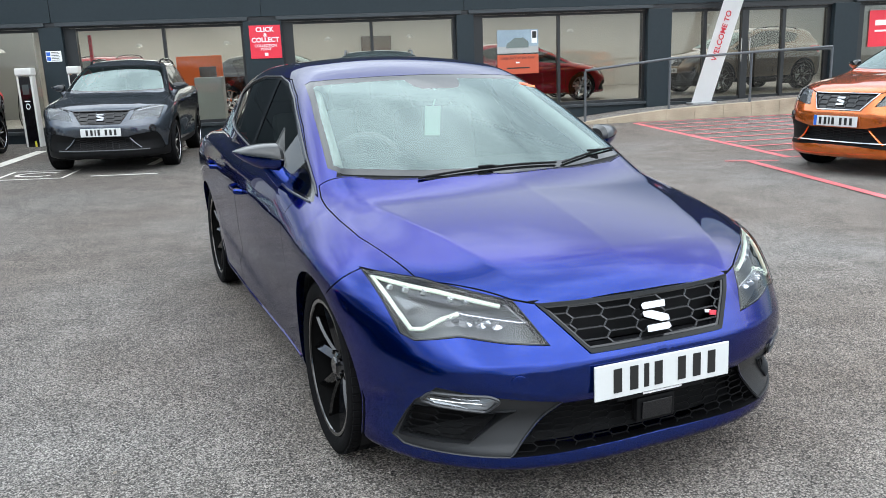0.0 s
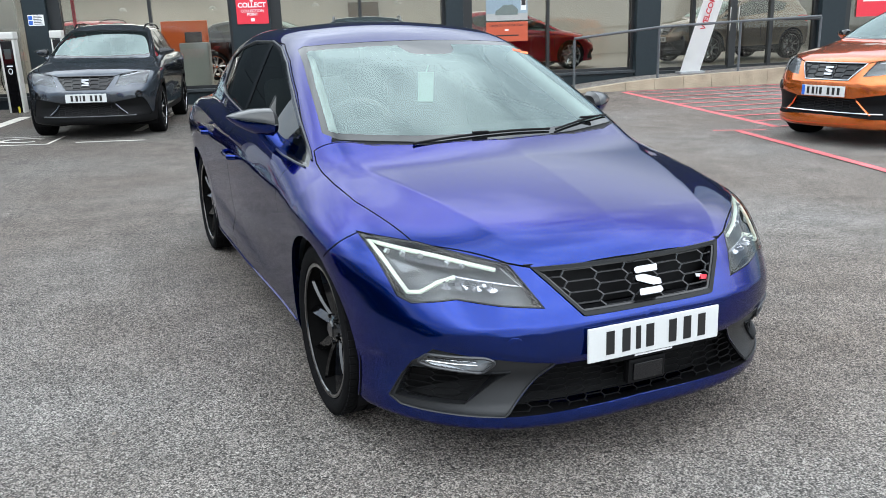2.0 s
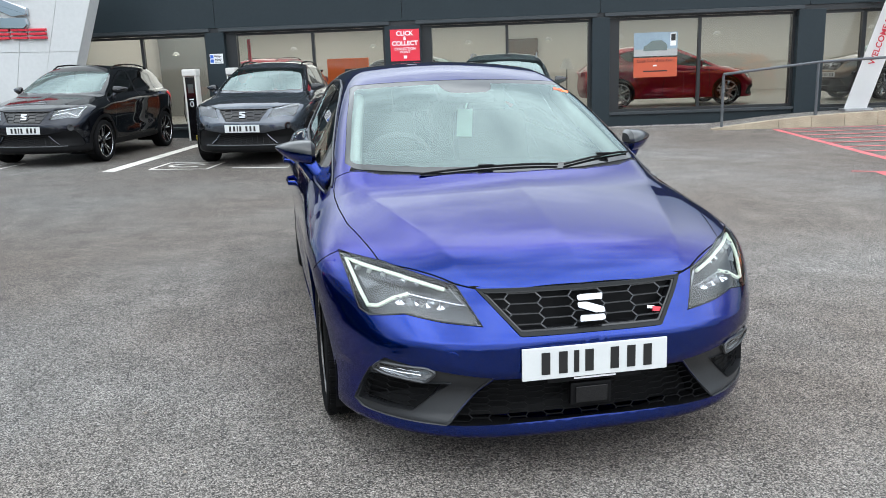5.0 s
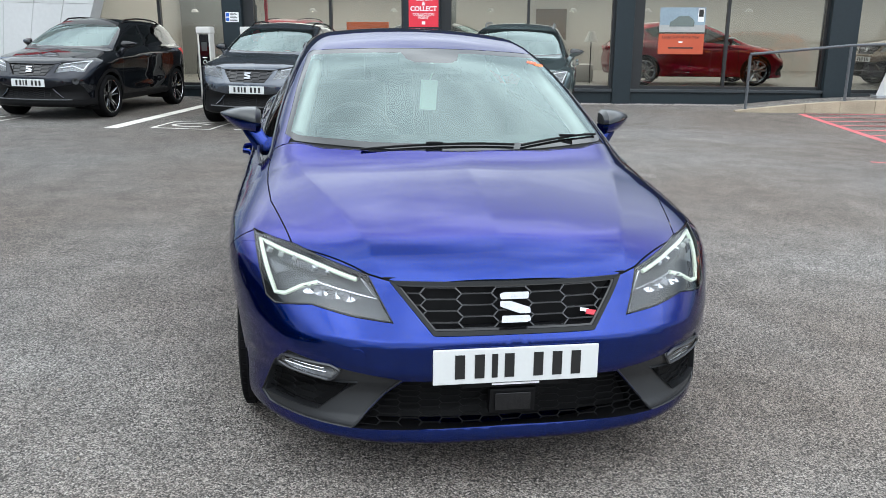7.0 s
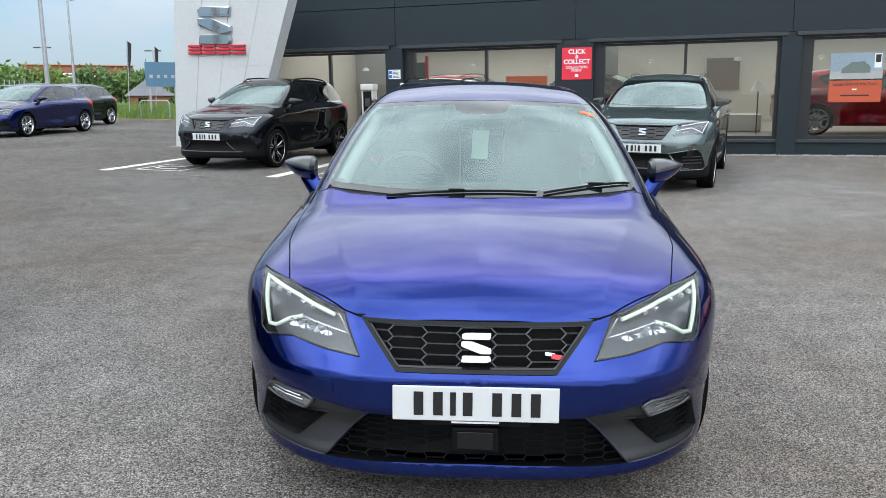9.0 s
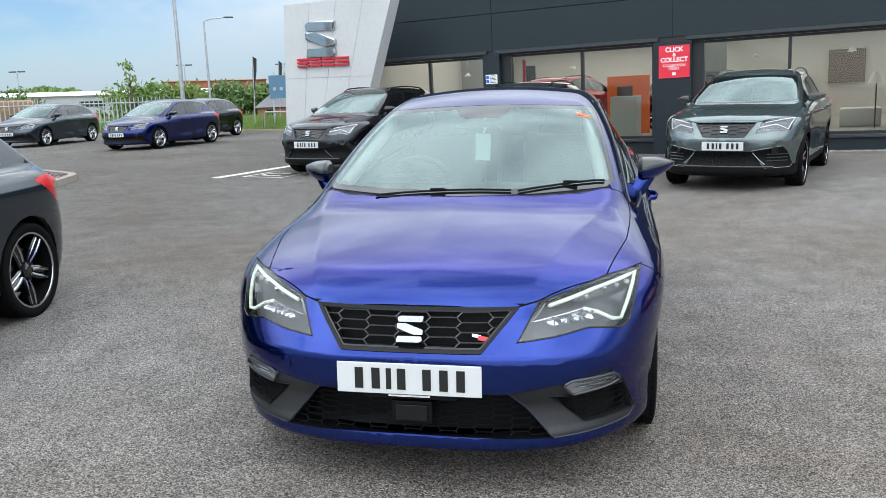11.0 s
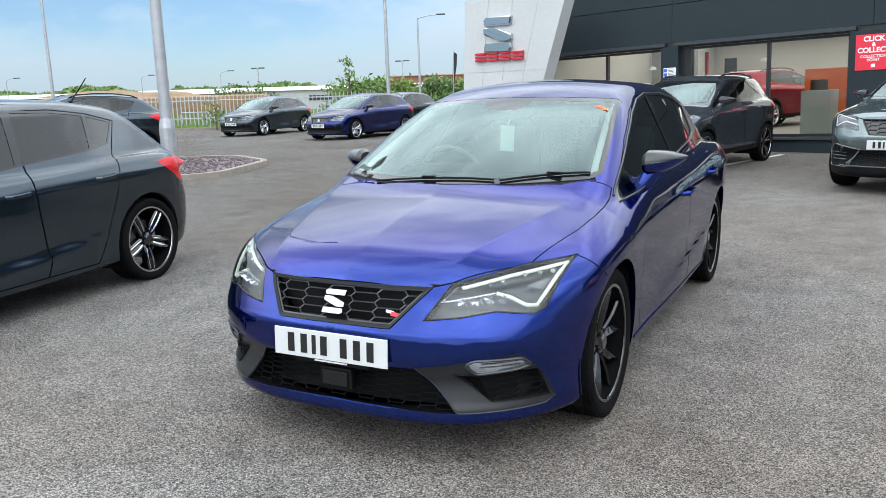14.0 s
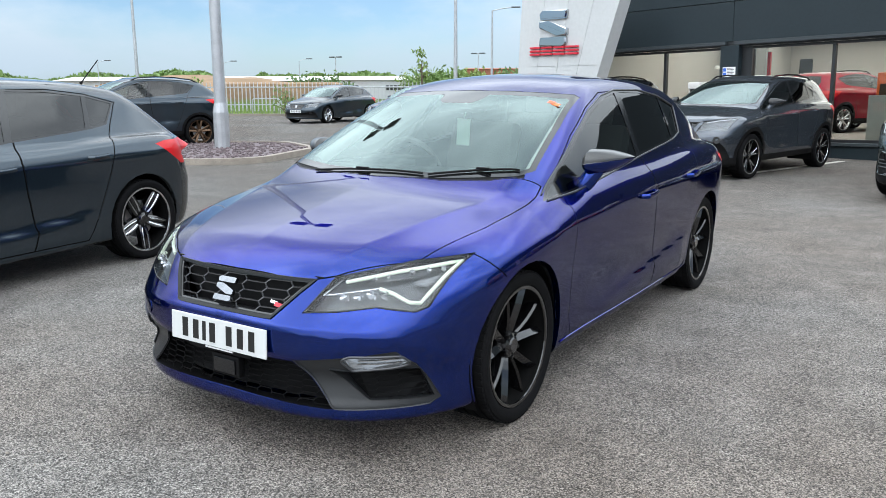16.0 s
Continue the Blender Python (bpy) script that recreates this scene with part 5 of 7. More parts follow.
# front: lower mouth, fog pods
part("mouth_backing", add_prism(bmesh.new(), grown(MOUTH, 0.01), lambda a, b: (a, 0.09 + 0.28 * a * a, b), 0.02, (0, 1, 0)), BLACK_PLASTIC, hero)
part("lower_grille", lattice(sk, grown(MOUTH, -0.006), 0.038, 0.026, 0.0215, 0.0022, 0.016), BLACK_PLASTIC, hero, "black honeycomb lower grille")
wall_round(sk, MOUTH, 0.12, BLACK_PLASTIC, hero, "mouth_edge")
bm = bmesh.new()
add_box(bm, (0, 0.022, 0.315), (0.15, 0.03, 0.085), None, 0.008)
rad = part("sensor_frame", bm, BLACK_PLASTIC, hero, "black square radar sensor")
part("sensor_face", box((0, 0.004, 0.315), (0.115, 0.006, 0.058), None, 0.002), BLACK_GLOSS, rad)
for sgn in (1, -1):
    on = (lambda c: c.x > 0) if sgn > 0 else (lambda c: c.x < 0)
    sp = (lambda p: p) if sgn > 0 else mirrored
    pod = sk.take("pod", "fog_surround", GREY_PLASTIC, hero, "matt dark grey bumper corner trim", on, shift=-0.007)
    rim_round(sk, sp(POD), 0.004, GREY_PLASTIC, pod, "pod_edge", lift=-0.004)
    wall_round(sk, sp(INSET), 0.05, GREY_PLASTIC, pod, "inset_wall")
    pts = dense(sp(INSET), 0.05)
    p = sk.front_y(pts)
    nrm = sk.normal(p)
    bm = bmesh.new()
    bm.faces.new([bm.verts.new(q) for q in p - nrm * 0.048])
    part("inset_back", bm, BLACK_PLASTIC, pod)
    part("inset_mesh", lattice(sk, grown(sp(INSET), -0.004), 0.038, 0.026, 0.022, 0.0022, 0.03), BLACK_PLASTIC, pod)
    fp = dense(rounded(sp(FOG), 0.012, 3), 0.03)
    p = sk.front_y(fp)
    nrm = sk.normal(p)
    bm = bmesh.new()
    add_strip(bm, p + nrm * 0.004, p - nrm * 0.03)
    zs_ = p[:, 2:3]
    bm.faces.new([bm.verts.new(q) for q in p - nrm * (0.003 + 0.026 * (zs_ - zs_.min()) / (zs_.max() - zs_.min()))])
    fog = part("fog_lamp", bm, LAMP_WHITE, pod, "slim clear fog lamp in a black bezel", smooth=False)
    bm = bmesh.new()
    bm.faces.new([bm.verts.new(q) for q in p + nrm * 0.001])
    part("fog_lens", bm, LENS_CLEAR, fog).visible_shadow = False
    fl = part("fog_bezel", tube(p + nrm * 0.003, 0.005, 6, True, 1.0, (0, 1, 0)), SATIN_GREY, fog, smooth=True)
    for k in range(2):
        z = 0.398 + k * 0.014
        q = sk.front_y([(sgn * (0.575 + 0.006 * k), z), (sgn * 0.64, z + 0.001), (sgn * 0.70, z + 0.003)])
        part("fog_rib", tube(q + np.array((0, 0.005, 0)), 0.0025, 5), CHROME, fog)
    # headlamp
    lens = sk.take("lamp", "headlamp", LENS_CLEAR, hero, "clear angular headlamp with lit white light strip", on)
    lens.visible_shadow = False
    sk.take("lamp", "lamp_housing", LAMP_HOUSING, lens, "", on, shift=-0.05)
    wall_round(sk, sp(LAMP), 0.05, BLACK_GLOSS, lens, "lamp_wall")
    rim_round(sk, sp(LAMP), 0.003, BLACK_GLOSS, lens, "lamp_edge", lift=-0.001)

    def lamp_line(pts, r, sink, material, name, flat=1.0):
        q = sk.front_y(dense([(sgn * a, b) for a, b in pts], 0.02, False))
        q = q - sk.normal(q) * sink
        return part(name, tube(q, r, 6, False, flat, (0, 1, 0)), material, lens, smooth=True)

    lamp_line([(0.478, 0.681), (0.63, 0.718), (0.784, 0.744), (0.760, 0.668), (0.735, 0.611), (0.704, 0.615), (0.650, 0.646), (0.599, 0.662)], 0.0072, 0.014, LED_WHITE, "light_strip", 1.0)
    lamp_line([(0.599, 0.662), (0.420, 0.634), (0.462, 0.684)], 0.003, 0.012, LAMP_SILVER, "chrome_line")
    rng = random.Random(4)
    for cx, cz in ((0.494, 0.629), (0.538, 0.633), (0.580, 0.637), (0.618, 0.637)):
        q = Vector(sk.front_y([(sgn * cx, cz)])[0]) + Vector((0, 0.016, -0.004))
        bm = bmesh.new()
        for k in range(9):
            a0 = k * 0.698 + rng.uniform(-0.2, 0.2)
            hub = q + Vector((rng.uniform(-0.004, 0.004), 0.012, rng.uniform(-0.004, 0.004)))
            tri = [hub, q + Vector((math.cos(a0) * 0.026, rng.uniform(-0.006, 0.006), math.sin(a0) * 0.017)), q + Vector((math.cos(a0 + 0.55) * 0.026, rng.uniform(-0.006, 0.006), math.sin(a0 + 0.55) * 0.017))]
            bm.faces.new([bm.verts.new(v) for v in tri])
        part("reflector", bm, LAMP_SILVER, lens, "faceted silver reflector")
    for cx, cz in ((0.663, 0.704), (0.708, 0.708), (0.745, 0.712), (0.60, 0.688), (0.56, 0.684)):
        q = sk.front_y([(sgn * cx, cz)])[0]
        part("crystal", box((q[0], q[1] + 0.03, q[2]), (0.018, 0.014, 0.016), Euler((0.3, 0.4, cx * 9)).to_matrix(), 0.003), LAMP_SILVER, lens)
    blk = [(0.678, 0.672), (0.745, 0.690), (0.724, 0.655)]
    q = sk.front_y([(sgn * a, b) for a, b in blk])
    bm = bmesh.new()
    bm.faces.new([bm.verts.new(v + np.array((0, 0.03, 0))) for v in q])
    part("lamp_block", bm, LAMP_PALE, lens)
    dark = [(0.47, 0.668), (0.60, 0.700), (0.72, 0.722), (0.70, 0.690), (0.60, 0.672)]
    q = sk.front_y([(sgn * a, b) for a, b in dark])
    bm = bmesh.new()
    bm.faces.new([bm.verts.new(v + np.array((0, 0.038, 0))) for v in q])
    part("lamp_tray", bm, SATIN_GREY, lens)
    mirror_pod(hero, sgn, (0.815, 1.56, 0.960), 0.188, (0.095, 0.128), MIRROR_CAP, HERO_BLUE)
    part("sill_edge", tube(sk.side_x([(1.19 + 0.093 * k, 0.236 + 0.0005 * k) for k in range(21)], sgn), 0.006, 6), HERO_BLUE, hero, smooth=True)
    # tow eye cap
q = sk.front_y([(-0.481, 0.471)])[0]
nv = Vector(sk.normal([q])[0])
cap = part("tow_cap", add_lathe(bmesh.new(), [(0.0, 0.026), (0.002, 0.026), (0.0025, 0.024), (0.0025, 0.0001)], "z", 28), HERO_BLUE, hero, smooth=True)
cap.matrix_basis = Matrix.Translation(q) @ nv.to_track_quat("Z", "Y").to_matrix().to_4x4()

# wipers
for a, b, c in (((-0.40, 1.0), (-0.10, 1.0), (0.24, 1.012)), ((0.27, 1.01), (0.45, 1.09), (0.655, 1.18))):
    p = sk.top_z(dense([a, b, c], 0.05, False)) + np.array((0, 0, 0.008))
    wp = part("wiper", tube(p, 0.005, 6), BLACK_PLASTIC, hero, "black windscreen wiper", smooth=True)
    m = Vector(p[len(p) // 2])
    part("wiper_arm", box(m + Vector((0, 0, 0.007)), (0.07, 0.018, 0.010), None, 0.003), BLACK_PLASTIC, wp)

# cabin
dash = bmesh.new()
add_box(dash, (0, 1.50, 0.84), (1.42, 0.55, 0.22), Matrix.Rotation(radians(-4), 3, "X"), 0.06)
add_box(dash, (-0.37, 1.66, 0.955), (0.40, 0.22, 0.07), None, 0.03)
part("dashboard", dash, CABIN_DARK, hero, "dark soft dashboard", smooth=True)
part("cabin_floor", box((0, 2.5, 0.32), (1.4, 2.6, 0.05)), CABIN_DARK, hero)
for x in (-0.37, 0.37):
    seat(hero, x, 2.30, 0.52, CABIN_SOFT)
for x in (-0.38, 0.38):
    seat(hero, x, 3.10, 0.55, CABIN_DARK)
sw = part("steering_wheel", add_lathe(bmesh.new(), [(0.016 * math.cos(a), 0.185 + 0.016 * math.sin(a)) for a in (i * math.pi / 4 for i in range(8))], "y", 36, True), CABIN_SOFT, hero, "black leather steering wheel", smooth=True)
bm = add_lathe(bmesh.new(), [(-0.02, 0.06), (0.03, 0.055), (0.03, 0.0001)], "y", 20)
for a in (0, math.pi, math.pi * 1.5):
    add_box(bm, (math.cos(a) * 0.11, 0.01, math.sin(a) * 0.11), (0.13 if math.sin(a) > -0.5 else 0.04, 0.015, 0.03 if math.sin(a) > -0.5 else 0.13))
part("wheel_hub", bm, CABIN_SOFT, sw, smooth=True)
sw.matrix_basis = Matrix.Translation((-0.37, 1.80, 0.905)) @ Matrix.Rotation(radians(22), 4, "X")
rv = part("rear_view_mirror", box((0, 1.93, 1.275), (0.24, 0.03, 0.065), None, 0.014), CABIN_DARK, hero, "black rear-view mirror", smooth=True)
part("mirror_foot", box((0, 1.80, 1.275), (0.30, 0.17, 0.03), Matrix.Rotation(radians(24), 3, "X"), 0.012), CABIN_DARK, rv)
for x0 in (-0.62, 0.62):
    part("pillar_trim", tube([(x0 * 1.045, 1.295, 0.972), (x0 * 1.0, 1.485, 1.062), (x0 * 0.955, 1.66, 1.142), (x0 * 0.895, 1.91, 1.255)], 0.034, 10), CABIN_GREY, hero, "pale grey pillar lining", smooth=True)

tag = part("price_tag", box((0, 0, 0.07), (0.083, 0.003, 0.145), None, 0.001), TAG_GREEN)
tagged(tag, "pale green card tag hanging inside the windscreen", "tag")
tag.matrix_basis = Matrix.Translation((-0.01, 1.765, 1.055)) @ Matrix.Rotation(radians(3), 4, "Y")
part("tag_hook", tube([(0, 0, 0.142), (0.01, 0, 0.175), (0.028, 0, 0.20), (0.02, 0, 0.215), (0.005, 0, 0.225), (0, 0.05, 0.235)], 0.004, 6), TAG_GREEN, tag, smooth=True)
for a, b in (((0.515, 1.288), STICKER_RED), ((0.548, 1.277), ORANGE)):
    q = sk.front_y([a], 0.6)[0]
    st = part("sticker", box((0, 0, 0), (0.045, 0.001, 0.022)), b)
    tagged(st, "small red and orange sticker on the windscreen", "sticker")
    st.matrix_basis = Matrix.Translation(q + sk.normal([q])[0] * 0.002) @ Matrix.Rotation(radians(-62), 4, "X") @ Matrix.Rotation(radians(20), 4, "Y")
sk.bm.free()


# ---------------------------------------------------------------- the other cars
def stretched(length, width, z_map, hub_f=0.83, wheelbase=2.57, tyre=0.325, square=False):
    """A body of other size and stance: the hatchback's lines drawn out piece by piece in length and height."""
    s = hatch_spec()
    if square:
        s = hatch_spec(tail_cot=0.62, tail_y=4.17, roof=curve((1.0, 1.16), (1.7, 1.36), (2.1, 1.425), (2.5, 1.447), (3.0, 1.445), (3.5, 1.425), (3.95, 1.38)))
    f0 = body_field(s)
    y0, y1 = np.array((-3.0, 0.0, 0.813, 3.45, 4.24, 9.0)), np.array((-3.0, 0.0, hub_f, hub_f + wheelbase, length, length + 4.76))
    z0, z1 = np.array([-1.0] + [a for a, b in z_map] + [3.0]), np.array([-1.0] + [b for a, b in z_map] + [3.0 + z_map[-1][1] - z_map[-1][0]])
    k = width / 1.81

    def f(x, y, z):
        return f0(x / k, np.interp(y, y1, y0), np.interp(z, z1, z0))

    def my(y):
        return float(np.interp(y, y0, y1))

    def mz(z):
        return float(np.interp(z, z0, z1))

    s.update(length=length, hub_f=hub_f, hub_r=hub_f + wheelbase, hub_z=tyre, tyre=tyre, track=0.775 * k, ya=my(0.95), yb=my(3.4), spine_z=mz(0.55), arch=tyre + 0.04)
    return s, f, k, my, mz


class BentSkin(Skin):
    def __init__(self, s, f, fine):
        self.s, self.f, self.cell = s, f, 0.03 / fine
        v, faces = body_shell(s, f, fine)
        me = bpy.data.meshes.new("skin")
        me.from_pydata(v.tolist(), [], faces)
        self.bm = bmesh.new()
        self.bm.from_mesh(me)
        bpy.data.meshes.remove(me)
        self.lay = self.bm.faces.layers.int.new("panel")
        self.names = ["body"]


SUV_Z = [(0.165, 0.205), (0.24, 0.33), (0.45, 0.565), (0.69, 0.86), (0.95, 1.065), (1.447, 1.55)]
BIG_SUV_Z = [(0.165, 0.205), (0.24, 0.35), (0.45, 0.60), (0.69, 0.91), (0.95, 1.11), (1.447, 1.60)]
LOW_Z = [(0.165, 0.165), (0.45, 0.46), (0.70, 0.74), (0.95, 0.96), (1.447, 1.45)]


def other_car(name, label, paint_mat, at, size, fine=0.4, suv=True, alloy=None, alloy_body=None, spokes=5, splay=(0.13, 0.26), lit=True, tint=None, detail=True, spin=0.0, edge=1.0, group="", plate_blue=False, roof_mat=None, rail=None, lip=None, louvred=False, skirt=None):
    """Another car on its wheels, with its front plate at the pose at."""
    length, width, z_map, hub_f, wheelbase, tyre = size
    s, f, k, my, mz = stretched(length, width, z_map, hub_f, wheelbase, tyre, suv and name != "coupe_suv")
    car = new(name)
    tagged(car, label, "car", group)
    skn = BentSkin(s, f, fine)

    def fr(p):
        return [(a * k, mz(b)) for a, b in p]

    def sd(p):
        return [(my(a), mz(b)) for a, b in p]

    def tp(p):
        return [(a * k, my(b)) for a, b in p]

    tint = tint or SIDE_GLASS
    g = 0.004
    skn.panel(tp(BONNET), (0, 1), lambda c: c.z > mz(0.55), "bonnet", g)
    screen_zone = lambda c: my(0.85) < c.y < my(2.15) and c.z > mz(0.95)
    skn.cut(fr(SCREEN), (0, 2), screen_zone, "frit")
    skn.cut(grown(fr(SCREEN), -0.016), (0, 2), screen_zone, "screen")
    skn.panel(sd(DOOR_R), (1, 2), flank, "door_rear", g)
    skn.panel(sd(DOOR_F), (1, 2), flank, "door_front", g)
    for win in (WIN_F, WIN_R, WIN_Q):
        skn.cut(grown(sd(win), 0.014), (1, 2), flank, "trim")
    for post in (PILLAR_B, PILLAR_C):
        skn.cut(sd(post), (1, 2), flank, "trim")
    for win, nm in ((WIN_F, "glass_front"), (WIN_R, "glass_rear"), (WIN_Q, "glass_rear")):
        skn.cut(sd(win), (1, 2), flank, nm)
    if suv:
        low = [(-0.2, 0.1), (-0.2, mz(0.245)), (length + 0.2, mz(0.27)), (length + 0.2, 0.1)]
        skn.cut(low, (1, 2), lambda c: c.z < mz(0.35), "cladding")
        for hy in (s["hub_f"], s["hub_r"]):
            skn.cut(arch_ring(hy, tyre + 0.01, s["arch"] + 0.055, 20), (1, 2), lambda c: abs(c.x) > 0.45 and c.z < 0.9, "cladding")
    for sgn in (1, -1):
        sp = (lambda p: p) if sgn > 0 else mirrored
        skn.cut(sp(fr(LAMP)), (0, 2), lambda c: c.y < my(0.75), "lamp")
        skn.cut(sp(fr(POD)), (0, 2), lambda c: c.y < my(0.75), "pod")
    skn.cut(fr(GRILLE), (0, 2), lambda c: c.y < my(0.7), "grille")
    skn.cut(fr(MOUTH), (0, 2), lambda c: c.y < my(0.7), "mouth")
    for hy in (s["hub_f"], s["hub_r"]):
        skn.cut(arch_ring(hy, tyre + 0.01, s["arch"], 24), (1, 2), lambda c: abs(c.x) > 0.4 and c.z < 0.85, "void")
    skn.cut(sd([(3.60, 0.905), (3.72, 0.93), (4.24, 0.93), (4.24, 0.69), (3.90, 0.70)]), (1, 2), lambda c: c.y > my(3.5) and abs(c.x) > 0.4, "tail")
    skn.cut(fr(rear_glass), (0, 2), lambda c: c.y > my(3.4) and c.z > mz(1.0), "glass_back")
    if roof_mat is not None:
        skn.cut([(0.62 * k, my(1.9)), (0.62 * k, my(3.9)), (-0.62 * k, my(3.9)), (-0.62 * k, my(1.9))], (0, 1), lambda c: c.z > mz(1.33), "roof")
    skn.ready()
    skn.take("body", "body", paint_mat, car)
    skn.take("gap", "panel_gap", RUBBER, car, "dark shut lines", shift=-0.006)
    skn.take("bonnet", "bonnet", paint_mat, car)
    skn.take("roof", "roof", roof_mat or paint_mat, car)
    skn.take("frit", "windscreen_surround", FRIT, car)
    skn.take("cladding", "cladding", skirt or BLACK_PLASTIC, car, "" if skirt else "black plastic lower cladding", shift=0.004)
    for nm, obn, gm in (("screen", "windscreen", WIND_GLASS), ("glass_back", "rear_window", DARK_GLASS)):
        ob = skn.take(nm, obn, gm, car)
        if ob:
            ob.visible_shadow = False
    skn.take(("body", "door_front", "door_rear"), "lining", CABIN_DARK, car, "dark cabin lining", where=lambda c: my(1.15) < c.y < my(4.0) and c.z > 0.4, shift=-0.03)
    skn.take("grille", "grille", BLACK_GLOSS, car, "black grille", shift=-0.012)
    skn.take("mouth", "lower_grille", BLACK_PLASTIC, car, "black lower grille", shift=-0.012)
    part("cabin_floor", box((0, my(2.5), 0.42), (1.3 * k, 2.5, 0.06)), CABIN_DARK, car)
    part("dashboard", box((0, my(1.5), mz(0.84)), (1.36 * k, 0.5, 0.22), None, 0.05), CABIN_DARK, car)
    for x in (-0.36, 0.36):
        seat(car, x * k, my(2.30), mz(0.52), CABIN_DARK)
    if detail:
        part("grille_mesh", lattice(skn, fr(grown(GRILLE, -0.01)), 0.066, 0.046, 0.05, 0.004, 0.004), GRILLE_GREY, car, "honeycomb grille mesh")
        pb = skn.front_y(dense(fr(GRILLE), 0.04))
        part("grille_frame", tube(pb - np.array((0, 0.004, 0)), 0.008, 6, True, 1.0, (0, 1, 0)), lip or BLACK_GLOSS, car, smooth=True)
        if fine > 0.4:
            tagged(part("lower_mesh", lattice(skn, fr(grown(MOUTH, -0.01)), 0.05, 0.034, 0.03, 0.003, 0.004), BLACK_GLOSS, car, "honeycomb lower grille mesh"), kind="stuff")
        if suv:
            q = skn.front_y([(x * 0.075 * k, mz(0.232 if not skirt else 0.262)) for x in range(-8, 9)])
            part("bumper_lip", tube(q + np.array((0, -0.004, 0)), 0.014, 6, False, 0.7, (0, 1, 0)), lip or SATIN_GREY, car, "satin strip along the bumper's lower edge", smooth=True)
            for e in (-1, 1):
                q = skn.front_y([(e * 0.50 * k, mz(0.25)), (e * 0.42 * k, mz(0.31)), (e * 0.36 * k, mz(0.375))])
                part("bumper_strut", tube(q, 0.016, 6, False, 0.7, (0, 1, 0)), paint_mat, car, smooth=True)
        zb = mz(0.612)
        yb_ = skn.front_y([(0.0, zb)])[0][1]
        badge(car, (0, yb_ - 0.004, zb), 0.095, radians(-22))
    zp = mz(0.45)
    yp = skn.front_y([(0.0, zp)])[0][1]
    number_plate(car, (0, yp - 0.014, zp), blue=plate_blue)
    for sgn in (1, -1):
        on = (lambda c: c.x > 0) if sgn > 0 else (lambda c: c.x < 0)
        sp = (lambda p: p) if sgn > 0 else mirrored
        for dn, gn, gm, hy, hz in (("door_front", "glass_front", tint, 2.19, 0.80), ("door_rear", "glass_rear", DARK_GLASS, 2.99, 0.838)):
            d = skn.take(dn, "door", paint_mat, car, "", on)
            ob = skn.take(gn, "door_glass", gm, d, "", on, shift=-0.003)
            ob.visible_shadow = False
            if detail:
                handle(d, skn, my(hy), mz(hz), sgn, paint_mat)
        skn.take("trim", "window_trim", BLACK_GLOSS, car, "", on)
        skn.take("tail", "tail_lamp", TAIL_RED, car, "", on)
        lens = skn.take("lamp", "headlamp", LENS_CLEAR, car, "", on)
        lens.visible_shadow = False
        skn.take("lamp", "lamp_housing", LAMP_PALE, lens, "", on, shift=-0.035)
        wall_round(skn, sp(fr(LAMP)), 0.035, BLACK_GLOSS, lens, "lamp_wall")
        if detail:
            q = skn.front_y(dense([(sgn * a * k, mz(b)) for a, b in ((0.478, 0.681), (0.63, 0.718), (0.784, 0.744), (0.760, 0.668), (0.735, 0.611), (0.65, 0.646), (0.599, 0.662), (0.42, 0.634))], 0.03, False))
            part("light_strip", tube(q - skn.normal(q) * 0.012, 0.006, 5, False, 1.0, (0, 1, 0)), LED_BRIGHT if lit else LAMP_SILVER, lens)
        pod = skn.take("pod", "fog_surround", BLACK_PLASTIC, car, "", on, shift=-0.006)
        if louvred:
            for zl in (0.29, 0.325, 0.36):
                q = skn.front_y([(sgn * a * k, mz(zl)) for a in (0.52, 0.60, 0.68, 0.74)])
                part("louvre", tube(q - np.array((0, 0.002, 0)), 0.007, 5), SATIN_GREY, pod)
            rim_round(skn, sp(fr(POD)), 0.006, paint_mat, pod, "pod_edge", lift=0.0)
        fc = skn.front_y([(sgn * (0.66 if suv and not louvred else 0.60) * k, mz(0.475 if suv and not louvred else 0.40))])[0]
        nv = Vector(skn.normal([fc])[0])
        fog = part("fog_lamp", add_lathe(bmesh.new(), [(-0.005, 0.055), (0.012, 0.05), (0.012, 0.038), (0.0, 0.036), (-0.002, 0.0001)], "z", 20), BLACK_GLOSS, pod, smooth=True)
        fog.matrix_basis = Matrix.Translation(fc) @ nv.to_track_quat("Z", "Y").to_matrix().to_4x4()
        mirror_pod(car, sgn, (0.80 * k, my(1.46), mz(0.955)), 0.215, (0.085, 0.13), BLACK_GLOSS, paint_mat)
        if suv:
            zr = skn.top_z([(sgn * 0.52 * k, my(y)) for y in (2.05, 2.2, 2.6, 3.0, 3.4, 3.55)])
            lift = np.array((0.0, 0.035, 0.045, 0.045, 0.035, 0.0))
            zr[:, 2] += lift
            part("roof_rail", tube(zr, 0.014, 8), rail or BLACK_GLOSS, car, "satin roof rail", smooth=True)
        for hy in (s["hub_f"], s["hub_r"]):
            wheel(car, (sgn * s["track"], hy, tyre), sgn, tyre, tyre - (0.066 if fine > 0.55 else 0.078), 0.21, spokes, splay, alloy_body or BLACK_ALLOY, alloy, disc=detail, tread=fine > 0.55, spin=spin, edge=edge)
            bm = bmesh.new()
            rw = s["arch"] + 0.012
            add_lathe(bm, [(sgn * 0.42, 0.02), (sgn * 0.42, rw), (sgn * 0.83 * k, rw)], "x", 28, at=(0, hy, tyre + 0.01))
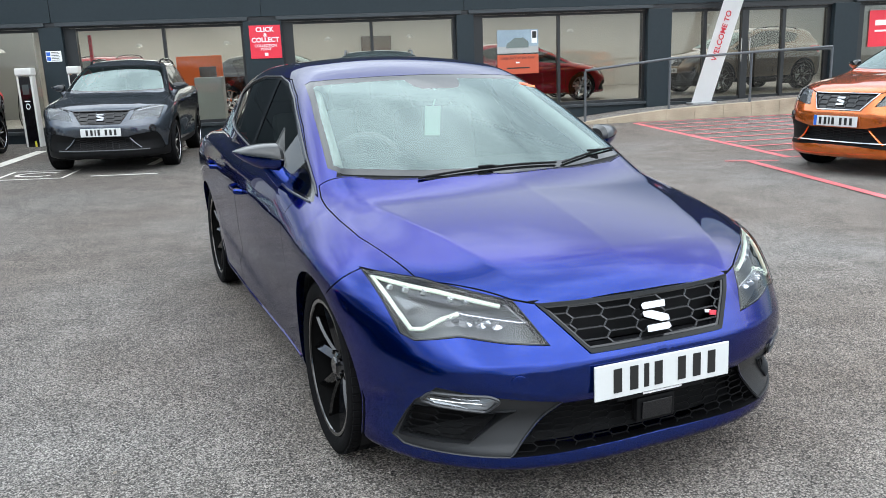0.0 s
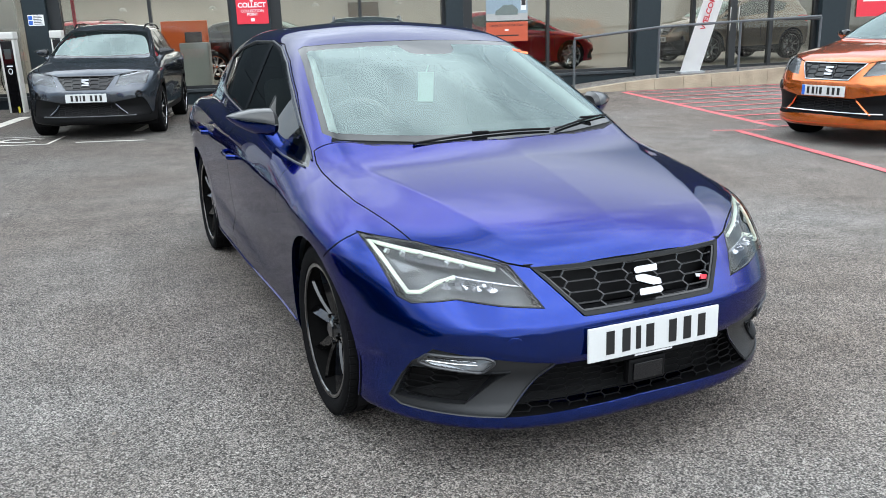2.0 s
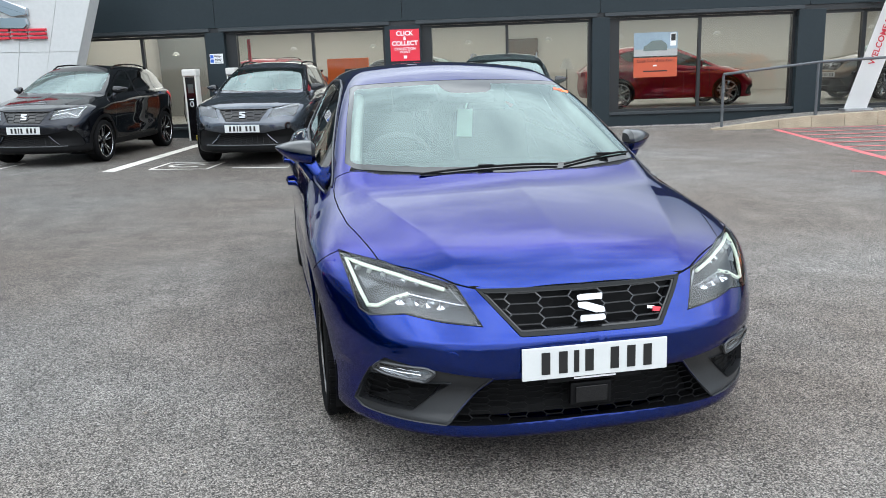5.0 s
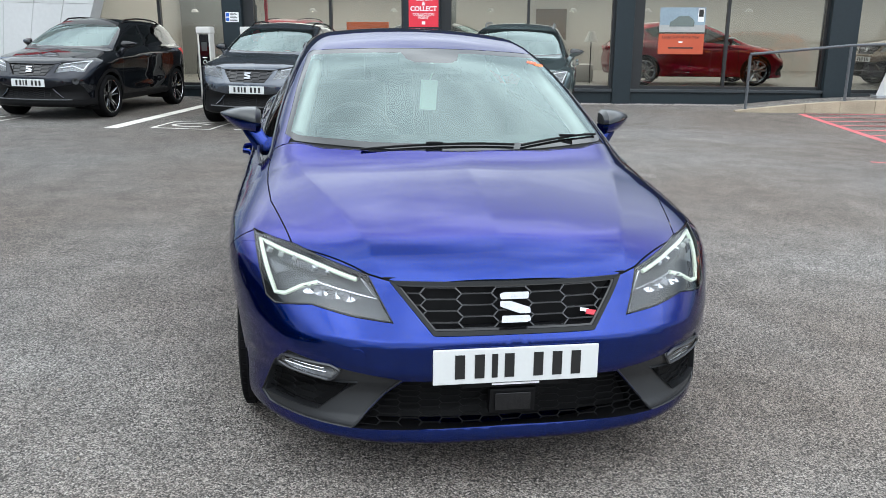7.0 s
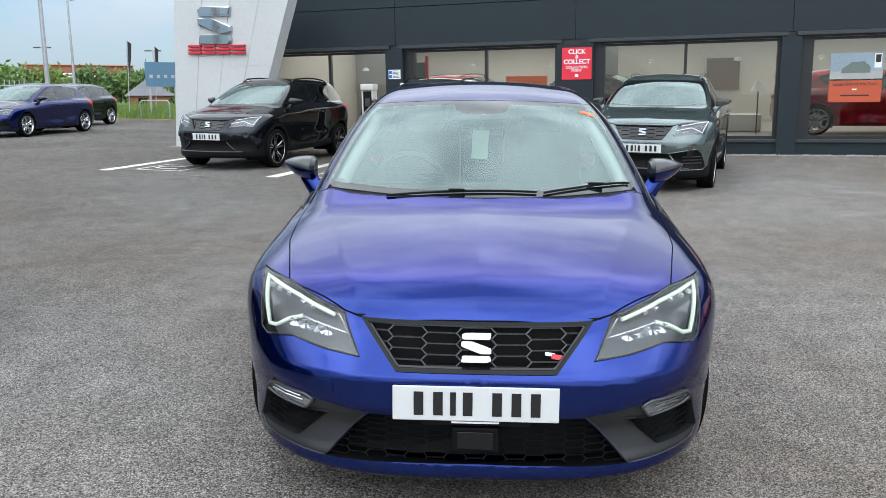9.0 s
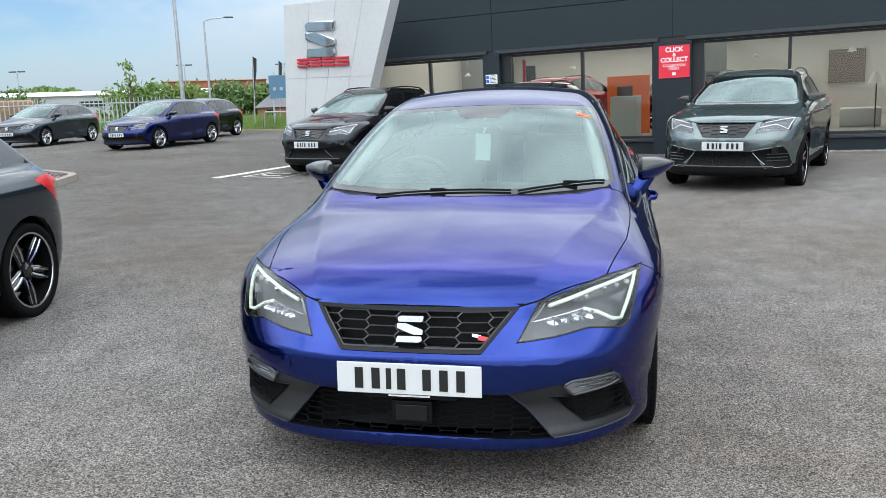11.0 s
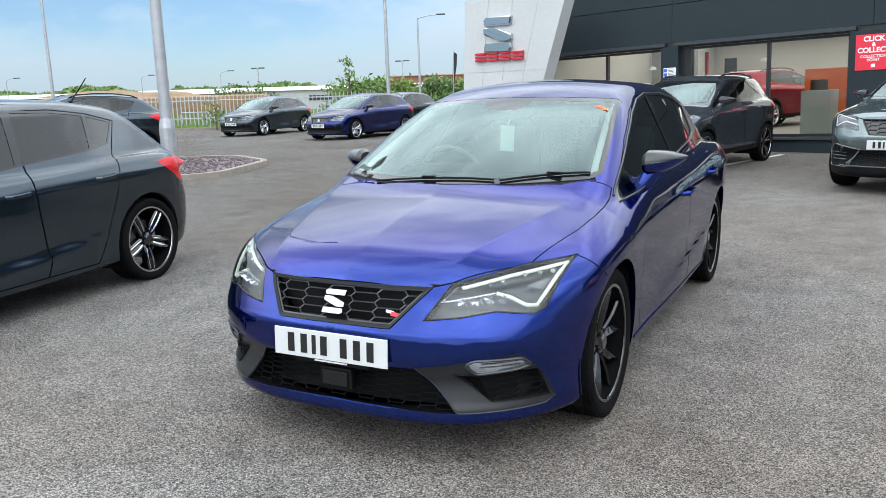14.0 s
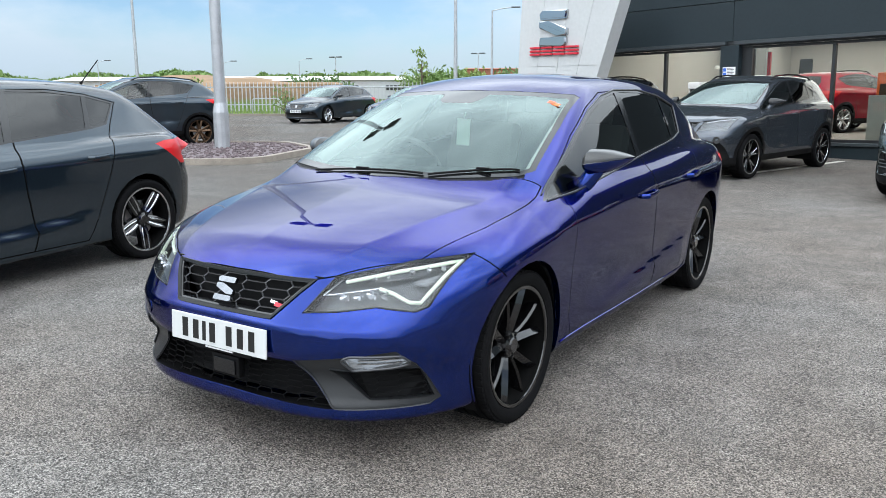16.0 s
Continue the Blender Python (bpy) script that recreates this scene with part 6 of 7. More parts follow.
            bmesh.ops.delete(bm, geom=[q for q in bm.faces if len(q.verts) > 8 and abs(q.calc_center_median().x) > 0.6], context="FACES")
            bmesh.ops.bisect_plane(bm, geom=bm.verts[:] + bm.edges[:] + bm.faces[:], plane_co=(0, 0, 0.15), plane_no=(0, 0, -1), clear_outer=True)
            part("wheel_well", bm, BLACK_PLASTIC, car)
    skn.bm.free()
    car.matrix_basis = at
    return car


GALV_RAIL = mat("rail_satin", (0.35, 0.36, 0.38), rough=0.3, metal=0.9, var=0.05)
LED_BRIGHT = mat("led_bright", (0.95, 0.97, 1.0), rough=0.3, var=0, emit=0.15)
DARK_GREY_PAINT = paint("dark_grey_paint", (0.060, 0.070, 0.086), metal=0.65, rough=0.2, coat_ior=1.62)
BLACK_PAINT = paint("black_paint", (0.014, 0.016, 0.022), metal=0.8, rough=0.16, coat_ior=1.42)
GREEN_GREY_PAINT = paint("green_grey_paint", (0.100, 0.132, 0.132), metal=0.65, rough=0.2, coat_ior=1.62)
SLATE_PAINT = paint("slate_blue_paint", (0.024, 0.038, 0.052), metal=0.8, rough=0.3, coat_ior=1.55)
ORANGE_PAINT = paint("orange_paint", (0.58, 0.13, 0.018), metal=0.7, rough=0.2)
RED_PAINT = paint("red_paint", (0.24, 0.0008, 0.018), metal=0.7, rough=0.3, coat_ior=1.35)
BEIGE_PAINT = paint("champagne_paint", (0.17, 0.13, 0.095), metal=0.7, rough=0.3)
FAR_BLUE = paint("far_blue_paint", (0.001, 0.010, 0.095), metal=0.9, rough=0.3, coat_ior=1.45)
SMALL_SUV = (4.14, 1.78, SUV_Z, 0.83, 2.566, 0.335)
LARGE_SUV = (4.36, 1.84, BIG_SUV_Z, 0.87, 2.638, 0.345)
HATCH = (4.15, 1.78, LOW_Z, 0.80, 2.564, 0.322)
LONG_HATCH = (4.37, 1.80, LOW_Z, 0.84, 2.68, 0.320)


def stand(x, y, turn, z=None):
    return pose(x, y, ground_z(x) if z is None else z, 0, 0, turn)


other_car("compact_suv", "dark grey compact suv with black roof rails, nose to the yard", DARK_GREY_PAINT, stand(-1.40, 9.95, -14), SMALL_SUV, 0.5, True, ALLOY, None, 5, (0.06, 0.2), False, group="parked compact suvs")
other_car("compact_suv", "black compact suv with lit daytime lamps", BLACK_PAINT, stand(-4.66, 10.92, -15), SMALL_SUV, 0.45, True, ALLOY, None, 5, (0.1, 0.2), True, group="parked compact suvs")
other_car("suv", "dark green-grey suv with silver roof rails and lit lamps", GREEN_GREY_PAINT, stand(2.08, 8.35, -19), LARGE_SUV, 0.5, True, ALLOY, None, 5, (0.1, 0.22), True, rail=GALV_RAIL, louvred=True)
other_car("orange_suv", "bright orange suv with a white and blue plate", ORANGE_PAINT, stand(5.88, 4.36, -85), LARGE_SUV, 0.5, True, ALLOY, None, 5, (0.1, 0.22), False, plate_blue=True, rail=GALV_RAIL, lip=CHROME, skirt=ORANGE_PAINT)
near_hatch = other_car("small_hatchback", "slate-grey small hatchback with two-tone alloy wheels", SLATE_PAINT, stand(-3.56, -1.42, 8), HATCH, 0.6, False, ALLOY, None, 5, (0.16, 0.085), False, tint=DARK_GLASS, spin=math.pi, edge=0.6)
part("roof_aerial", tube([(0.0, 3.58, 1.40), (0.0, 3.60, 1.42), (0.0, 3.78, 1.60)], [0.014, 0.006, 0.005], 6), BLACK_PLASTIC, near_hatch, "thin black rod aerial", smooth=True)
other_car("blue_hatchback", "blue five-door hatchback parked by the verge", FAR_BLUE, stand(-13.5, 18.4, -6), LONG_HATCH, 0.32, False, ALLOY, ALLOY, 5, (0.1, 0.22), False)
other_car("grey_hatchback", "dark grey long hatchback parked by the verge", SLATE_PAINT, stand(-19.0, 20.5, 3), LONG_HATCH, 0.32, False, ALLOY, ALLOY, 5, (0.1, 0.22), False)
other_car("dark_hatchback", "dark hatchback parked behind a blue one", BLACK_PAINT, stand(-14.75, 23.0, -6), HATCH, 0.28, False, ALLOY, ALLOY, 5, (0.1, 0.22), False, detail=False)
other_car("coupe_suv", "grey-blue suv with bronze wheels and black arches", SLATE_PAINT, stand(-14.8, 7.7, -20), LARGE_SUV, 0.35, True, None, BRONZE_ALLOY, 5, (0.1, 0.22), False)


# ---------------------------------------------------------------- showroom: inside
for i, (s, d, w) in enumerate(((-2.2, 5.8, 6.4), (4.3, 5.8, 6.4), (10.8, 5.8, 6.4), (17.3, 5.8, 6.4))):
    lamp = in_front(new("room_light", bpy.data.lights.new("room_light", "AREA")))
    lamp.data.shape, lamp.data.size, lamp.data.size_y = "RECTANGLE", w, 8.2
    lamp.data.energy, lamp.data.color = (240 if i == 0 else 135), (1.0, 0.98, 0.95)
    lamp.matrix_basis = FRONT @ pose(s, d, 2.86)
LAMP_GLOW = mat("fitting_glow", (1.0, 0.93, 0.78), rough=0.5, var=0, emit=5.0)
fit = part("ceiling_light", add_lathe(bmesh.new(), [(-0.02, 0.02), (-0.03, 0.05), (-0.08, 0.085), (-0.10, 0.09), (-0.095, 0.08), (-0.04, 0.04)], "z", 20, caps=False), ROOM_CEILING, smooth=True)
tagged(fit, "round warm glowing ceiling light", "ceiling light", "ceiling lights")
part("glow", add_lathe(bmesh.new(), [(-0.08, 0.078), (-0.095, 0.05), (-0.10, 0.0001)], "z", 20), LAMP_GLOW, fit)
part("ceiling_stem", tube([(0, 0, 0), (0, 0, 0.9)], 0.002, 5), ROOM_CEILING, fit)
spots = [(-0.9, 2.4), (1.0, 2.6), (3.3, 2.4), (5.2, 2.4), (6.9, 2.5), (9.2, 2.6), (12.8, 2.6), (16.5, 2.6), (-4.0, 3.0)]
fit.matrix_basis = FRONT @ pose(spots[0][0], spots[0][1], 1.98)
for s, d in spots[1:]:
    copy_thing(fit, FRONT @ pose(s, d, 1.98))


def room_thing(name, bm, material, label, category, smooth=False):
    return tagged(in_front(part(name, bm, material, smooth=smooth)), label, category)


ROOM_WHITE = mat("room_white", (0.58, 0.575, 0.55), rough=0.5, var=0.04)
ROOM_GREY = mat("room_grey", (0.26, 0.26, 0.25), rough=0.6, var=0.06)
DARK_WOOD = mat("dark_wood", (0.09, 0.05, 0.03), rough=0.45, var=0.3, scale=8)
desk = room_thing("reception_desk", fbox(0.40, 0.98, 0.95, 1.5, 0.241, 1.18, bevel=0.02), ROOM_WHITE, "pale reception desk with a raised screen", "desk")
part("desk_screen", fbox(0.5, 0.85, 1.2, 1.23, 1.181, 1.40, bevel=0.01), DARK_WOOD, desk)
room_thing("partition", fbox(-0.26, 0.78, 3.2, 3.32, 0.241, 1.66, bevel=0.01), ORANGE, "orange display wall standing in the showroom", "partition")
room_thing("partition", fbox(-5.6, -4.2, 6.0, 6.12, 0.241, 2.88), ROOM_GREY, "pale grey partition wall in the showroom", "partition")
room_thing("partition", fbox(1.6, 2.3, 5.4, 5.5, 0.241, 2.88), ROOM_GREY, "pale grey partition wall in the showroom", "partition")
room_thing("cabinet", fbox(2.9, 4.2, 6.2, 6.8, 0.241, 1.25, bevel=0.01), ROOM_WHITE, "white storage cabinet against the wall", "cabinet")
room_thing("sofa", fbox(5.0, 5.85, 3.6, 4.3, 0.241, 0.66, bevel=0.06), ROOM_WHITE, "pale upholstered bench in the showroom", "sofa", True)
fl = room_thing("floor_lamp", tube([(5.70, 3.0, 0.241), (5.70, 3.0, 1.25)], 0.015), FRAME_DARK, "floor lamp with a white cone shade", "lamp")
part("shade", add_lathe(bmesh.new(), [(1.20, 0.17), (1.45, 0.07)], "z", 20, at=(5.70, 3.0, 0), caps=False), ROOM_WHITE, fl, smooth=True)
room_thing("picture_panel", fbox(4.6, 5.6, 10.6, 10.68, 1.2, 2.2), DARK_WOOD, "dark panel on the showroom wall", "panel")
room_thing("red_post", fbox(-1.52, -1.46, 0.6, 0.66, 0.241, 2.1), SIGN_RED, "narrow red display post behind the glass", "post")
part("far_doors", fbox(-5.0, -4.6, 9.9, 9.95, 0.241, 2.3), FRAME_DARK, None)
tagged(in_front(bpy.data.objects["far_doors"]), "dark framed glass doors at the back of the showroom", "door", kind="structure")

ROOM_Z = 0.241


def in_room(s, d, turn):
    return FRONT @ pose(s, d, ROOM_Z, 0, 0, turn)


other_car("red_hatchback", "glossy dark red hatchback on show behind the glass", RED_PAINT, in_room(10.15, 3.25, 94), HATCH, 0.36, False, None, ALLOY, 5, (0.1, 0.22), False)
other_car("champagne_suv", "champagne beige suv on show behind the entrance", BEIGE_PAINT, in_room(12.0, 2.9, -78), LARGE_SUV, 0.34, True, ALLOY, None, 5, (0.1, 0.22), False)
other_car("red_suv", "dark red suv deep inside the showroom", RED_PAINT, in_room(-1.6, 8.6, 165), SMALL_SUV, 0.28, True, None, ALLOY, 5, (0.1, 0.22), False, detail=False)
other_car("black_hatchback", "black hatchback inside the showroom", BLACK_PAINT, in_room(4.3, 3.9, 75), HATCH, 0.28, False, None, ALLOY, 5, (0.1, 0.22), False, detail=False)


# ---------------------------------------------------------------- signs with lettering
def lettering(text, size, material, parent, at, turn=(90, 0, 0), align="CENTER", name="lettering", bold=0.0):
    cu = bpy.data.curves.new(name, "FONT")
    cu.body, cu.size, cu.align_x, cu.align_y = text, size, align, "CENTER"
    cu.extrude, cu.offset = 0.001, bold
    cu.materials.append(material)
    me = bpy.data.meshes.new_from_object(bpy.data.objects.new("tmp", cu))
    ob = new(name, me)
    ob.parent = parent
    ob.matrix_basis = pose(*at, *turn)
    return ob


cc = room_thing("collection_sign", fbox(1.69, 2.30, -0.086, -0.072, 1.51, 2.15, bevel=0.003), SIGN_RED, "red collection point sign with white words", "sign")
for txt, size, z, bold in (("CLICK", 0.125, 2.065, 0.004), ("&", 0.10, 1.965, 0.004), ("COLLECT", 0.125, 1.865, 0.004), ("COLLECTION", 0.072, 1.755, 0.001), ("POINT", 0.072, 1.69, 0.001)):
    lettering(txt, size, SIGN_WHITE, cc, (1.995, -0.0885, z), bold=bold)
part("mark", fbox(1.96, 2.03, -0.090, -0.0865, 1.56, 1.62), SIGN_WHITE, cc)
ps = room_thing("parking_sign", fbox(-2.15, -1.87, -0.082, -0.071, 1.60, 1.80, bevel=0.002), SIGN_WHITE, "small white parking sign with blue panels", "sign")
for z in (1.655, 1.745):
    part("blue_panel", fbox(-2.14, -2.07, -0.085, -0.0825, z - 0.035, z + 0.035), BAND_BLUE, ps)
for k in range(6):
    part("print_bar", fbox(-2.05, -1.90 - 0.02 * (k % 2), -0.085, -0.0825, 1.625 + k * 0.029, 1.636 + k * 0.029), INK_BLACK, ps)

POSTER_SKY = mat("poster_sky", (0.26, 0.34, 0.40), rough=0.5, var=0.15, scale=2)
POSTER_GROUND = mat("poster_ground", (0.38, 0.38, 0.37), rough=0.5, var=0.1, scale=3)
POSTER_ORANGE = mat("poster_orange", (0.50, 0.085, 0.035), rough=0.5, var=0.05, scale=4)
po = room_thing("poster", fbox(6.770, 7.670, 0.110, 0.116, 1.42, 1.90), POSTER_SKY, "hanging poster of a dark car over an orange panel", "poster")
part("poster_panel", fbox(6.770, 7.670, 0.110, 0.116, 0.99, 1.39), POSTER_ORANGE, po)
part("poster_road", fbox(6.770, 7.670, 0.107, 0.1095, 1.42, 1.56), POSTER_GROUND, po)
car_shape = [(6.960, 1.53), (6.980, 1.62), (7.050, 1.66), (7.140, 1.73), (7.340, 1.74), (7.430, 1.67), (7.460, 1.62), (7.450, 1.53)]
part("poster_car", add_prism(bmesh.new(), car_shape, lambda a, b: (a, 0.1035, b), 0.003, (0, 1, 0)), GREEN_GREY_PAINT, po)
part("poster_badge", fbox(7.520, 7.640, 0.1035, 0.1068, 1.62, 1.88), SIGN_WHITE, po)
part("badge_print", fbox(7.535, 7.625, 0.0995, 0.1030, 1.72, 1.86), INK_BLACK, po)
lettering("Large SUV of the Year.", 0.082, INK_BLACK, po, (7.220, 0.1070, 1.325))
part("print_bar", fbox(7.170, 7.250, 0.1060, 0.1090, 1.21, 1.24), SIGN_WHITE, po)
part("print_bar", fbox(6.970, 7.470, 0.1060, 0.1090, 1.10, 1.125), INK_BLACK, po)
p2 = room_thing("poster", fbox(15.45, 16.5, 0.110, 0.116, 1.25, 2.05), SIGN_RED, "red hanging poster with white print bars", "poster")
part("print_bar", fbox(15.6, 16.0, 0.1060, 0.1090, 1.72, 1.84), SIGN_WHITE, p2)
part("print_bar", fbox(15.6, 16.2, 0.1060, 0.1090, 1.58, 1.62), SIGN_WHITE, p2)

banner = in_front(new("banner"))
tagged(banner, "leaning white welcome banner with red words on a metal foot", "banner")
B0, B1, BW, BD = Vector((10.93, -0.42, 0.235)), Vector((11.72, -0.42, 2.75)), 0.46, 0.012
bm = bmesh.new()
bq = [bm.verts.new(B0), bm.verts.new(B0 + Vector((BW, 0, 0))), bm.verts.new(B1 + Vector((BW, 0, 0))), bm.verts.new(B1)]
bm.faces.new(bq)
bmesh.ops.solidify(bm, geom=bm.faces[:], thickness=BD)
part("cloth", bm, SIGN_WHITE, banner)
lean = math.degrees(math.atan2(B1.z - B0.z, B1.x - B0.x))
mid = B0.lerp(B1, 0.63) + Vector((BW * 0.45, -0.016, 0))
lettering("WELCOME TO", 0.165, LETTER_RED, banner, tuple(mid - (B1 - B0).normalized() * 0.22), (90, -lean, 0), bold=0.003)
for k in range(4):
    c = B0.lerp(B1, 0.915 + 0.035 * k) + Vector((BW * 0.45, -0.016, 0))
    ob = part("print_bar", box((0, 0, 0), (0.07, 0.004, 0.15), None), LETTER_RED, banner)
    ob.matrix_basis = Matrix.Translation(c) @ Matrix.Rotation(radians(-lean), 4, "Y")
part("foot", fbox(10.9, 11.45, -0.55, -0.25, 0.19, 0.235, bevel=0.004), GALV, banner)

alarm = room_thing("alarm_box", add_prism(bmesh.new(), [(2.09 + 0.13 * math.cos(a), 3.27 + 0.13 * math.sin(a)) for a in (math.pi / 6 + k * math.pi / 3 for k in range(6))], lambda a, b: (a, -0.07, b), 0.07, (0, 1, 0)), SIGN_WHITE, "white six-sided alarm box on the cladding", "alarm")
part("alarm_face", fbox(2.05, 2.13, -0.075, -0.0705, 3.23, 3.31), GALV, alarm)

# sign slab: badge shape and plain red letter shapes
lx = -6.66
for k in range(4):
    w = 0.31 if k < 3 else 0.33
    bm = bmesh.new()
    for z in (2.09, 2.165, 2.24):
        add_box(bm, (lx + w / 2, -0.035, z), (w, 0.07, 0.045), None, 0.006)
    part("letter_shape", bm, LETTER_RED, totem, "red raised letter shape of plain bars")
    lx += w + 0.045
BADGE_TOP = [(-0.46, 0.25), (0.46, 0.25), (0.5, 0.5), (-0.36, 0.5), (-0.5, 0.43)]
BADGE_MID = [(-0.5, 0.02), (0.14, -0.21), (0.5, -0.21), (0.5, -0.02), (-0.14, 0.21), (-0.5, 0.21)]
for shape in (BADGE_TOP, BADGE_MID, [(-a, -b) for a, b in BADGE_TOP]):
    bm = bmesh.new()
    add_prism(bm, rounded([(-5.98 + 0.82 * a, 2.66 + 0.78 * b) for a, b in shape], 0.03, 3), lambda a, b: (a, -0.09, b), 0.09, (0, 1, 0))
    bmesh.ops.bevel(bm, geom=[e for e in bm.edges if abs(e.verts[0].co.y + 0.09) < 1e-4 and abs(e.verts[1].co.y + 0.09) < 1e-4], offset=0.03, segments=2, affect="EDGES")
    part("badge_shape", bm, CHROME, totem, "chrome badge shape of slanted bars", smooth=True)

# ---------------------------------------------------------------- charging posts
chg = in_front(new("charging_post"))
tagged(chg, "white and black electric charging post", "charging post", "charging posts")
part("frame", fbox(-0.19, -0.14, -0.14, 0.14, -0.1, 1.36, bevel=0.01), ROOM_WHITE, chg)
part("frame", fbox(0.14, 0.19, -0.14, 0.14, -0.1, 1.36, bevel=0.01), ROOM_WHITE, chg)
part("front_panel", fbox(-0.139, 0.139, -0.135, 0.13, -0.1, 1.34, bevel=0.005), BLACK_GLOSS, chg)
part("cap", fbox(-0.21, 0.21, -0.17, 0.17, 1.361, 1.50, bevel=0.03), ROOM_WHITE, chg)
part("screen", fbox(-0.08, 0.08, -0.139, -0.1355, 1.02, 1.20), mat("charger_screen", (0.05, 0.06, 0.06), rough=0.1, var=0), chg)
part("ring_mark", add_lathe(bmesh.new(), [(-0.1395, 0.055), (-0.1395, 0.04), (-0.1355, 0.04), (-0.1355, 0.055)], "y", 20, True, (0, 0, 0.80)), SIGN_WHITE, chg)
part("print_bar", fbox(-0.07, 0.07, -0.139, -0.1355, 0.885, 0.905), SIGN_WHITE, chg)
part("sticker", fbox(0.03, 0.08, -0.139, -0.1355, 0.05, 0.16), mat("sticker_yellow", (0.75, 0.62, 0.05), rough=0.5, var=0), chg)
part("cable", tube([(-0.2, -0.02, 1.1), (-0.27, -0.03, 0.9), (-0.30, -0.03, 0.6), (-0.26, -0.03, 0.45), (-0.2, -0.02, 0.55)], 0.014, 8), RUBBER, chg, smooth=True)
chg.matrix_basis = FRONT @ pose(-2.40, -0.62, 0.0) @ Matrix.Diagonal((0.70, 0.85, 1, 1))
copy_thing(chg, FRONT @ pose(-1.54, -0.62, 0.0) @ Matrix.Diagonal((0.70, 0.85, 1, 1)))

# ---------------------------------------------------------------- painted lines
flat_strip("bay_line", [(-3.34, 9.95), (-2.34, 14.0)], 0.20, LINE_WHITE, "worn cream parking bay line", group="bay lines")
flat_strip("bay_line", [(-6.42, 10.75), (-5.42, 14.8)], 0.20, LINE_WHITE, "worn cream parking bay line", group="bay lines")
flat_strip("bay_line", [(-0.76, 10.7), (0.43, 14.4)], 0.12, LINE_WHITE, "worn cream parking bay line", group="bay lines")
flat_strip("bay_line", [(-1.60, 9.80), (-0.75, 9.60)], 0.07, LINE_WHITE, "worn cream parking bay line", group="bay lines")
U, V = Vector((0.968, -0.252)), Vector((0.252, 0.968))
for o in (Vector((-2.78, 10.02)), Vector((-5.95, 10.95))):
    ring = [o + U * (0.42 + 0.42 * math.cos(a)) * 1.0 + V * (0.42 + 0.42 * math.sin(a)) for a in (k * math.pi / 8 for k in range(17))]
    sq = [o + U * a + V * b for a, b in ((0, 0), (0.86, 0), (0.86, 0.86), (0, 0.86), (0, 0))]
    flat_strip("bay_symbol", [tuple(p) for p in sq], 0.06, LINE_WHITE, "white painted charging bay symbol", group="bay symbols")
    inn = [o + U * (0.43 + 0.27 * math.cos(a)) + V * (0.43 + 0.2 * math.sin(a)) for a in (0.6 + k * math.pi / 7 for k in range(12))]
    flat_strip("bay_symbol", [tuple(p) for p in inn], 0.07, LINE_WHITE, "white painted charging bay symbol", lift=0.008, group="bay symbols")
TL, BR = Vector((8.36, 11.12)), Vector((6.70, 5.72))
flat_strip("red_line", [tuple(TL), tuple(BR)], 0.11, LINE_RED, "faded red edge line of a hatched area", group="red lines")
for k in range(10):
    p = TL.lerp(BR, k / 9)
    flat_strip("red_line", [tuple(p + U * 0.06), tuple(p + U * 5.2)], 0.075, LINE_RED, "faded red hatching line", lift=0.008, group="red lines")
flat_strip("red_line", [(5.84, 5.95), (6.38, 5.58)], 0.06, LINE_RED, "faded red bay corner mark", group="red lines")
flat_strip("red_line", [(6.04, 5.72), (5.22, 3.23), (4.6, 1.4)], 0.10, LINE_RED, "faded red bay line", lift=0.008, group="red lines")

# white stone chips along the showroom's foot
bm = bmesh.new()
rnd = random.Random(4)
for _ in range(900):
    s, d = rnd.uniform(2.0, 10.0), -abs(rnd.gauss(0, 0.09)) - 0.03
    q = FRONT @ Vector((s, d, 0))
    r = rnd.uniform(0.008, 0.02)
    bmesh.ops.create_icosphere(bm, subdivisions=1, radius=r, matrix=Matrix.Translation((q.x, q.y, ground_z(q.x) + r * 0.5)))
chips = part("gravel", bm, mat("pale_chips", (0.36, 0.33, 0.31), rough=0.8, var=0.5, scale=30))
tagged(chips, "loose pale stone chips along the showroom foot", "gravel", kind="stuff")
bm = bmesh.new()
for _ in range(500):
    x, y = rnd.uniform(-6, 7), rnd.uniform(-3, 9)
    r = rnd.uniform(0.003, 0.007)
    bmesh.ops.create_icosphere(bm, subdivisions=1, radius=r, matrix=Matrix.Translation((x, y, ground_z(x) + r * 0.3)))
tagged(part("grit", bm, KERB_STONE), "loose pale grit on the asphalt", "grit", kind="stuff")

# ---------------------------------------------------------------- kerbed island with lamp post
island = new("kerb_island")
tagged(island, "low kerbed island filled with slate chips", "island", kind="structure")
OUT = rounded([(-9.3, 7.3), (-8.35, 8.3), (-9.25, 10.9), (-11.2, 12.0), (-13.6, 10.6), (-12.2, 7.6)], 0.5, 4)
INN = grown(OUT, -0.15)
bm = bmesh.new()
n = len(OUT)
lo = [bm.verts.new((x, y, -0.02)) for x, y in OUT]
hi = [bm.verts.new((x, y, 0.11)) for x, y in grown(OUT, -0.015)]
ii = [bm.verts.new((x, y, 0.11)) for x, y in INN]
jj = [bm.verts.new((x, y, 0.02)) for x, y in INN]
for a, b in ((lo, hi), (hi, ii), (ii, jj)):
    for k in range(n):
        bm.faces.new((a[k], a[(k + 1) % n], b[(k + 1) % n], b[k]))
part("kerb", bm, KERB_STONE, island)
bm = bmesh.new()
bm.faces.new([bm.verts.new((x, y, 0.075)) for x, y in INN])
part("bed", bm, CHIPS, island)
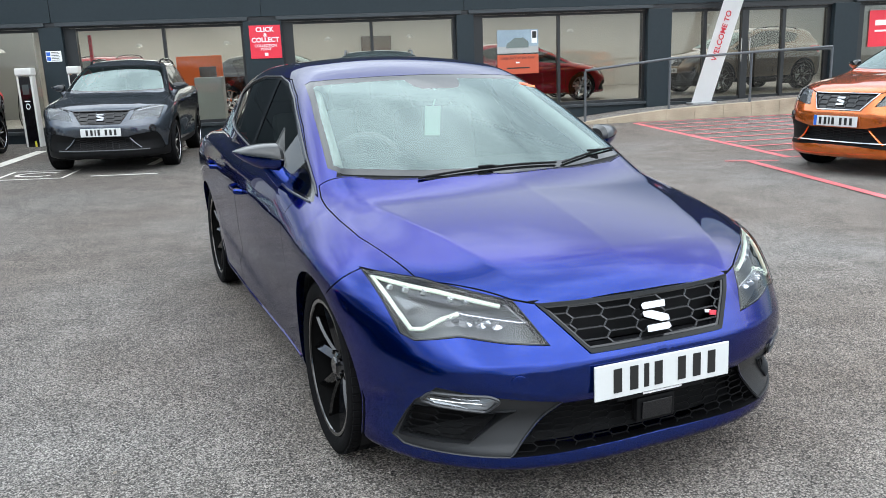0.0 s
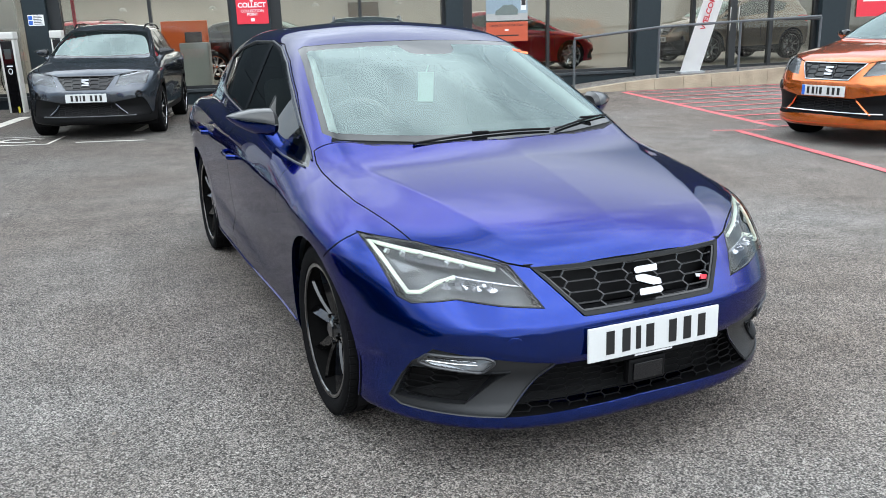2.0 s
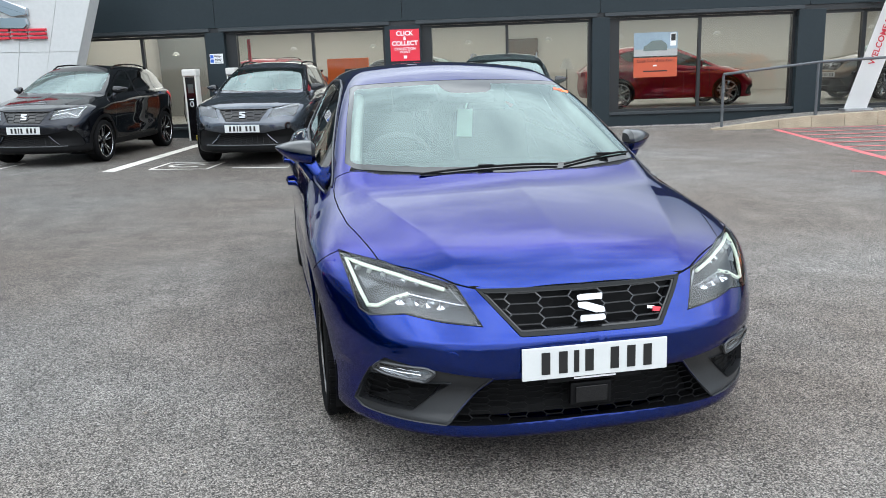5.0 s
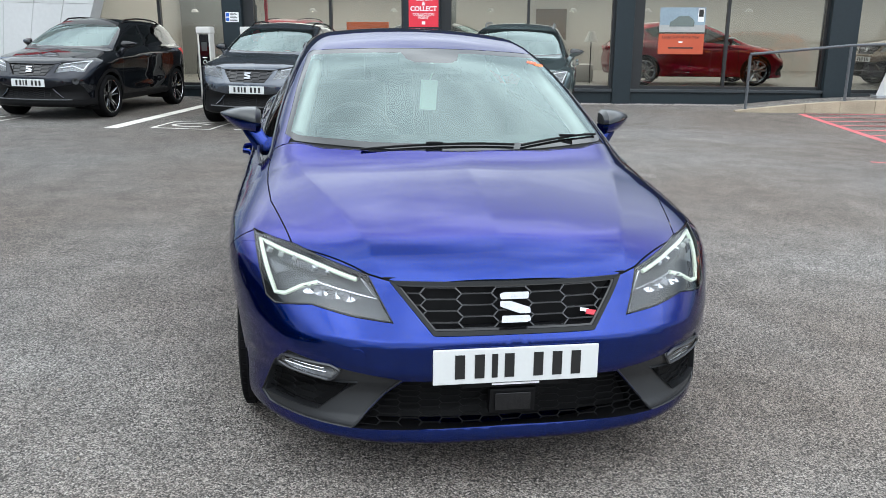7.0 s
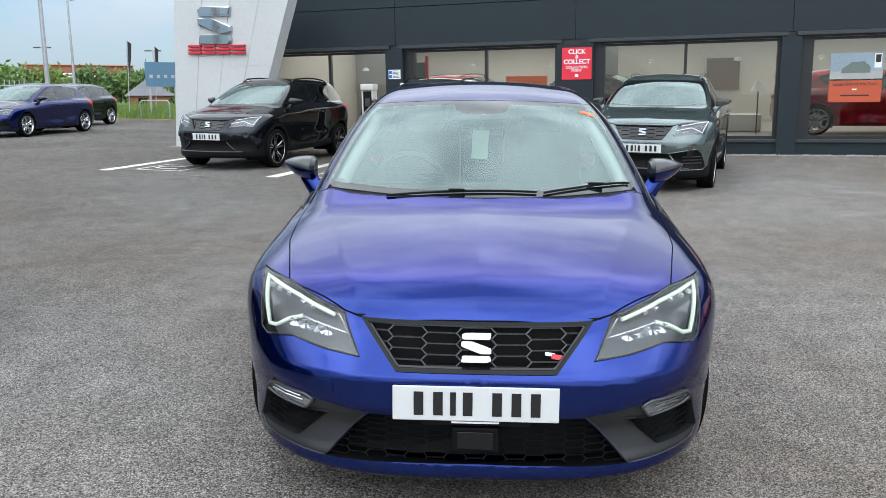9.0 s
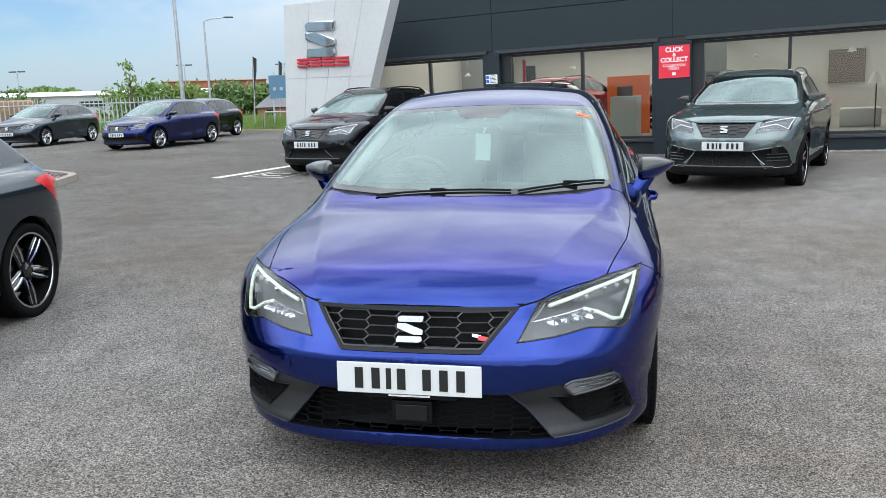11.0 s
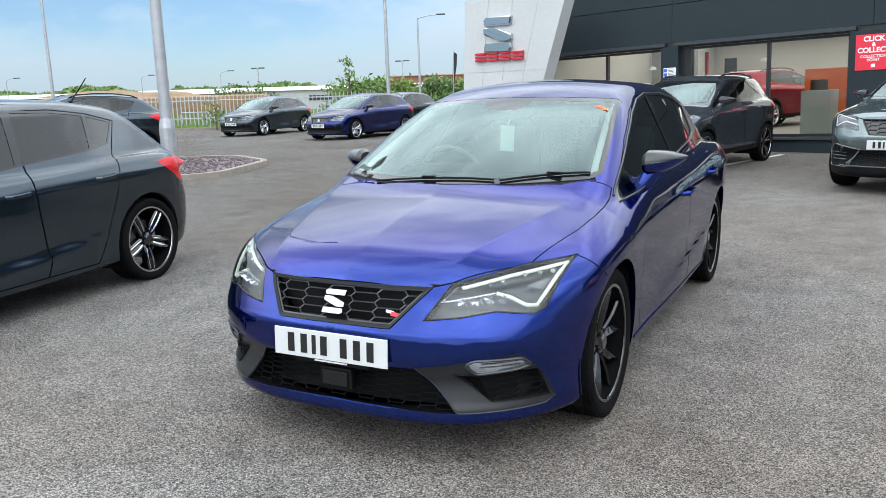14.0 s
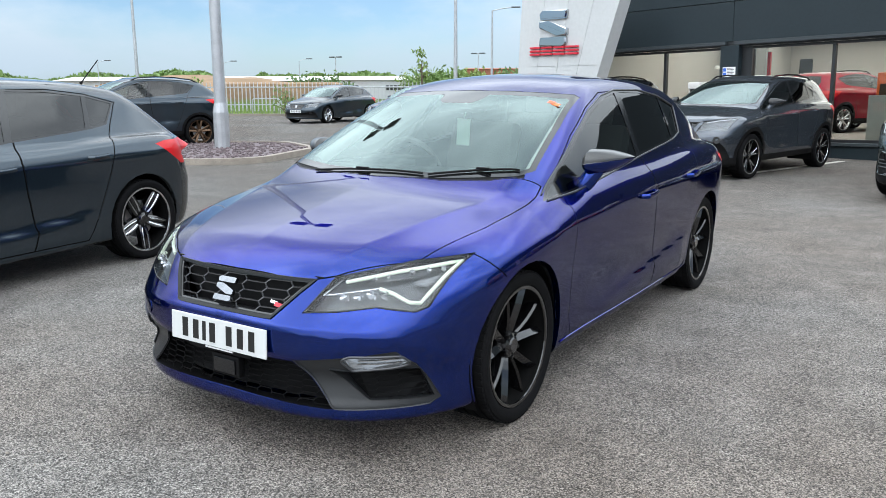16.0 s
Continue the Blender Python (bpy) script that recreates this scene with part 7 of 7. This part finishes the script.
bm = bmesh.new()
for _ in range(1500):
    x, y = rnd.uniform(-13.6, -8.3), rnd.uniform(7.3, 12)
    if inside(INN, x, y):
        add_box(bm, (x, y, 0.085), (rnd.uniform(0.03, 0.08), rnd.uniform(0.02, 0.06), rnd.uniform(0.015, 0.03)), Euler((rnd.uniform(-.5, .5), rnd.uniform(-.5, .5), rnd.uniform(0, 3))).to_matrix())
tagged(part("slate_chips", bm, CHIPS), "purple-grey slate chips on the island", "gravel", kind="stuff")


def street_lamp(x, y, h, r, arm, label, turn=0.0, twin=False, z=0.0):
    ob = part("street_lamp", tube([(0, 0, 0), (0, 0, h * 0.3), (0, 0, h)], [r, r * 0.92, r * 0.55], 12), GALV, None, smooth=True)
    tagged(ob, label, "street lamp")
    ob.matrix_basis = pose(x, y, z, 0, 0, turn)
    if arm > 0:
        part("arm", tube([(0, 0, h - 0.02), (arm * 0.5, 0, h + 0.12), (arm, 0, h + 0.18)], r * 0.4, 8), GALV, ob)
        part("lantern", box((arm + 0.25, 0, h + 0.19), (0.6, 0.22, 0.09), None, 0.03), RAIL_GREY, ob)
    if twin:
        for sx in (-1, 1):
            part("lantern", box((sx * 0.45, 0, h), (0.55, 0.3, 0.12), None, 0.03), RAIL_GREY, ob)
        part("arm", box((0, 0, h), (0.6, 0.06, 0.06)), GALV, ob)
    return ob


main_lamp = street_lamp(-11.2, 9.95, 10.3, 0.125, 0, "thick galvanised lamp post on a kerbed island", z=0.08)
part("sleeve", tube([(0, 0, 0), (0, 0, 0.75), (0, 0, 0.95)], [0.165, 0.165, 0.13], 12), GALV, main_lamp)
for sx in (-1, 1):
    part("floodlight", box((sx * 0.5, 0, 10.3), (0.55, 0.4, 0.14), None, 0.03), RAIL_GREY, main_lamp)
part("cross_arm", box((0, 0, 10.25), (0.8, 0.08, 0.08)), GALV, main_lamp)
street_lamp(-18.0, 30.2, 8.4, 0.10, 0, "grey camera mast beside the verge")
street_lamp(-24.9, 45.7, 6.3, 0.09, 1.3, "tall street lamp with a side arm", turn=25)
street_lamp(-46.0, 33.5, 11.0, 0.12, 0, "far grey lighting mast")
for x, y, h in ((-49.9, 58.9, 4.2), (-38, 66, 4.5), (-30, 70, 4.4)):
    street_lamp(x, y, h, 0.06, 0, "far twin floodlight mast", twin=True)
for x, y, h in ((-58, 52, 3.6), (-52, 56, 3.8), (-66, 44, 3.6), (-72, 36, 4.2)):
    street_lamp(x, y, h, 0.05, 0.8, "slender far street lamp post", turn=20)

# ---------------------------------------------------------------- verge, barriers, fence, far trees and sheds
VERGE = [(-8.5, 27.0), (-12.0, 27.8), (-15.0, 28.9), (-24.0, 27.2), (-28.0, 24.5), (-44.0, 13.0), (-130, -20), (-130, 128), (40, 128), (40, 31), (10, 30)]
bm = bmesh.new()
bm.faces.new([bm.verts.new((x, y, 0.03)) for x, y in VERGE])
bmesh.ops.triangulate(bm, faces=bm.faces)
tagged(part("verge", bm, GRASS_SOIL), "rough green grass verge beyond the yard", "grass", kind="structure")
kerb_pts = VERGE[0:6]
for a, b in zip(kerb_pts, kerb_pts[1:]):
    va, vb = Vector((*a, 0.03)), Vector((*b, 0.03))
    m = Matrix.Rotation(math.atan2(vb.y - va.y, vb.x - va.x), 3, "Z")
    tagged(part("kerb", box((va + vb) / 2, ((vb - va).length, 0.14, 0.16), m), KERB_STONE), "concrete kerb along the verge", "kerb", kind="structure")

GRASS_BLADE = mat("grass_blades", (0.16, 0.24, 0.055), rough=0.8, var=0.35, scale=0.7)
verts, faces = [], []
for _ in range(16000):
    t = rnd.random()
    if t < 0.45:
        x, y = rnd.uniform(-16, -8), rnd.uniform(28.6, 36)
    else:
        x, y = rnd.uniform(-46, -16), rnd.uniform(20, 40)
    if not inside(VERGE, x, y + 0.0):
        continue
    h, a, w = rnd.uniform(0.15, 0.75) * (1.0 if y > 29.3 else 0.5), rnd.uniform(0, math.pi), rnd.uniform(0.015, 0.04)
    dx, dy, lean_ = math.cos(a) * w, math.sin(a) * w, rnd.uniform(-0.2, 0.2)
    i = len(verts)
    verts += [(x - dx, y - dy, 0.02), (x + dx, y + dy, 0.02), (x + lean_ * h, y + lean_ * h * 0.5, 0.02 + h)]
    faces.append((i, i + 1, i + 2))
grass = link_mesh("grass", verts, faces, GRASS_BLADE, smooth=False)
tagged(grass, "tall rough green grass on the verge", "grass", kind="stuff")

for (xa, ya), (xb, yb) in (((-27.7, 26.6), (-26.3, 27.1)), ((-13.6, 28.9), (-12.35, 28.7)), ((-31.4, 24.7), (-30.0, 25.6))):
    d = Vector((xb - xa, yb - ya, 0))
    pts = [(xa, ya, 0), (xa, ya, 0.72), (xa + d.x * 0.06, ya + d.y * 0.06, 0.80), (xb - d.x * 0.06, yb - d.y * 0.06, 0.80), (xb, yb, 0.72), (xb, yb, 0)]
    tagged(part("hoop_barrier", tube(pts, 0.03, 8), GALV, smooth=True), "pale tubular hoop barrier on the verge", "barrier", "hoop barriers")

fence = new("palisade_fence")
tagged(fence, "grey palisade fence behind the grass", "fence")
FA, FB = Vector((-36.0, 23.5, 0)), Vector((-21.5, 34.5, 0))
npal = 90
bm0 = box((0, 0, 0.85), (0.075, 0.02, 1.5))
for v in bm0.verts:
    if v.co.z > 1.0:
        v.co.x *= 0.55
pale_me = bpy.data.meshes.new("pale")
bm0.to_mesh(pale_me)
bm0.free()
pale_me.materials.append(GALV)
ang = math.atan2(FB.y - FA.y, FB.x - FA.x)
for i in range(npal):
    ob = new("pale", pale_me)
    ob.parent = fence
    ob.matrix_basis = Matrix.Translation(FA.lerp(FB, i / (npal - 1))) @ Matrix.Rotation(ang, 4, "Z")
for z in (0.45, 1.35):
    part("rail", tube([FA + Vector((0, 0, z)), FB + Vector((0, 0, z))], 0.03, 6), GALV, fence)

LEAF = [mat("leaves_%s" % n, c, rough=0.7, var=0.35, scale=1.5) for n, c in (("mid", (0.13, 0.21, 0.055)), ("dark", (0.09, 0.155, 0.045)), ("light", (0.17, 0.24, 0.06)))]
BARK = mat("bark", (0.10, 0.075, 0.05), rough=0.9, var=0.3, scale=8)


def tree(x, y, h, spread, kind=0, trunk_h=None, leaves=900, label="round green tree beyond the verge", z=0.0, leaf=0.16):
    """Tapered trunk, limbs, and a crown of many small leaf clumps."""
    r = random.Random(int(x * 31 + y * 17))
    trunk_h = h * 0.3 if trunk_h is None else trunk_h
    bm = tube([(0, 0, 0), (0.02 * h, 0, trunk_h * 0.6), (0, 0.02 * h, h * 0.75)], [0.035 * h * 0.6, 0.03 * h * 0.6, 0.008 * h], 8)
    tips = []
    for k in range(9):
        a, e = r.uniform(0, 6.28), r.uniform(0.3, 1.1)
        z0 = r.uniform(trunk_h * 0.6, h * 0.65)
        L = spread * r.uniform(0.5, 0.95)
        tip = (math.cos(a) * L, math.sin(a) * L, min(h * 0.95, z0 + e * L))
        add_tube(bm, [(0, 0, z0), (tip[0] * 0.5, tip[1] * 0.5, z0 + (tip[2] - z0) * 0.6), tip], [0.012 * h, 0.008 * h, 0.003 * h], 5)
        tips.append(tip)
    ob = part("tree", bm, BARK, smooth=True)
    tagged(ob, label, "tree")
    ob.matrix_basis = pose(x, y, z)
    clumps = tips + [(r.gauss(0, spread * 0.4), r.gauss(0, spread * 0.4), r.uniform(trunk_h, h)) for _ in range(14)]
    vs, fs = [], []
    for _ in range(leaves):
        c = clumps[r.randrange(len(clumps))]
        cr = spread * 0.33
        p = Vector((c[0] + r.gauss(0, cr * 0.55), c[1] + r.gauss(0, cr * 0.55), c[2] + r.gauss(0, cr * 0.45)))
        if p.z < 0.1:
            continue
        q = Euler((r.uniform(0, 6), r.uniform(0, 6), r.uniform(0, 6))).to_matrix()
        s = leaf * r.uniform(0.6, 1.4)
        i = len(vs)
        vs += [tuple(p + q @ Vector(u)) for u in ((-s, 0, 0), (0, -s * 0.5, s * 0.15), (s, 0, 0), (0, s * 0.5, s * 0.15))]
        fs.append((i, i + 1, i + 2, i + 3))
    link_mesh("crown", vs, fs, LEAF[kind], ob, "", False)
    return ob


for x, y, h, sp, k in ((-31.5, 48.5, 2.9, 2.0, 0), (-28.8, 50.0, 2.7, 1.7, 2), (-26.0, 51.0, 2.9, 1.6, 1), (-23.0, 51.5, 2.6, 1.8, 0), (-20.5, 50.0, 2.9, 2.0, 1), (-18.5, 47.5, 2.4, 1.6, 0), (-44.4, 50.4, 2.3, 2.2, 1), (-34.5, 52.0, 2.4, 2.0, 2), (-15.5, 40.0, 2.2, 1.4, 0)):
    tree(x, y, h * 0.76, sp, k, 0.3, 1500, "bushy green tree beyond the verge", leaf=0.17)
tree(-29.5, 44.0, 3.9, 0.45, 2, 2.7, 160, "thin young tree with a small crown", leaf=0.12)
tree(-27.0, 22.5, 1.9, 0.7, 2, 0.4, 260, "leafy sapling by the fence", leaf=0.06)
tree(-24.6, 25.7, 1.8, 0.6, 0, 0.3, 240, "leafy shrub by the fence", leaf=0.06)

# far tree belt on the horizon
vs, fs = [], []
for i in range(26000):
    a = rnd.uniform(radians(96), radians(172))
    d = rnd.uniform(150, 200)
    top = 3.6 + 1.6 * noise.noise(Vector((a * 14, 0, 0))) + 1.2 * noise.noise(Vector((a * 45, 3, 0)))
    p = Vector((math.cos(a) * d, math.sin(a) * d, rnd.uniform(0, 1) ** 0.6 * max(1.2, top * d / 170)))
    q = Euler((rnd.uniform(0, 6), rnd.uniform(0, 6), rnd.uniform(0, 6))).to_matrix()
    s = rnd.uniform(0.35, 0.8)
    i0 = len(vs)
    vs += [tuple(p + q @ Vector(u)) for u in ((-s, 0, 0), (0, -s * 0.6, 0.2), (s, 0, 0), (0, s * 0.6, 0.2))]
    fs.append((i0, i0 + 1, i0 + 2, i0 + 3))
belt = link_mesh("far_trees", vs, fs, LEAF[0], smooth=False)
tagged(belt, "distant belt of green trees on the horizon", "trees", kind="stuff")

SHED_WALL = mat("shed_wall", (0.42, 0.44, 0.45), rough=0.6, var=0.06, scale=0.3)
SHED_ROOF = mat("shed_roof", (0.62, 0.62, 0.60), rough=0.5, var=0.06, scale=0.3)
BRICK_FAR = mat("far_brick", (0.30, 0.12, 0.07), rough=0.85, var=0.15, scale=1.0)
SOIL = mat("bare_soil", (0.26, 0.17, 0.10), rough=0.95, var=0.3, scale=0.3)


def shed(x, y, w, d, h, turn, label, wall=SHED_WALL, roof=SHED_ROOF, rise=0.5):
    ob = new("far_shed")
    tagged(ob, label, "building")
    part("wall", box((0, 0, h / 2), (w, d, h)), wall, ob)
    bm = bmesh.new()
    v = [bm.verts.new(p) for p in ((-w / 2 - .3, -d / 2 - .3, h + .01), (w / 2 + .3, -d / 2 - .3, h + .01), (w / 2 + .3, d / 2 + .3, h + .01), (-w / 2 - .3, d / 2 + .3, h + .01), (-w / 2 - .3, 0, h + rise), (w / 2 + .3, 0, h + rise))]
    for f in ((0, 1, 5, 4), (2, 3, 4, 5), (0, 4, 3), (1, 2, 5), (3, 2, 1, 0)):
        bm.faces.new([v[k] for k in f])
    part("roof", bm, roof, ob)
    for k in range(6):
        part("window", box((-w / 2 + (k + 0.7) * w / 6.4, -d / 2 - 0.03, h * 0.6), (w / 14, 0.05, h * 0.25)), FRAME_DARK, ob)
    ob.matrix_basis = pose(x, y, 0, 0, 0, turn)
    return ob


shed(-57, 74, 34, 14, 2.1, 36, "long low pale warehouse behind the trees")
shed(-72, 60, 26, 12, 2.0, 36, "long low pale warehouse behind the trees")
shed(-50, 95, 12, 8, 3.6, 30, "brick building with a flat canopy", BRICK_FAR, BRICK_FAR, 0.2)
shed(-9, 62, 10, 8, 3.4, 15, "brown brick building behind the verge", BRICK_FAR, SHED_ROOF, 1.2)
bm = bmesh.new()
bmesh.ops.create_grid(bm, x_segments=40, y_segments=16, size=1)
for v in bm.verts:
    v.co.z = max(0, 1 - v.co.x**2) ** 0.7 * max(0, 1 - v.co.y**2) * (1 + 0.25 * noise.noise(Vector((v.co.x * 4, v.co.y * 4, 1))))
mound = part("soil_mound", bm, SOIL, smooth=True)
tagged(mound, "bare brown soil mound in the distance", "mound", kind="structure")
mound.matrix_basis = Matrix.Translation((-66, 58, 0)) @ Matrix.Rotation(radians(42), 4, "Z") @ Matrix.Diagonal((17, 7, 2.5, 1))
tile = part("brick_heap", box((-41, 42.5, 0.85), (9, 5, 1.7), Matrix.Rotation(radians(40), 3, "Z"), 0.5), SOIL, smooth=True)
tagged(tile, "reddish brown spoil heap behind the fence", "mound", kind="structure")

# flags and a blue board by the verge
for x, y, h in ((-14.56, 30.0, 3.16), (-14.68, 33.0, 3.07)):
    fl_ = part("feather_flag", tube([(0, 0, 0), (0, 0, h)], 0.022, 6), GALV)
    tagged(fl_, "black feather flag on a thin pole", "flag", "feather flags")
    part("cloth", add_prism(bmesh.new(), [(-0.04, h * 0.5), (0.03, h * 0.54), (0.14, h * 0.80), (0.16, h * 0.96), (-0.02, h)], lambda a, b: (a, 0, b), 0.008, (0, 1, 0)), INK_BLACK, fl_)
    fl_.matrix_basis = pose(x, y, 0, 0, 2, 20)
board = part("notice_board", box((0, 0, 1.83), (1.30, 0.06, 0.98)), mat("board_blue", (0.09, 0.19, 0.29), rough=0.5, var=0.05))
tagged(board, "blue notice board on two posts", "sign")
for sx in (-0.5, 0.5):
    part("post", box((sx, 0.05, 0.69), (0.09, 0.09, 1.38)), GALV, board)
for k in range(4):
    part("print_bar", box((-0.42 + k * 0.28, -0.034, 1.75), (0.13, 0.008, 0.13)), GALV, board)
board.matrix_basis = pose(-13.3, 30.5, 0, 0, 0, 22)
# a low brick house beyond the verge
HOUSE_BRICK = mat("house_brick", (0.30, 0.13, 0.08), rough=0.85, var=0.25, scale=3, bump=0.2, bscale=40)
HOUSE_SLATE = mat("house_slate", (0.13, 0.13, 0.14), rough=0.7, var=0.2, scale=2)
house = new("far_house")
tagged(house, "low red brick house with a grey slate roof", "house")
part("wall", box((0, 0, 0.4), (4.6, 3.0, 0.8)), HOUSE_BRICK, house)
bm = bmesh.new()
rv_ = [bm.verts.new(p) for p in ((-2.5, -1.7, 0.78), (2.5, -1.7, 0.78), (2.5, 1.7, 0.78), (-2.5, 1.7, 0.78), (-1.4, 0, 1.88), (2.5, 0, 1.88))]
for q in ((0, 1, 5, 4), (2, 3, 4, 5), (1, 2, 5), (3, 0, 4), (0, 3, 2, 1)):
    bm.faces.new([rv_[i] for i in q])
part("roof", bm, HOUSE_SLATE, house)
for x in (-1.5, 0.3, 1.5):
    part("window", box((x, -1.51, 0.45), (0.5, 0.04, 0.35)), DARK_GLASS, house)
house.matrix_basis = pose(-18.9, 46.0, 0, 0, 0, 10)
